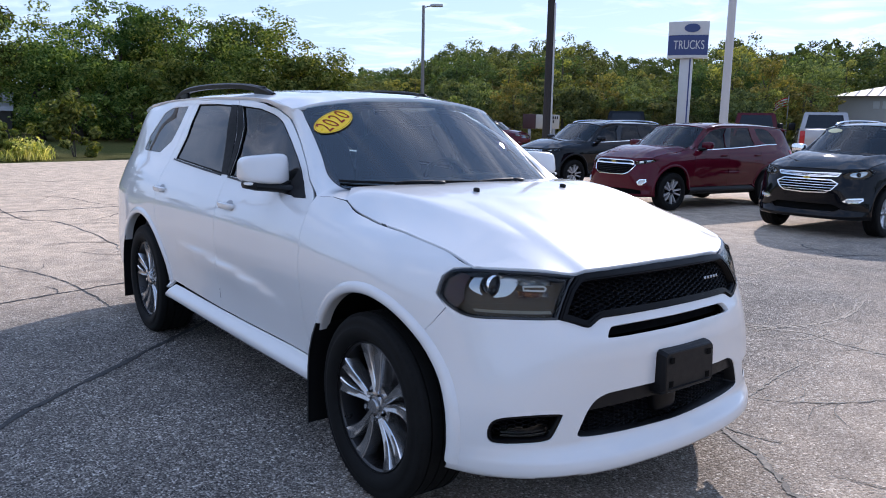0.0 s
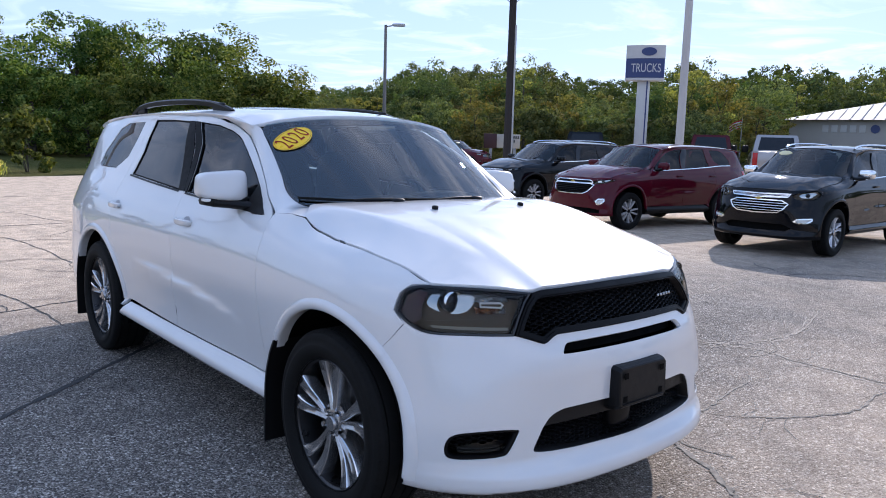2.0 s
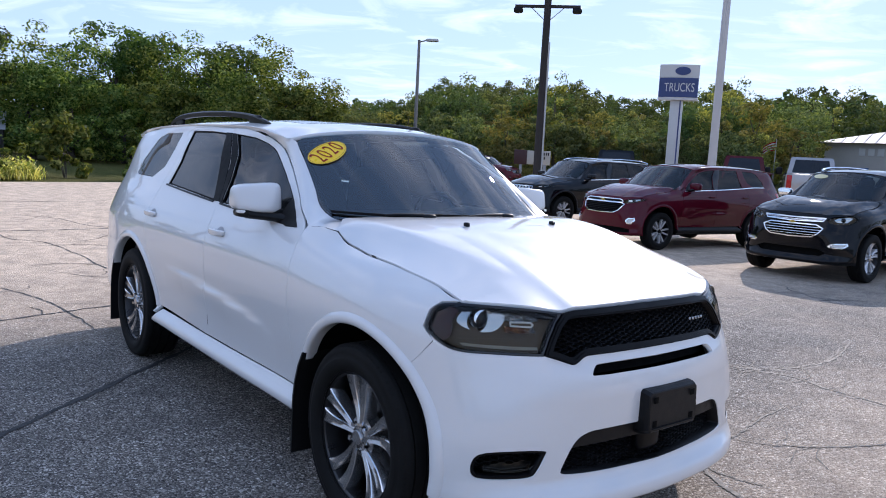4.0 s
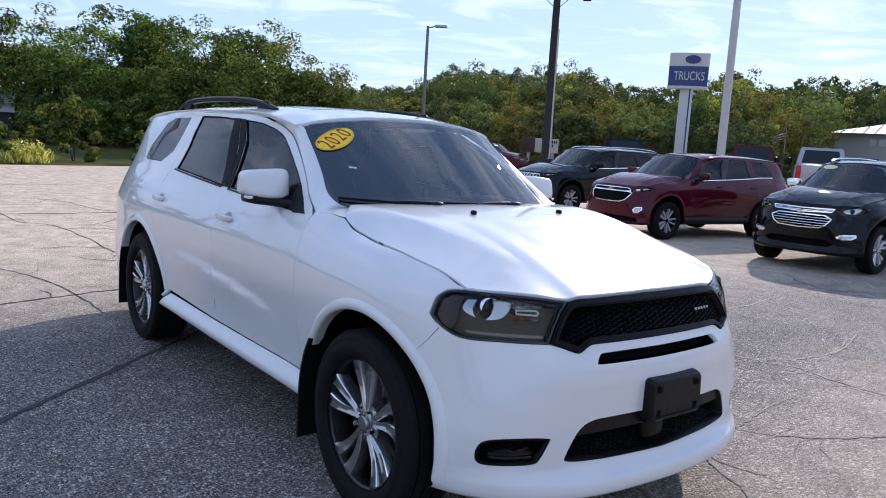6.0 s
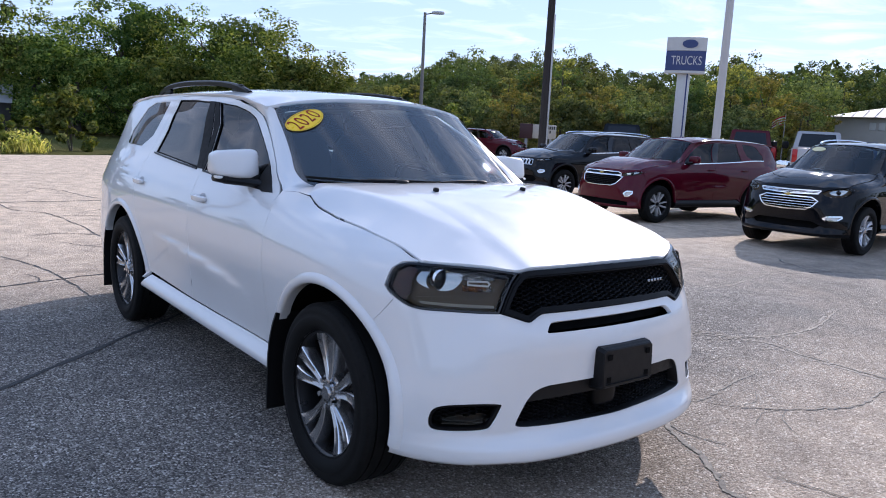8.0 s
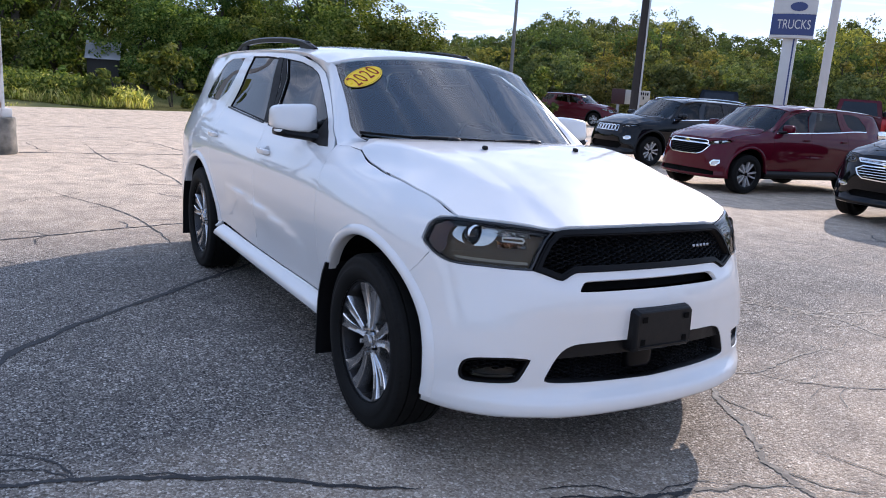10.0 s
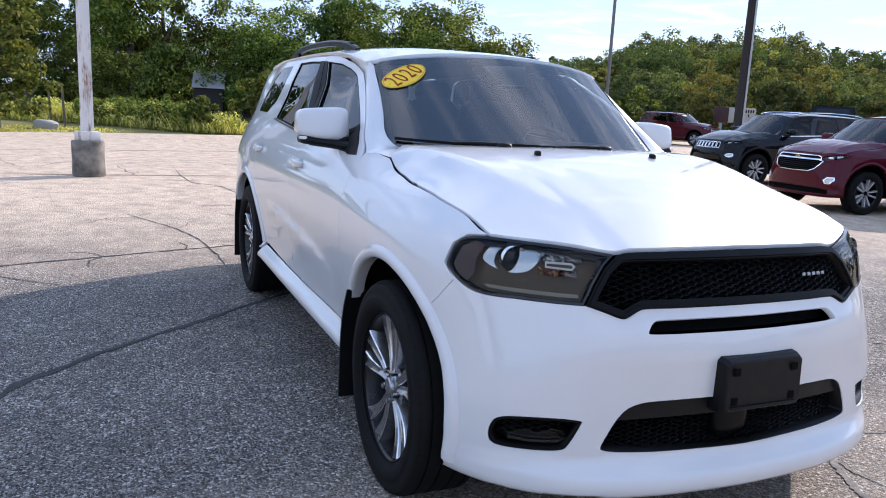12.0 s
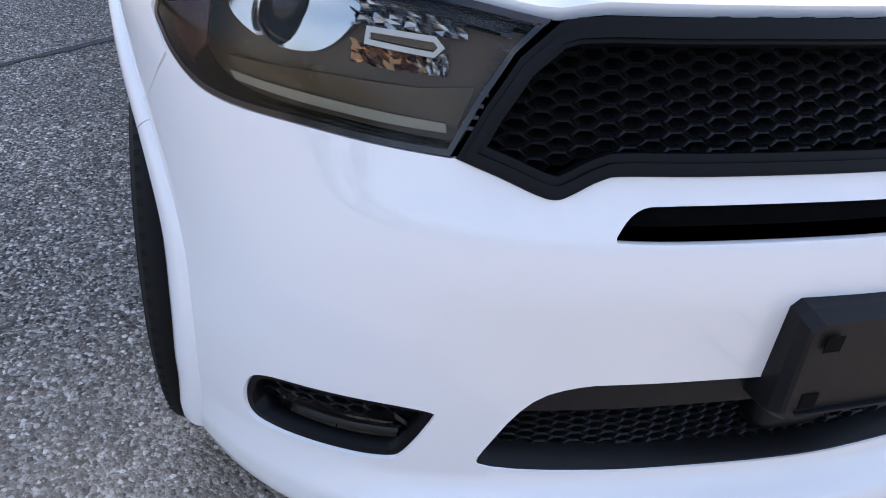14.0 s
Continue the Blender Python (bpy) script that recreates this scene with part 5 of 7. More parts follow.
for side in (1, -1):
    mir = side < 0
    panel("front_fender", inset(flank(FENDER), GAP), [], 0.024, flared, WHITE, suv, 0.02, mirror=mir)
    lower = flared(*flank(rounded([(-0.42, 1.181), (-0.52, 1.188), (-0.60, 1.183), (-0.645, 1.187), (-0.752, 1.245), (-0.888, 1.340), (-1.045, 1.440), (-1.195, 1.516), (-1.30, 1.560), (-1.40, 1.593), (-1.55, 1.623), (-1.86, 1.642), (-2.52, 1.648), (-3.2, 1.637), (-3.72, 1.602)], 6)).T)
    upper = [(-0.48, -0.60, 1.205), (-0.57, -0.64, 1.207), (-0.63, -0.67, 1.208), *[screen_fn([y], [z], 0.002)[0] for y, z in ((-0.692, 1.225), (-0.70, 1.268), (-0.680, 1.344), (-0.660, 1.441), (-0.647, 1.528), (-0.642, 1.572))],
             *[roof_fn([x], [-roof_half(x) + 0.004], 0.0)[0] for x in (-1.25, -1.47, -1.86, -2.52, -3.2, -3.72)]]
    upper = rounded(upper, 6)
    verts, faces = [], []
    for v in np.linspace(0, 1, 7):
        mid = lower * (1 - v) + upper * v
        bul = 0.012 * math.sin(v * math.pi)
        verts += [*(mid + np.array([bul * 0.3, -bul, bul * 0.7]))]
    nn = len(lower)
    for j in range(6):
        for i in range(nn - 1):
            faces.append((j * nn + i, j * nn + i + 1, (j + 1) * nn + i + 1, (j + 1) * nn + i))
    verts = np.array(verts) * (1, side, 1)
    if side > 0:
        faces = [f[::-1] for f in faces]
    link("pillar_frame", mesh_of("pillar_frame", verts, faces), WHITE, suv)
    s0, s1 = SUV.station(("x", -3.985)), float(SUV.s[-1])
    ss = np.linspace(s0 - 0.01, s1, 14)
    tail = np.concatenate([np.stack([ss, np.full(14, 0.33)], 1), np.stack([ss[::-1], np.full(14, 1.60)], 1)])
    panel("tailgate", tail, [], 0.08, flared, WHITE, suv, 0.0, mirror=mir)
    door = panel("front_door", inset(flank(DOOR_F), GAP), [flank(WIN_F)], 0.03, flared, WHITE, suv, 0.02, mirror=mir)
    panel("window_seal", inset(flank(WIN_F), -0.003), [inset(flank(WIN_F), 0.008)], 0.03, flared, SEAL, door, 0.02, -0.004, mir)
    cov = flank([(-1.622, 1.21), (-1.637, 1.33), (-1.680, 1.477), (-1.786, 1.604), (-1.842, 1.607), (-1.727, 1.44), (-1.674, 1.251), (-1.657, 1.213)])
    panel("pillar_cover", cov, [], 0.03, flared, PILLAR, door, 0.004, 0.0045, mir, "black pillar cover")
    panel("window_pane", inset(flank(WIN_F), 0.004), [], 0.06, flared, FRONTGLASS, door, 0.0, -0.01, mir)
    rdoor = panel("rear_door", inset(flank(DOOR_R), GAP), [flank(WIN_R)], 0.03, flared, WHITE, suv, 0.02, mirror=mir)
    panel("window_seal", inset(flank(WIN_R), -0.003), [inset(flank(WIN_R), 0.008)], 0.03, flared, SEAL, rdoor, 0.02, -0.004, mir)
    panel("window_pane", inset(flank(WIN_R), 0.004), [], 0.06, flared, PRIVACY, rdoor, 0.0, -0.01, mir)
    pil = flank([(-1.665, 1.215), (-1.70, 1.33), (-1.747, 1.455), (-1.852, 1.608), (-1.93, 1.610), (-1.87, 1.471), (-1.79, 1.30), (-1.742, 1.214)])
    panel("pillar_cover", pil, [], 0.03, flared, PILLAR, rdoor, 0.004, 0.0045, mir, "black pillar cover")
    quarter = panel("quarter_panel", inset(flank(QUARTER), GAP), [flank(WIN_Q)], 0.03, flared, WHITE, suv, 0.02, mirror=mir)
    panel("quarter_window", inset(flank(WIN_Q), 0.003), [], 0.06, flared, PRIVACY, quarter, 0.0, -0.004, mir)
    for wx, a0, a1 in ((0.0, 151, 47.1), (-3.042, 151, 8)):
        arch_lip(suv, wx, a0, a1, WHITE, mir)
    arch_lip(suv, 0.0, 47, -8, WHITE, mir, "bumper_lip", 0.012)
    panel("sill", flank(SILL), [], 0.03, flared, WHITE, suv, 0.03, mirror=mir)
    # belt strip under the door windows
    for d, (x0, x1) in ((door, (-0.72, -1.64)), (rdoor, (-1.745, -2.63))):
        xs = np.linspace(x0, x1, 14)
        st = np.concatenate([np.stack([xs, belt(xs) + 0.003], 1), np.stack([xs[::-1], belt(xs[::-1]) - 0.008], 1)])
        panel("belt_strip", flank(st), [], 0.03, flared, SATIN, d, 0.006, 0.006, mir)
    # handles
    for d, hx in ((door, -1.50), (rdoor, -2.66)):
        p = SUV.at(*SUV.side([hx], [1.062])[0])[0]
        bm = bmesh.new()
        superquad(bm, (0, 0, 0), (0.105, 0.011, 0.017), 0.5, 0.35, 24, 10, lambda q: Vector((q.x, q.y - 0.022 + 0.018 * (q.x / 0.105) ** 4, q.z)))
        h = part("door_handle", bm, WHITE, d, "body-coloured pull handle")
        h.matrix_local = pose(p[0], p[1] * side, p[2], 8 * side, 0, 0) @ (Matrix.Identity(4) if side > 0 else Matrix.Diagonal((1, -1, 1, 1)))
        # flat grey oval on the skin: the cup's shade painted on, no hollow
        cup = np.array([SUV.side([hx + 0.03 + 0.045 * math.cos(t)], [1.068 + 0.024 * math.sin(t)])[0] for t in np.linspace(0, 2 * math.pi, 17)[:-1]])
        panel("handle_cup_shade", cup, [], 0.02, flared, plain("cup_shade_grey", (0.30, 0.30, 0.31), 0.4), d, 0.0, 0.0012, mir)
    # door mirror
    mirror = thing("door_mirror")
    mirror.parent = suv
    mirror.location = (-0.068, 0.031 * side, -0.005)

    def bend(q):
        return Vector((q.x * (1 - 0.25 * (q.z / 0.075)) - 0.03 * (q.y / 0.12) ** 2, q.y, q.z * (1 - 0.12 * (-q.y / 0.12)) + 0.004))
    bm = bmesh.new()
    superquad(bm, (-0.90, -0.955 * side, 1.288), (0.062, 0.122, 0.072), 0.42, 0.42, 32, 18, lambda q: bend(Vector((q.x, q.y * side, q.z))) * Vector((1, 1, 1)) if side > 0 else Vector((bend(Vector((q.x, -q.y, q.z))).x, q.y, bend(Vector((q.x, -q.y, q.z))).z)))
    part("mirror_cap", bm, WHITE, mirror, "white mirror cap")
    bm = bmesh.new()
    superquad(bm, (-0.903, -0.945 * side, 1.219), (0.060, 0.124, 0.024), 0.5, 0.45, 28, 10)
    part("mirror_base", bm, PLASTIC, mirror)
    bm = bmesh.new()
    sweep(bm, [(-0.89, -1.02 * side, 1.215), (-0.878, -0.94 * side, 1.207), (-0.85, -0.87 * side, 1.199), (-0.80, -0.80 * side, 1.192)], circle(0.052, 12, 0.023))
    part("mirror_arm", bm, PLASTIC, mirror)
    sail = flank([(-0.70, 1.170), (-0.76, 1.200), (-0.81, 1.242), (-0.885, 1.294), (-0.91, 1.185), (-0.80, 1.165)])
    panel("sail_cover", sail, [], 0.03, flared, PLASTIC, door, 0.01, 0.006, mir)
    bm = bmesh.new()
    superquad(bm, (-0.879, -1.032 * side, 1.227), (0.030, 0.038, 0.008), 0.4, 0.4, 16, 8)
    part("turn_repeater", bm, WHITELENS, mirror, "clear turn repeater")
    # roof rail
    xs = [-1.62, -1.68, -1.85, -2.1, -2.4, -2.7, -3.0, -3.2, -3.3]
    zs = [1.664, 1.682, 1.712, 1.732, 1.740, 1.740, 1.728, 1.700, 1.66]
    q = rounded(list(zip(xs, zs)), 5)
    bm = bmesh.new()
    sweep(bm, [(a, -0.575 * side, b) for a, b in q], [(-0.016, -0.022), (-0.018, 0.004), (-0.008, 0.013), (0.008, 0.013), (0.018, 0.004), (0.016, -0.022)])
    rail = part("roof_rail", bm, SATIN, suv, "satin black roof rail")
    for fx, fz in ((-1.80, 1.69), (-3.12, 1.69)):
        bm = bmesh.new()
        superquad(bm, (fx, -0.575 * side, fz - 0.01), (0.08, 0.014, 0.04), 0.5, 0.5, 16, 8)
        part("rail_foot", bm, SATIN, rail)
    # flaps and liners
    for wx in WHEELS_X:
        bm = bmesh.new()
        flap = [(wx + 0.472 * math.cos(radians(q)), 0.385 + 0.472 * math.sin(radians(q))) for q in (146, 155, 165, 174)] + [(wx - 0.474, 0.33), (wx - 0.476, 0.165)]
        sec = [-0.70 * side, -0.958 * side]
        ra = [[bm.verts.new((x + d, y, z)) for y in sec] for d in (0.0, -0.012) for x, z in flap]
        m = len(flap)
        for i in range(m - 1):
            bm.faces.new((ra[i][0], ra[i][1], ra[i + 1][1], ra[i + 1][0]))
            bm.faces.new((ra[m + i][0], ra[m + i + 1][0], ra[m + i + 1][1], ra[m + i][1]))
            for k in (0, 1):
                bm.faces.new((ra[i][k], ra[i + 1][k], ra[m + i + 1][k], ra[m + i][k]))
        bm.faces.new((ra[m - 1][0], ra[m - 1][1], ra[2 * m - 1][1], ra[2 * m - 1][0]))
        part("mud_flap", bm, PLASTIC, suv, "black mud flap")
        wheel_liner(suv, wx, side)
        wheel(suv, (wx, -0.812 * side, 0.385), -side)

xs = np.linspace(-1.19, -4.05, 40)
right = np.array([(x, -roof_half(x)) for x in xs])
fr = np.array([(-1.09 - 0.08 * (y / 0.66) ** 2, y) for y in np.linspace(0.62, -0.62, 20)])
outline = np.concatenate([fr, right, (right * (1, -1))[::-1]])
SUNROOF = np.array([(-1.45, -0.40), (-1.45, 0.40), (-1.50, 0.44), (-2.1, 0.44), (-2.15, 0.40), (-2.15, -0.40), (-2.1, -0.44), (-1.5, -0.44)])
ROOF_OUT = outline
roof = panel("roof", outline, [SUNROOF], 0.05, roof_fn, WHITE, suv, 0.02)
panel("sunroof", inset(SUNROOF, 0.006), [], 0.06, roof_fn, TRIM, roof, 0.01, 0.001, label="dark glass sunroof")


SCREEN = [(0, 1.645), (-0.3, 1.633), (-0.52, 1.61), (-0.605, 1.592), (-0.64, 1.565), (-0.645, 1.50), (-0.658, 1.441), (-0.678, 1.344), (-0.698, 1.265), (-0.69, 1.222), (-0.67, 1.205), (-0.5, 1.20), (-0.25, 1.205), (0, 1.207)]
scr = both(SCREEN)
panel("windscreen", scr, [], 0.06, screen_fn, WINDSCREEN, suv, 0.0, 0.0, label="large clear windscreen")
frit = resample(scr, 0.04)
panel("windscreen_border", frit, [inset(frit, 0.028)], 0.04, screen_fn, DARK, suv, 0.0, -0.004)
bm = bmesh.new()
q = screen_fn([-0.125, 0.135, 0.10, -0.06], [1.614, 1.623, 1.536, 1.526], -0.012)
q2 = q + np.array([-0.12, 0, -0.01])
vs = [bm.verts.new(p) for p in (*q, *q2)]
for f in ((0, 1, 2, 3), (7, 6, 5, 4), (0, 4, 5, 1), (1, 5, 6, 2), (2, 6, 7, 3), (3, 7, 4, 0)):
    bm.faces.new([vs[i] for i in f])
part("camera_shroud", bm, PLASTIC, suv, "black camera housing behind the windscreen")
bm = bmesh.new()
rows = []
for y in np.linspace(-0.70, 0.70, 25):
    x0 = -0.415 - 0.30 * y * y - 0.5 * y ** 4
    rows.append([bm.verts.new((x0 + dx, y, z)) for dx, z in ((-0.03, 1.222), (0.02, 1.207), (0.05, 1.18), (0.05, 1.12))])
for a, b in zip(rows, rows[1:]):
    for k in range(3):
        bm.faces.new((a[k], a[k + 1], b[k + 1], b[k]))
part("cowl", bm, PLASTIC, suv, "black cowl under the windscreen")
for y0, y1 in ((-0.30, -0.66), (0.20, -0.28)):
    wiper = thing("wiper")
    wiper.parent = suv
    bm = bmesh.new()
    line = [screen_fn([y], [z], 0.016)[0] for y, z in ((y0 + 0.03, 1.208), (y0, 1.224), (y0 - 0.12, 1.226), ((y0 + y1) / 2, 1.222))]
    sweep(bm, line, circle(0.011, 8, 0.008), scale=[1.4, 1.3, 0.9, 0.7])
    part("wiper_arm", bm, PLASTIC, wiper)
    bm = bmesh.new()
    line = [screen_fn([y], [1.219 + 0.002 * k], 0.008)[0] for k, y in enumerate(np.linspace(y0 + 0.12, y1 - 0.02, 8))]
    sweep(bm, line, [(-0.006, -0.004), (0.006, -0.004), (0.004, 0.008), (-0.004, 0.008)])
    part("wiper_blade", bm, RUBBER, wiper)
    bm = bmesh.new()
    p = screen_fn([y0 + 0.02], [1.212], 0.018)[0]
    superquad(bm, p, (0.03, 0.032, 0.02), 0.6, 0.7, 16, 8)
    part("wiper_cap", bm, PLASTIC, wiper)

# yellow year decal at the screen's upper corner
sticker = thing("year_sticker", None, "yellow oval sticker with red numerals")
sticker.parent = suv
ROT = radians(45)
d0 = np.array((-0.535, 1.519))
su, sv = 0.140, 0.059


def oval(k):
    out = []
    for t in np.linspace(0, 2 * math.pi, 49)[:-1]:
        a, b = su * k * math.cos(t), (sv + su * (k - 1) * 0.9) * math.sin(t)
        out.append((a, b))
    return np.array(out)


def on_screen(a, b, push=0.0):
    a, b = np.atleast_1d(np.asarray(a, float)), np.atleast_1d(np.asarray(b, float))
    u, v = a * math.cos(ROT) - b * math.sin(ROT), a * math.sin(ROT) + b * math.cos(ROT)
    return screen_fn(d0[0] + u, d0[1] + v * 0.575, push)


panel("rim", oval(1.0), [], 0.03, on_screen, plain("dark_print", (0.10, 0.05, 0.01), 0.4), sticker, 0.0, 0.0030)
panel("band", oval(0.975), [], 0.03, on_screen, YELLOW, sticker, 0.0, 0.0038)
panel("line", oval(0.94), [oval(0.925)], 0.03, on_screen, plain("brown_print", (0.35, 0.16, 0.02), 0.4), sticker, 0.0, 0.0044)
for i, digit in enumerate("2020"):
    me = text_mesh(digit, 0.095, "numeral")
    for v in me.vertices:
        v.co = Vector(on_screen([(v.co.x + (i - 1.5) * 0.0545) * 0.98], [v.co.y * 1.05], 0.0048)[0])
    link("numeral", me, DECALRED, sticker, "red printed numeral " + digit)

# ---- cabin and underside ----
cabin = thing("cabin")
cabin.parent = suv
bm = bmesh.new()
box(bm, -4.05, -0.55, -0.82, 0.82, 0.30, 0.80, 0.03)
part("floor_tub", bm, CABIN, cabin)
bm = bmesh.new()
superquad(bm, (-0.86, 0, 1.06), (0.34, 0.80, 0.16), 0.5, 0.35, 40, 12)
part("dashboard", bm, CABIN, cabin, "dark grey dashboard")
bm = bmesh.new()
superquad(bm, (-0.86, 0.38, 1.20), (0.16, 0.19, 0.045), 0.6, 0.6, 24, 10)
part("instrument_hood", bm, CABIN, cabin)
bm = bmesh.new()
rings = []
for k in range(36):
    t = 2 * math.pi * k / 36
    c = Vector((0, 0.19 * math.cos(t), 0.19 * math.sin(t)))
    rings.append([bm.verts.new(c * (1 + 0.085 * math.cos(a)) + Vector((0.016 * math.sin(a), 0, 0))) for a in np.linspace(0, 2 * math.pi, 9)[:-1]])
for k in range(36):
    a, b = rings[k], rings[(k + 1) % 36]
    for j in range(8):
        bm.faces.new((a[j], a[(j + 1) % 8], b[(j + 1) % 8], b[j]))
superquad(bm, (0.0, 0, -0.01), (0.03, 0.075, 0.07), 0.6, 0.7, 20, 10)
box(bm, -0.01, 0.01, -0.18, 0.18, -0.03, 0.02, 0.004)
sw = part("steering_wheel", bm, PLASTIC, cabin, "black steering wheel")
sw.matrix_local = pose(-1.17, 0.38, 1.13, 0, -24, 0)
for x, y, n in ((-1.62, 0.38, 0), (-1.62, -0.38, 0), (-2.55, 0.38, 1), (-2.55, -0.38, 1), (-3.35, 0.35, 2), (-3.35, -0.35, 2)):
    seat = thing("seat")
    seat.parent = suv
    bm = bmesh.new()
    superquad(bm, (x + 0.12, y, 0.86), (0.27, 0.25, 0.09), 0.5, 0.4, 24, 10)
    part("cushion", bm, CABIN, seat)
    bm = bmesh.new()
    superquad(bm, (x - 0.16, y, 1.13), (0.10, 0.25, 0.32), 0.5, 0.45, 24, 12, lambda q: Vector((q.x - 0.25 * (q.z + 0.3), q.y * (1 - 0.2 * max(0, q.z) / 0.3), q.z)))
    part("backrest", bm, CABIN, seat)
    bm = bmesh.new()
    superquad(bm, (x - 0.31, y, 1.49), (0.055, 0.13, 0.085), 0.6, 0.5, 20, 10)
    part("headrest", bm, CABIN, seat)
bm = bmesh.new()
superquad(bm, (-1.02, 0.0, 1.525), (0.02, 0.12, 0.035), 0.5, 0.5, 20, 10)
part("rear_view_mirror", bm, PLASTIC, cabin)
v, f, n = trimmed(inset(outline, 0.05), [], 0.12, roof_fn, 0.0, -0.045)
link("headliner", mesh_of("headliner", v, f, n), LINER, cabin)
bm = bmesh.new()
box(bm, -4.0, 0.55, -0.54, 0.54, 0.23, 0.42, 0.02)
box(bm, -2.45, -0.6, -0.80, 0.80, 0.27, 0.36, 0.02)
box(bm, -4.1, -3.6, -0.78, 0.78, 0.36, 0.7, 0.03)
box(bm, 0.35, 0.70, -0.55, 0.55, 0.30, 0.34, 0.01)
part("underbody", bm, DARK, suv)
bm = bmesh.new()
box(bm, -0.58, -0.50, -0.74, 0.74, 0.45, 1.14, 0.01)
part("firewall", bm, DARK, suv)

# ---- trees and weeds ----
def leaves_mesh(name, centres, radius, per, size, seed, mat, droop=0.2):
    """Clumps of small four-cornered leaves round the given centres."""
    r = np.random.RandomState(seed)
    c = np.repeat(np.asarray(centres), per, axis=0)
    n = len(c)
    d = r.normal(size=(n, 3))
    d /= np.linalg.norm(d, axis=1)[:, None]
    rad = np.repeat(np.asarray(radius), per) * r.uniform(0.35, 1.0, n) ** 0.6
    p = c + d * rad[:, None] * (1, 1, 0.8)
    face = d + r.normal(scale=0.45, size=(n, 3))
    face[:, 2] += droop
    side = np.cross(face, r.normal(size=(n, 3)))
    side /= np.linalg.norm(side, axis=1)[:, None]
    out = np.cross(side, face)
    out /= np.linalg.norm(out, axis=1)[:, None]
    s = size * r.uniform(0.6, 1.35, n)
    a = p - out * (s * 0.55)[:, None]
    b = p + out * (s * 0.65)[:, None]
    l = p + side * (s * 0.33)[:, None]
    q = p - side * (s * 0.33)[:, None]
    v = np.stack([a, l, b, q], 1).reshape(-1, 3)
    me = bpy.data.meshes.new(name)
    me.vertices.add(4 * n)
    me.vertices.foreach_set("co", v.ravel())
    me.loops.add(4 * n)
    me.loops.foreach_set("vertex_index", np.arange(4 * n))
    me.polygons.add(n)
    me.polygons.foreach_set("loop_start", np.arange(0, 4 * n, 4))
    me.polygons.foreach_set("loop_total", np.full(n, 4))
    me.update(calc_edges=True)
    me.validate()
    me.materials.append(mat)
    return me


def tree(name, label, h, rad, base, seed, mat, clumps=80, per=75, leaf=0.26, stems=1, shape=1.0, lean=0.0):
    """A tree: tapered trunk, limbs and an uneven crown. Built at the origin."""
    r = random.Random(seed)
    t = thing(name, None, label, "tree")
    for k in range(stems):
        bm = bmesh.new()
        a = r.uniform(0, 6.28)
        off = 0.0 if stems == 1 else 0.25
        pts = [Vector((off * math.cos(a) * (0.3 + 2 * q) + r.uniform(-0.05, 0.05) * h * q + lean * q * h, off * math.sin(a) * (0.3 + 2 * q) + r.uniform(-0.04, 0.04) * h * q, h * 0.8 * q)) for q in (0, 0.12, 0.3, 0.5, 0.75, 1.0)]
        w = h * (0.022 if stems == 1 else 0.007)
        sweep(bm, pts, circle(w, 8), up=(1, 0, 0), scale=[1.5, 1.0, 0.85, 0.65, 0.4, 0.12])
        part("trunk", bm, BARK, t)
    centres, radii = [], []
    lobes = [(Vector((r.uniform(-0.5, 0.5) * rad, r.uniform(-0.5, 0.5) * rad, h * r.uniform(base + 0.08, 0.80))), rad * r.uniform(0.45, 0.75)) for _ in range(9)]
    lobes.append((Vector((0, 0, h * 0.8)), rad * 0.55))
    for i in range(clumps):
        c, lr = lobes[i % len(lobes)]
        d = Vector((r.gauss(0, 1), r.gauss(0, 1), r.gauss(0, 1) * 0.9)).normalized()
        p = c + d * lr * r.uniform(0.55, 1.0)
        p.z = max(h * base + r.uniform(0, 0.1) * h, min(h, p.z * shape))
        centres.append(p)
        radii.append(rad * r.uniform(0.13, 0.26))
    for i in range(6):
        bm = bmesh.new()
        e = centres[i * 7 % len(centres)]
        z0 = h * r.uniform(base * 0.8, 0.5)
        sweep(bm, [(0, 0, z0), ((e.x) * 0.45, (e.y) * 0.45, z0 * 0.5 + e.z * 0.5 - 0.2), e], circle(h * 0.007, 6), up=(0.3, 0.1, 1), scale=[1.2, 0.8, 0.2])
        part("limb", bm, BARK, t)
    link("crown", leaves_mesh("crown", [tuple(c) for c in centres], radii, per, leaf, seed, mat), None, t)
    return t


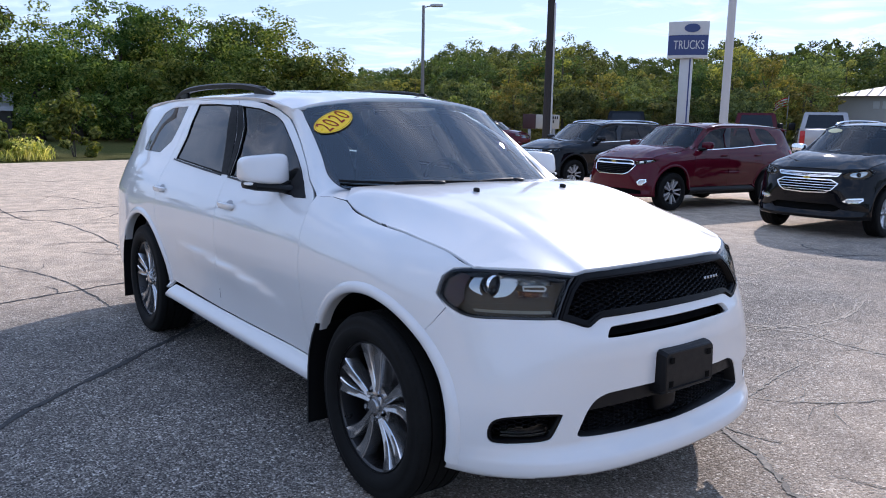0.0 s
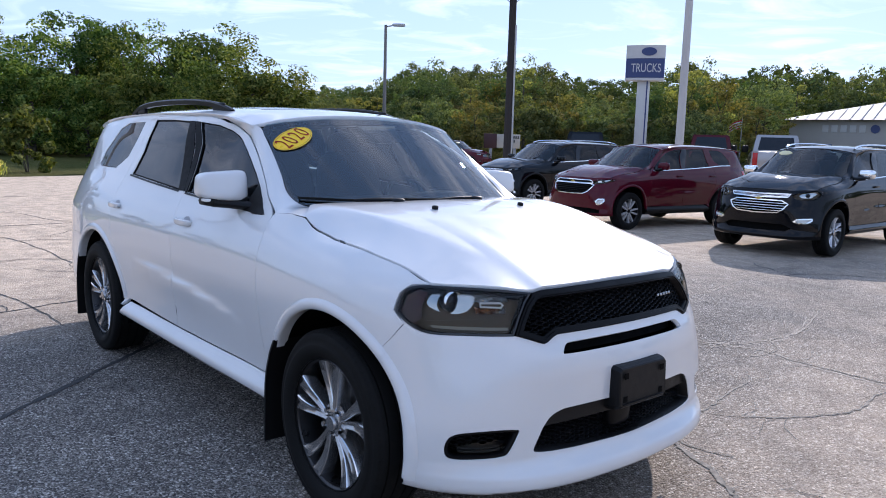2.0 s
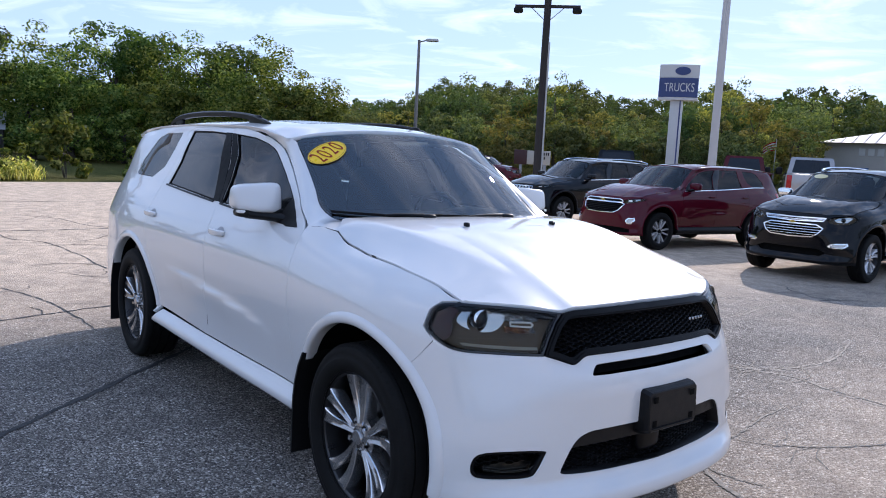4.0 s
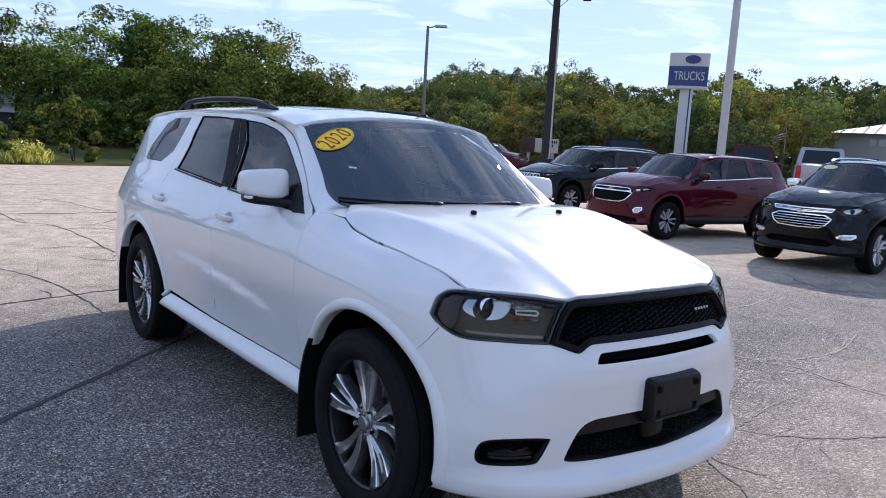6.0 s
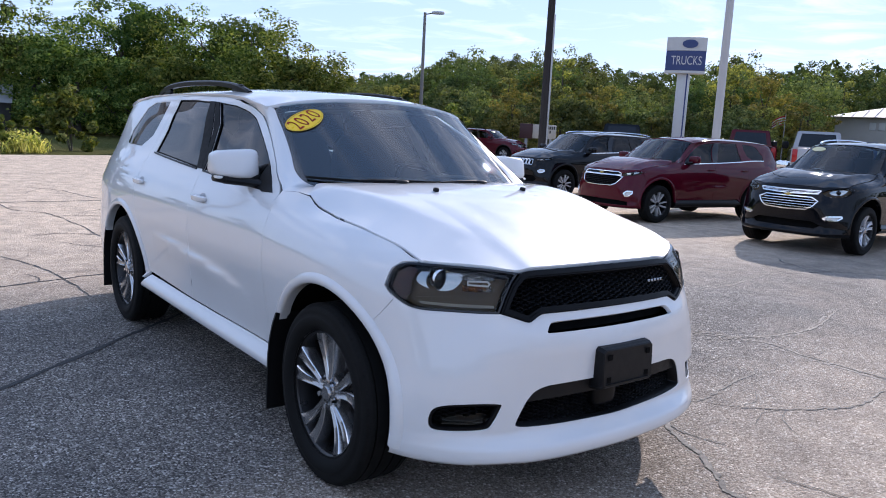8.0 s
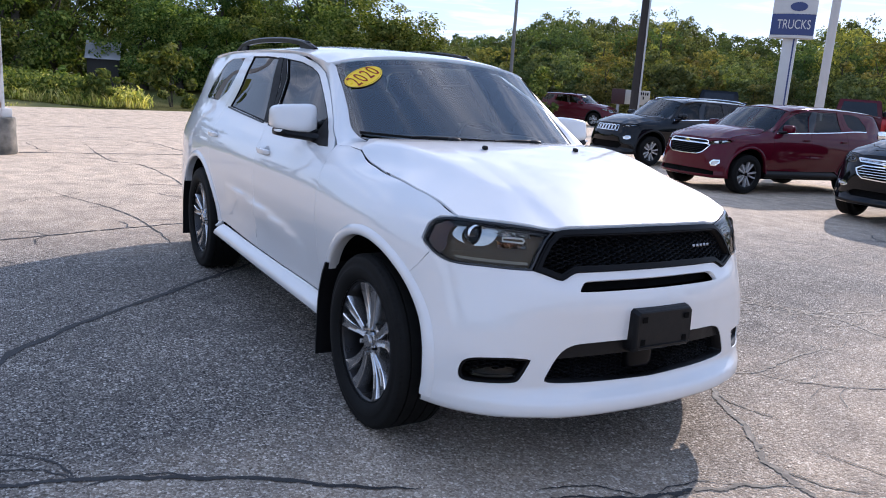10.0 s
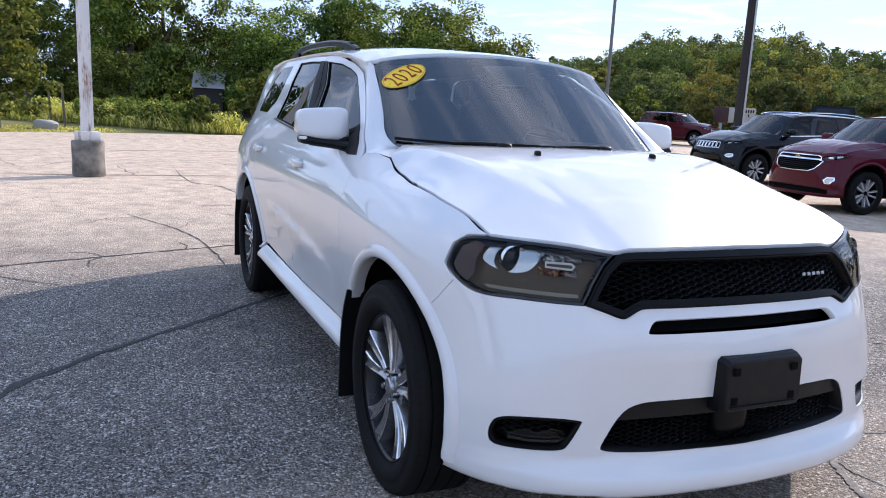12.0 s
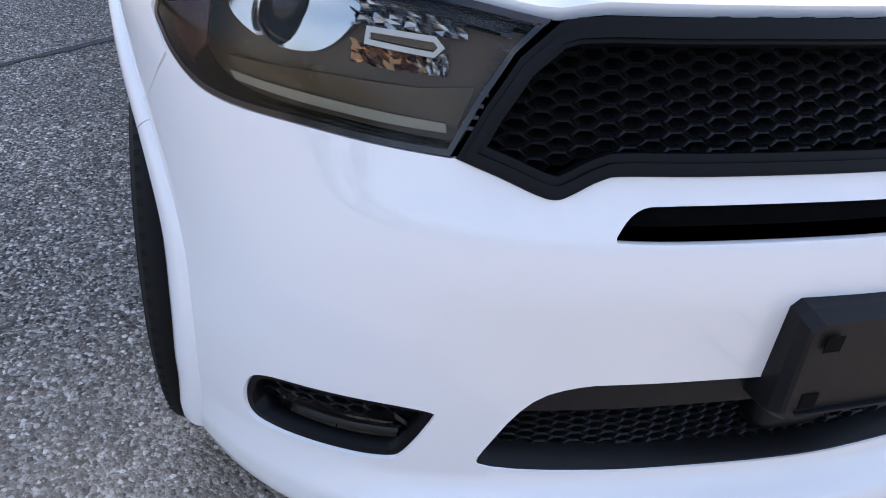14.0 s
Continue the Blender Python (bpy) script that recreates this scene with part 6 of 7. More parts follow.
PROTO = {}
for key, args in {
    "oak": ("broad green leafy tree beside the lot", 13.0, 5.0, 0.06, 11, LEAF, 130, 105, 0.24),
    "oak_b": ("broad dark green leafy tree beside the lot", 12.0, 4.6, 0.04, 12, LEAF_DARK, 130, 105, 0.24),
    "tall": ("tall dark green leafy tree beside the lot", 15.0, 4.2, 0.08, 13, LEAF_DARK, 120, 105, 0.25),
    "scrub": ("low bushy green tree beside the lot", 6.0, 3.2, 0.02, 16, LEAF, 80, 95, 0.22),
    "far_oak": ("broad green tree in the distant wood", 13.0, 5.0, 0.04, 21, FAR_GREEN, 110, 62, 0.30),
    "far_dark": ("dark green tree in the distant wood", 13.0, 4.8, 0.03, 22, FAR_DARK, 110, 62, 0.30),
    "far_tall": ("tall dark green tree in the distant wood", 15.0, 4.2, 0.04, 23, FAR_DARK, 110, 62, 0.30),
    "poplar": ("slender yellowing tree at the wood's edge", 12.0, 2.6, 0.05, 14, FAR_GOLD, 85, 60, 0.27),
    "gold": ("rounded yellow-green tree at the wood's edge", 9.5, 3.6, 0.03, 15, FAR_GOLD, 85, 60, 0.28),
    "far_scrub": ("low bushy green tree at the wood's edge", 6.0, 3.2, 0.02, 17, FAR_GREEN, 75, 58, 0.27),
    "back": ("dark green tree added to fill the wood beyond the lot", 13.0, 4.8, 0.03, 24, FAR_DARK, 70, 14, 0.8),
}.items():
    lab, h, rad, base, seed, mat, cl, per, lf = args
    PROTO[key] = tree("tree", lab, h, rad, base, seed, mat, cl, per, lf)
    PROTO[key]["height"] = h

r = random.Random(77)
ROW = []


def stand(az, d, kind, height):
    """A tree by its bearing and distance from the white car's nose, and its height."""
    ROW.append((2.5 + d * math.cos(radians(az)), -2.4 + d * math.sin(radians(az)), kind, height / PROTO[kind]["height"]))


# by the field on the far side of the lot: tall trees with a gap, lower growth before and behind them
for az, d, kind, height in ((178.2, 56, "oak", 12.5), (176.2, 58, "oak_b", 11.5), (170.6, 56, "oak", 8.5), (168.3, 55, "oak", 8.1), (165.4, 62, "oak_b", 10.2), (163.6, 64, "tall", 9.6), (162.4, 58, "oak", 8.9),
                            (160.2, 57, "oak", 9.0), (158.0, 54, "oak_b", 8.6), (156.6, 49, "oak", 8.0), (154.2, 46, "oak", 7.2), (184.5, 62, "tall", 10.5), (181.5, 66, "oak_b", 9.0),
                            (161.2, 53, "scrub", 5.2), (165.0, 55, "scrub", 5.0), (158.6, 51, "scrub", 4.6), (153.4, 46, "scrub", 5.2), (167.5, 60, "scrub", 4.0), (179.5, 52, "scrub", 3.6)):
    stand(az, d, kind, height)
for i in range(20):
    stand(153.5 + i * 1.9 + r.uniform(-0.4, 0.4), 72 + r.uniform(-3, 4), "oak_b", r.uniform(6.5, 8.2) if i < 18 else 5.0)
# out of view: low trees added for what the side windows reflect
for i in range(16):
    stand(190 + i * 4.0, 120 + r.uniform(-6, 8), "back", r.uniform(5.0, 7.0))
# the wood across the far side, its skyline by bearing
SKYLINE = ((112, 0.106), (114.4, 0.104), (117, 0.112), (120.2, 0.098), (122.2, 0.115), (125.7, 0.098), (127.9, 0.093), (131.5, 0.098), (134.2, 0.116), (137.8, 0.098), (139.9, 0.106), (143.3, 0.103), (145, 0.080), (148.8, 0.074), (151.5, 0.064), (156, 0.06))


def skyline(az, d):
    return float(np.interp(az, [q[0] for q in SKYLINE], [q[1] for q in SKYLINE])) * d + 1.2


for az0, step, n, d0, spread, kinds, lo, hi in (
        (156, 1.5, 33, 118, 5, ("far_dark", "far_tall", "far_dark", "far_oak"), 0.92, 1.02),
        (155, 1.35, 36, 100, 5, ("far_oak", "far_dark", "far_tall", "far_dark", "far_oak", "poplar"), 0.78, 0.98),
        (151, 1.45, 30, 86, 5, ("gold", "poplar", "far_dark", "far_oak", "poplar", "far_oak"), 0.62, 0.92),
        (150, 1.6, 27, 76, 3, ("far_scrub", "far_scrub", "gold", "far_oak"), 0.42, 0.62)):
    for i in range(n):
        az, d = az0 - i * step + r.uniform(-0.4, 0.4), d0 + r.uniform(-spread, spread)
        stand(az, d, r.choice(kinds), skyline(az, d) * r.uniform(lo, hi))
stand(134.3, 84, "poplar", 11.2)
stand(122.3, 80, "gold", 9.6)
stand(120.6, 79, "gold", 8.4)
stand(137.6, 70, "gold", 5.6)
# behind the wood, and unseen trees added on the lot's other sides for dark reflections
for i in range(30):
    stand(157 - i * 1.7, 135 + r.uniform(-3, 5), "back", skyline(157 - i * 1.7, 135) * 0.9)
for i in range(52):
    stand(104 - i * 3.4 + r.uniform(-1, 1), 96 + r.uniform(-8, 14), "back", r.uniform(8.0, 11.0))
# the building keeps its forecourt free
ROW = [q for q in ROW if not (95 < math.degrees(math.atan2(q[1] + 2.5, q[0] - 2.5)) < 117 and math.hypot(q[0] - 2.5, q[1] + 2.5) < 98)]
used = set()
for x, y, k, s in ROW:
    w = s ** 0.6
    m = pose(x, y, -0.05, 0, 0, r.uniform(0, 360)) @ Matrix.Diagonal((w * r.uniform(0.85, 1.1), w * r.uniform(0.85, 1.1), s, 1))
    if k in used:
        ob = copy_thing(PROTO[k], m)
        ob.matrix_basis = m
    else:
        PROTO[k].matrix_basis = m
        used.add(k)
    tagged(PROTO[k], group="trees round the lot")

young = tree("tree", "young slender tree with pale stems by the lot", 5.4, 1.75, 0.03, 31, LEAF, 95, 80, 0.15, stems=3)
young.matrix_basis = pose(-25.6, -5.2, -0.05)
sapling = tree("tree", "small bright green sapling behind the parked cars", 3.6, 1.3, 0.2, 32, LEAF, 34, 40, 0.2, stems=2)
sapling.matrix_basis = pose(-31.0, 23.8, -0.05)
for i, (x, y, s) in enumerate(((-29.9, 4.1, 1.0), (-27.6, 1.2, 0.5), (-28.0, 6.6, 0.7), (-30.5, 0.2, 0.5))):
    b = tree("bush", "dense green bush at the lot's edge", 2.5 * s, 1.3 * s, 0.0, 40 + i, LEAF, 46, 70, 0.16, stems=3)
    b["category"] = "bush"
    b.matrix_basis = pose(x, y, -0.05)


def weeds(name, label, spots, n, h, seed, mat, size=0.05):
    """Many thin upright leaves and stalks over an area."""
    q = np.random.RandomState(seed)
    i = q.randint(0, len(spots), n)
    c = np.asarray(spots)[i]
    p = np.stack([c[:, 0] + q.normal(size=n) * c[:, 2], c[:, 1] + q.normal(size=n) * c[:, 2], np.full(n, -0.05)], 1)
    hh = h * c[:, 3] * q.uniform(0.35, 1.0, n)
    lean = q.normal(scale=0.4, size=(n, 2)) * hh[:, None]
    a = q.uniform(0, 6.28, n)
    w = size * q.uniform(0.6, 1.5, n)
    s = np.stack([np.cos(a) * w, np.sin(a) * w, np.zeros(n)], 1)
    mid = p + np.stack([lean[:, 0] * 0.4, lean[:, 1] * 0.4, hh * 0.6], 1)
    tip = p + np.stack([lean[:, 0], lean[:, 1], hh], 1)
    v = np.stack([p, mid + s, tip, mid - s], 1).reshape(-1, 3)
    f = np.arange(4 * n).reshape(-1, 4)
    return tagged(link(name, mesh_of(name, v, f, flat=True), mat), label, "weeds", kind="stuff")


r = random.Random(9)
spots = []
for i in range(260):
    y = r.uniform(-6.0, 2.4)
    front = float(np.interp(y, [-6.0, -3.9, -1.5, -0.1, 1.5, 4.9, 10], [-34.0, -32.2, -31.0, -28.8, -27.3, -27.6, -29.6]))
    spots.append((front - r.uniform(0, 1) ** 1.5 * 7.0, y, r.uniform(0.15, 0.5), r.uniform(0.3, 1.0) * (0.22 if y > 2.2 else 1.0)))
weeds("weed", "tall yellowing weeds along the lot's edge", spots, 42000, 0.8, 3, WEED, 0.016)
q = np.random.RandomState(5)
pick = np.asarray(spots)[q.randint(0, len(spots), 230)]
me = leaves_mesh("weed_leaves", np.stack([pick[:, 0] + q.normal(0, 0.4, 230), pick[:, 1] + q.normal(0, 0.4, 230), 0.75 * pick[:, 3] * q.uniform(0.2, 1.0, 230)], 1), q.uniform(0.18, 0.42, 230), 90, 0.10, 5, WEED)
tagged(link("weed_clump", me, None), "bushy yellow-green weed clumps with pale tips", "weeds", kind="stuff")
# low green shrubs where the weeds thin out
q = np.random.RandomState(12)
ys = q.uniform(-3.0, 1.1, 150)
xs = np.interp(ys, [-6.0, -3.9, -1.5, -0.1, 1.5, 4.9, 12], [-34.0, -32.0, -30.5, -28.2, -27.4, -28.2, -31.5]) - q.uniform(0, 1, 150) ** 1.6 * 9
hs = q.uniform(0.15, 0.75, 150) * np.where(ys > 1.6, 0.35, 1.0)
me = leaves_mesh("shrub_leaves", np.stack([xs, ys, hs], 1), q.uniform(0.25, 0.6, 150), 110, 0.13, 12, LEAF)
tagged(link("shrub", me, None), "low tangled green shrubs along the lot's edge", "shrub", kind="stuff")
bm = bmesh.new()
edge = [(-17.4, -25), (-19.9, -12), (-21.8, -6.8), (-23.95, -3.2), (-25.15, 1.0), (-25.9, 1.6), (-27.6, -0.1), (-31.7, -1.6), (-38, -6), (-44, -14), (-44, -25)]
vs = [bm.verts.new((x, y, -0.045)) for x, y in edge]
bm.faces.new(vs)
tagged(part("lawn", bm, LAWN, None, flat=True), "mown grass strip beside the lot", "grass", kind="structure")
spots = [(r.uniform(-27.5, -20.5), r.uniform(-14, -2.5), 0.5, 1.0) for _ in range(120)]
spots = [q for q in spots if q[0] < float(np.interp(q[1], [-14, -7, -3.2, 1], [-19.8, -22.0, -24.2, -25.4])) - 0.6]
weeds("lawn_blade", "short mown grass blades", spots, 9000, 0.09, 4, WEED, 0.02)

# ---- posts, signs and buildings ----
lamp = thing("lamp_post", pose(-10.98, -2.19, 0, 0, -0.8, 24), "weathered white lamp post with rust on a round concrete base", "lamp post")
bm = bmesh.new()
lathe(bm, [(0.001, 0.0), (0.235, 0.0), (0.245, 0.02), (0.24, 0.3), (0.245, 0.54), (0.232, 0.565), (0.001, 0.568)], "z", 36)
for v in bm.verts:
    k = 1 + 0.03 * noise.noise(v.co * 6)
    v.co.x *= k
    v.co.y *= k
part("concrete_base", bm, CONC, lamp, "stained round concrete footing")
bm = bmesh.new()
box(bm, -0.15, 0.15, -0.15, 0.15, 0.566, 0.71, 0.012)
part("base_cover", bm, POLE, lamp)
bm = bmesh.new()
sweep(bm, [(0, 0, 0.7), (0, 0, 4), (0, 0, 8.2)], [(-0.075, -0.075), (0.075, -0.075), (0.075, 0.075), (-0.075, 0.075)], up=(1, 0, 0), scale=[1, 0.95, 0.85])
part("pole", bm, POLE, lamp)
bm = bmesh.new()
box(bm, 0.05, 0.75, -0.14, 0.14, 8.1, 8.26, 0.03)
part("lamp_head", bm, GREY, lamp)
for k in range(4):
    bm = bmesh.new()
    a = radians(45 + 90 * k)
    cyl(bm, (0.19 * math.cos(a), 0.19 * math.sin(a), 0.56), (0.19 * math.cos(a), 0.19 * math.sin(a), 0.63), 0.014, seg=8)
    part("bolt", bm, STEEL, lamp)


def area_light(at, turn, h, r0, r1, mat, label, heads):
    """A tall car-park light with flat heads on short arms."""
    t = thing("lamp_post", pose(*at, 0, 0, turn), label, "lamp post")
    bm = bmesh.new()
    cyl(bm, (0, 0, -0.05), (0, 0, 0.5), 0.35, seg=20)
    part("concrete_base", bm, CONC, t)
    bm = bmesh.new()
    cyl(bm, (0, 0, 0.5), (0, 0, h), r0, r1, 16)
    part("pole", bm, mat, t)
    for a in heads:
        bm = bmesh.new()
        c, s = math.cos(radians(a)), math.sin(radians(a))
        cyl(bm, (0, 0, h - 0.12), (c * 0.5, s * 0.5, h - 0.02), 0.04, seg=8)
        arm = part("arm", bm, mat, t)
        bm = bmesh.new()
        superquad(bm, (c * 0.85, s * 0.85, h), (0.42 if abs(c) > 0.7 else 0.18, 0.18 if abs(c) > 0.7 else 0.42, 0.09), 0.4, 0.4, 16, 8)
        part("lamp_head", bm, GREY, t)
    return t


area_light((-38.5, 26.8, 0), 45, 8.9, 0.13, 0.09, plain("bronze_grey_paint", (0.16, 0.15, 0.14), 0.5), "tall grey street lamp with one flat head", (0,))
area_light((-11.98, 19.91, 0), 30, 11.5, 0.14, 0.10, plain("pale_grey_paint", (0.42, 0.41, 0.40), 0.5, scale=3), "tall pale grey light pole behind the cars", (0, 180))

area_light((-24.0, -9.4, 0), 200, 7.4, 0.10, 0.07, plain("dull_grey_paint", (0.20, 0.20, 0.20), 0.5), "grey lamp post across the open lot", (0,))

pole = thing("utility_pole", pose(-23.3, 23.12, 0, 0, 0, 42), "dark wooden utility pole with a lamp crossarm", "utility pole")
bm = bmesh.new()
cyl(bm, (0, 0, -0.1), (0, 0, 11.5), 0.20, 0.15, 14)
part("pole_shaft", bm, WOOD, pole)
bm = bmesh.new()
box(bm, -1.5, 1.5, -0.06, 0.06, 8.55, 8.68, 0.01)
part("crossarm", bm, WOOD, pole)
for sgn in (-1, 1):
    bm = bmesh.new()
    cyl(bm, (0, 0.05, 7.9), (sgn * 0.75, 0.05, 8.57), 0.018, seg=6)
    part("brace", bm, STEEL, pole)
    bm = bmesh.new()
    superquad(bm, (sgn * 1.35, 0.1, 8.45), (0.22, 0.2, 0.13), 0.6, 0.6, 16, 8)
    part("floodlight", bm, PLASTIC, pole)
bm = bmesh.new()
cyl(bm, (0.21, -0.08, 0.2), (0.18, -0.08, 7.0), 0.045, seg=8)
part("conduit", bm, GREY, pole)

# dealer sign: a bowed box on a broad striped pylon
sign = thing("pylon_sign", pose(-21.8, 31.45, 0, 0, 0, 34), "white and blue pylon sign reading trucks", "sign")


def bowed(bm, w, z0, z1, d, bow, n=14):
    rows = []
    for k in range(n + 1):
        x = -w / 2 + w * k / n
        y = -d / 2 - bow * (1 - (2 * k / n - 1) ** 2)
        rows.append([bm.verts.new((x, yy, z)) for yy, z in ((y, z0), (y, z1), (-y, z1), (-y, z0))])
    for a, b in zip(rows, rows[1:]):
        for j in range(4):
            bm.faces.new((a[j], b[j], b[(j + 1) % 4], a[(j + 1) % 4]))
    bm.faces.new(rows[0])
    bm.faces.new(rows[-1][::-1])


for nm, w, z0, z1, d, mat in (("upper_panel", 1.96, 6.14, 6.80, 0.5, SIGNWHITE), ("word_panel", 1.94, 5.16, 6.13, 0.52, SIGNBLUE), ("lower_trim", 1.98, 5.02, 5.15, 0.5, SIGNWHITE)):
    bm = bmesh.new()
    bowed(bm, w, z0, z1, d, 0.16)
    part(nm, bm, mat, sign)
me = text_mesh("TRUCKS", 0.62, "lettering")
for v in me.vertices:
    x, y, z = v.co
    x = x * 0.65 + 0.05
    v.co = Vector((x, -0.26 - 0.16 * (1 - (2 * x / 1.94) ** 2) - 0.012 - z, 5.63 + y))
link("lettering", me, SIGNWHITE, sign, "white word TRUCKS")
bm = bmesh.new()
ring = [bm.verts.new((0.17 + 0.38 * math.cos(t), -0.432 + 0.0, 6.47 + 0.21 * math.sin(t))) for t in np.linspace(0, 2 * math.pi, 33)[:-1]]
bm.faces.new(ring)
part("oval_mark", bm, SIGNBLUE, sign, "plain blue oval mark")
bm = bmesh.new()
for rr in (1.06,):
    a = [bm.verts.new((0.17 + 0.38 * rr * math.cos(t), -0.428, 6.47 + 0.21 * rr * math.sin(t))) for t in np.linspace(0, 2 * math.pi, 33)[:-1]]
    bm.faces.new(a)
part("oval_rim", bm, GREY, sign)
bm = bmesh.new()
box(bm, -0.34, 0.29, -0.2, 0.2, -0.05, 5.05, 0.03)
part("pylon", bm, SIGNWHITE, sign)
bm = bmesh.new()
box(bm, 0.12, 0.19, -0.207, -0.2, 0.0, 5.0)
part("pylon_stripe", bm, SIGNBLUE, sign)

# low letter board on the grass
board = thing("letter_board", pose(-29.4, 29.2, 0, 0, 0, 44), "low white letter board with dark red housing", "sign")
bm = bmesh.new()
box(bm, -0.65, 0.70, -0.12, 0.12, 1.32, 2.12, 0.02)
part("board_face", bm, BOARD, board)
bm = bmesh.new()
box(bm, -1.4, -0.655, -0.15, 0.15, 1.30, 2.14, 0.02)
part("board_housing", bm, plain("dark_red_housing", (0.035, 0.008, 0.008), 0.6), board)
for x0, z in ((0.0, 1.95), (0.1, 1.95), (0.22, 1.95), (0.34, 1.95), (0.46, 1.95), (0.58, 1.95), (0.0, 1.72), (0.12, 1.72), (0.36, 1.72)):
    bm = bmesh.new()
    box(bm, x0 - 0.035, x0 + 0.035, -0.128, -0.12, z - 0.08, z + 0.08)
    part("letter_bar", bm, PLASTIC, board)
for x in (-1.0, 0.4):
    bm = bmesh.new()
    box(bm, x - 0.08, x + 0.08, -0.08, 0.08, -0.05, 1.33, 0.01)
    part("leg", bm, STEEL, board)

# flag
flag = thing("flagpole", pose(-33.7, 63.2, 0, 0, 0, 40), "thin flagpole with a small striped flag", "flagpole")
bm = bmesh.new()
cyl(bm, (0, 0, -0.05), (0, 0, 4.6), 0.06, 0.04, 8)
part("pole", bm, GREY, flag)
for k in range(7):
    bm = bmesh.new()
    z = 4.35 - 0.115 * k
    a = [(-0.02 - 0.13 * i, 0.06 * math.sin(i * 1.1), -0.02 * i * i * 0.4) for i in range(9)]
    for p, q in zip(a, a[1:]):
        bm.faces.new([bm.verts.new((p[0], p[1], z + p[2])), bm.verts.new((q[0], q[1], z + q[2])), bm.verts.new((q[0], q[1], z - 0.115 + q[2])), bm.verts.new((p[0], p[1], z - 0.115 + p[2]))])
    part("stripe", bm, TAILRED if k % 2 == 0 else SIGNWHITE, flag)

# bank building with a standing-seam roof
bank = thing("building", pose(-28.8, 75.4, 0, 0, 0, 10), "low tan building with a white metal roof", "building")
WALL = plain("tan_wall_panel", (0.36, 0.34, 0.31), 0.8, scale=3)
bm = bmesh.new()
box(bm, -6.0, 18, 0, 14, -0.05, 4.9, 0.02)
part("wall", bm, WALL, bank)
bm = bmesh.new()
vs = [bm.verts.new(p) for p in ((-6.8, -0.8, 4.85), (18.8, -0.8, 4.85), (18.8, 14.8, 4.85), (-6.8, 14.8, 4.85), (2.0, 5, 6.9), (18.8, 5, 6.9))]
for f in ((0, 1, 5, 4), (1, 2, 5), (2, 3, 4, 5), (3, 0, 4), (3, 2, 1, 0)):
    bm.faces.new([vs[i] for i in f])
roof_b = part("metal_roof", bm, METALROOF, bank)
for k in range(24):
    x = -5.4 + k * 1.0
    top_z = 4.85 + min(1.0, (x + 6.8) / 8.8) * 2.05
    yy = -0.8 + min(1.0, (x + 6.8) / 8.8) * 5.8
    bm = bmesh.new()
    cyl(bm, (x, -0.8, 4.87), (x, yy, top_z + 0.02), 0.028, seg=4)
    part("seam_rib", bm, METALROOF, roof_b)
for x0, x1, nm in ((-3.6, -1.9, "window"), (1.2, 3.6, "door"), (5.0, 7.4, "window")):
    bm = bmesh.new()
    box(bm, x0, x1, -0.05, 0.02, 0.0 if nm == "door" else 0.8, 2.5, 0.01)
    part(nm, bm, plain("blue_glazing", (0.02, 0.06, 0.16), 0.2) if nm == "window" else TRIM, bank)
for k in range(5):
    bm = bmesh.new()
    box(bm, -2.9 + 0.82 * k, -2.35 + 0.82 * k, -0.08, -0.02, 3.65, 4.35, 0.02)
    part("letter_bar", bm, SIGNWHITE, bank, "raised white letter shape")
bm = bmesh.new()
cyl(bm, (1.75, -0.08, 4.0), (1.75, -0.02, 4.0), 0.42, seg=8)
part("mark", bm, SIGNBLUE, bank, "plain blue octagon mark")

shed = thing("shed", pose(-52.0, 4.15, 0, 0, 0, 80) @ Matrix.Diagonal((0.42, 0.5, 0.8, 1)), "small shed with a pale metal roof among trees", "shed")
bm = bmesh.new()
box(bm, -2.2, 2.2, -1.6, 1.6, -0.05, 2.3)
part("wall", bm, plain("dark_stained_boards", (0.03, 0.028, 0.025), 0.8), shed)
bm = bmesh.new()
vs = [bm.verts.new(p) for p in ((-2.5, -2.0, 2.2), (2.5, -2.0, 2.2), (2.5, 2.0, 3.6), (-2.5, 2.0, 3.6), (-2.5, -2.0, 2.25), (2.5, -2.0, 2.25), (2.5, 2.0, 3.65), (-2.5, 2.0, 3.65))]
for f in ((3, 2, 1, 0), (4, 5, 6, 7), (0, 1, 5, 4), (1, 2, 6, 5), (2, 3, 7, 6), (3, 0, 4, 7)):
    bm.faces.new([vs[i] for i in f])
part("roof", bm, plain("pale_shed_roof", (0.36, 0.36, 0.37), 0.6), shed)
for x, y, h in ((-27.9, -3.4, 1.45), (-30.4, -4.0, 1.2)):
    bm = bmesh.new()
    box(bm, -0.035, 0.035, -0.035, 0.035, -0.1, h, 0.008)
    ob = part("fence_post", bm, OLDWOOD)
    ob.matrix_basis = pose(x, y, -0.05, 3, 2, 20)
    tagged(ob, "weathered wooden fence post among the weeds", "post", "old fence posts")
bm = bmesh.new()
superquad(bm, (0, 0, 0.1), (0.5, 0.3, 0.22), 0.7, 0.7, 16, 10, lambda q: q * (1 + 0.2 * noise.noise(q * 4)))
ob = part("boulder", bm, STONE)
ob.matrix_basis = pose(-26.6, -3.9, -0.06, 0, 0, 30)
tagged(ob, "pale boulder at the grass edge", "rock")

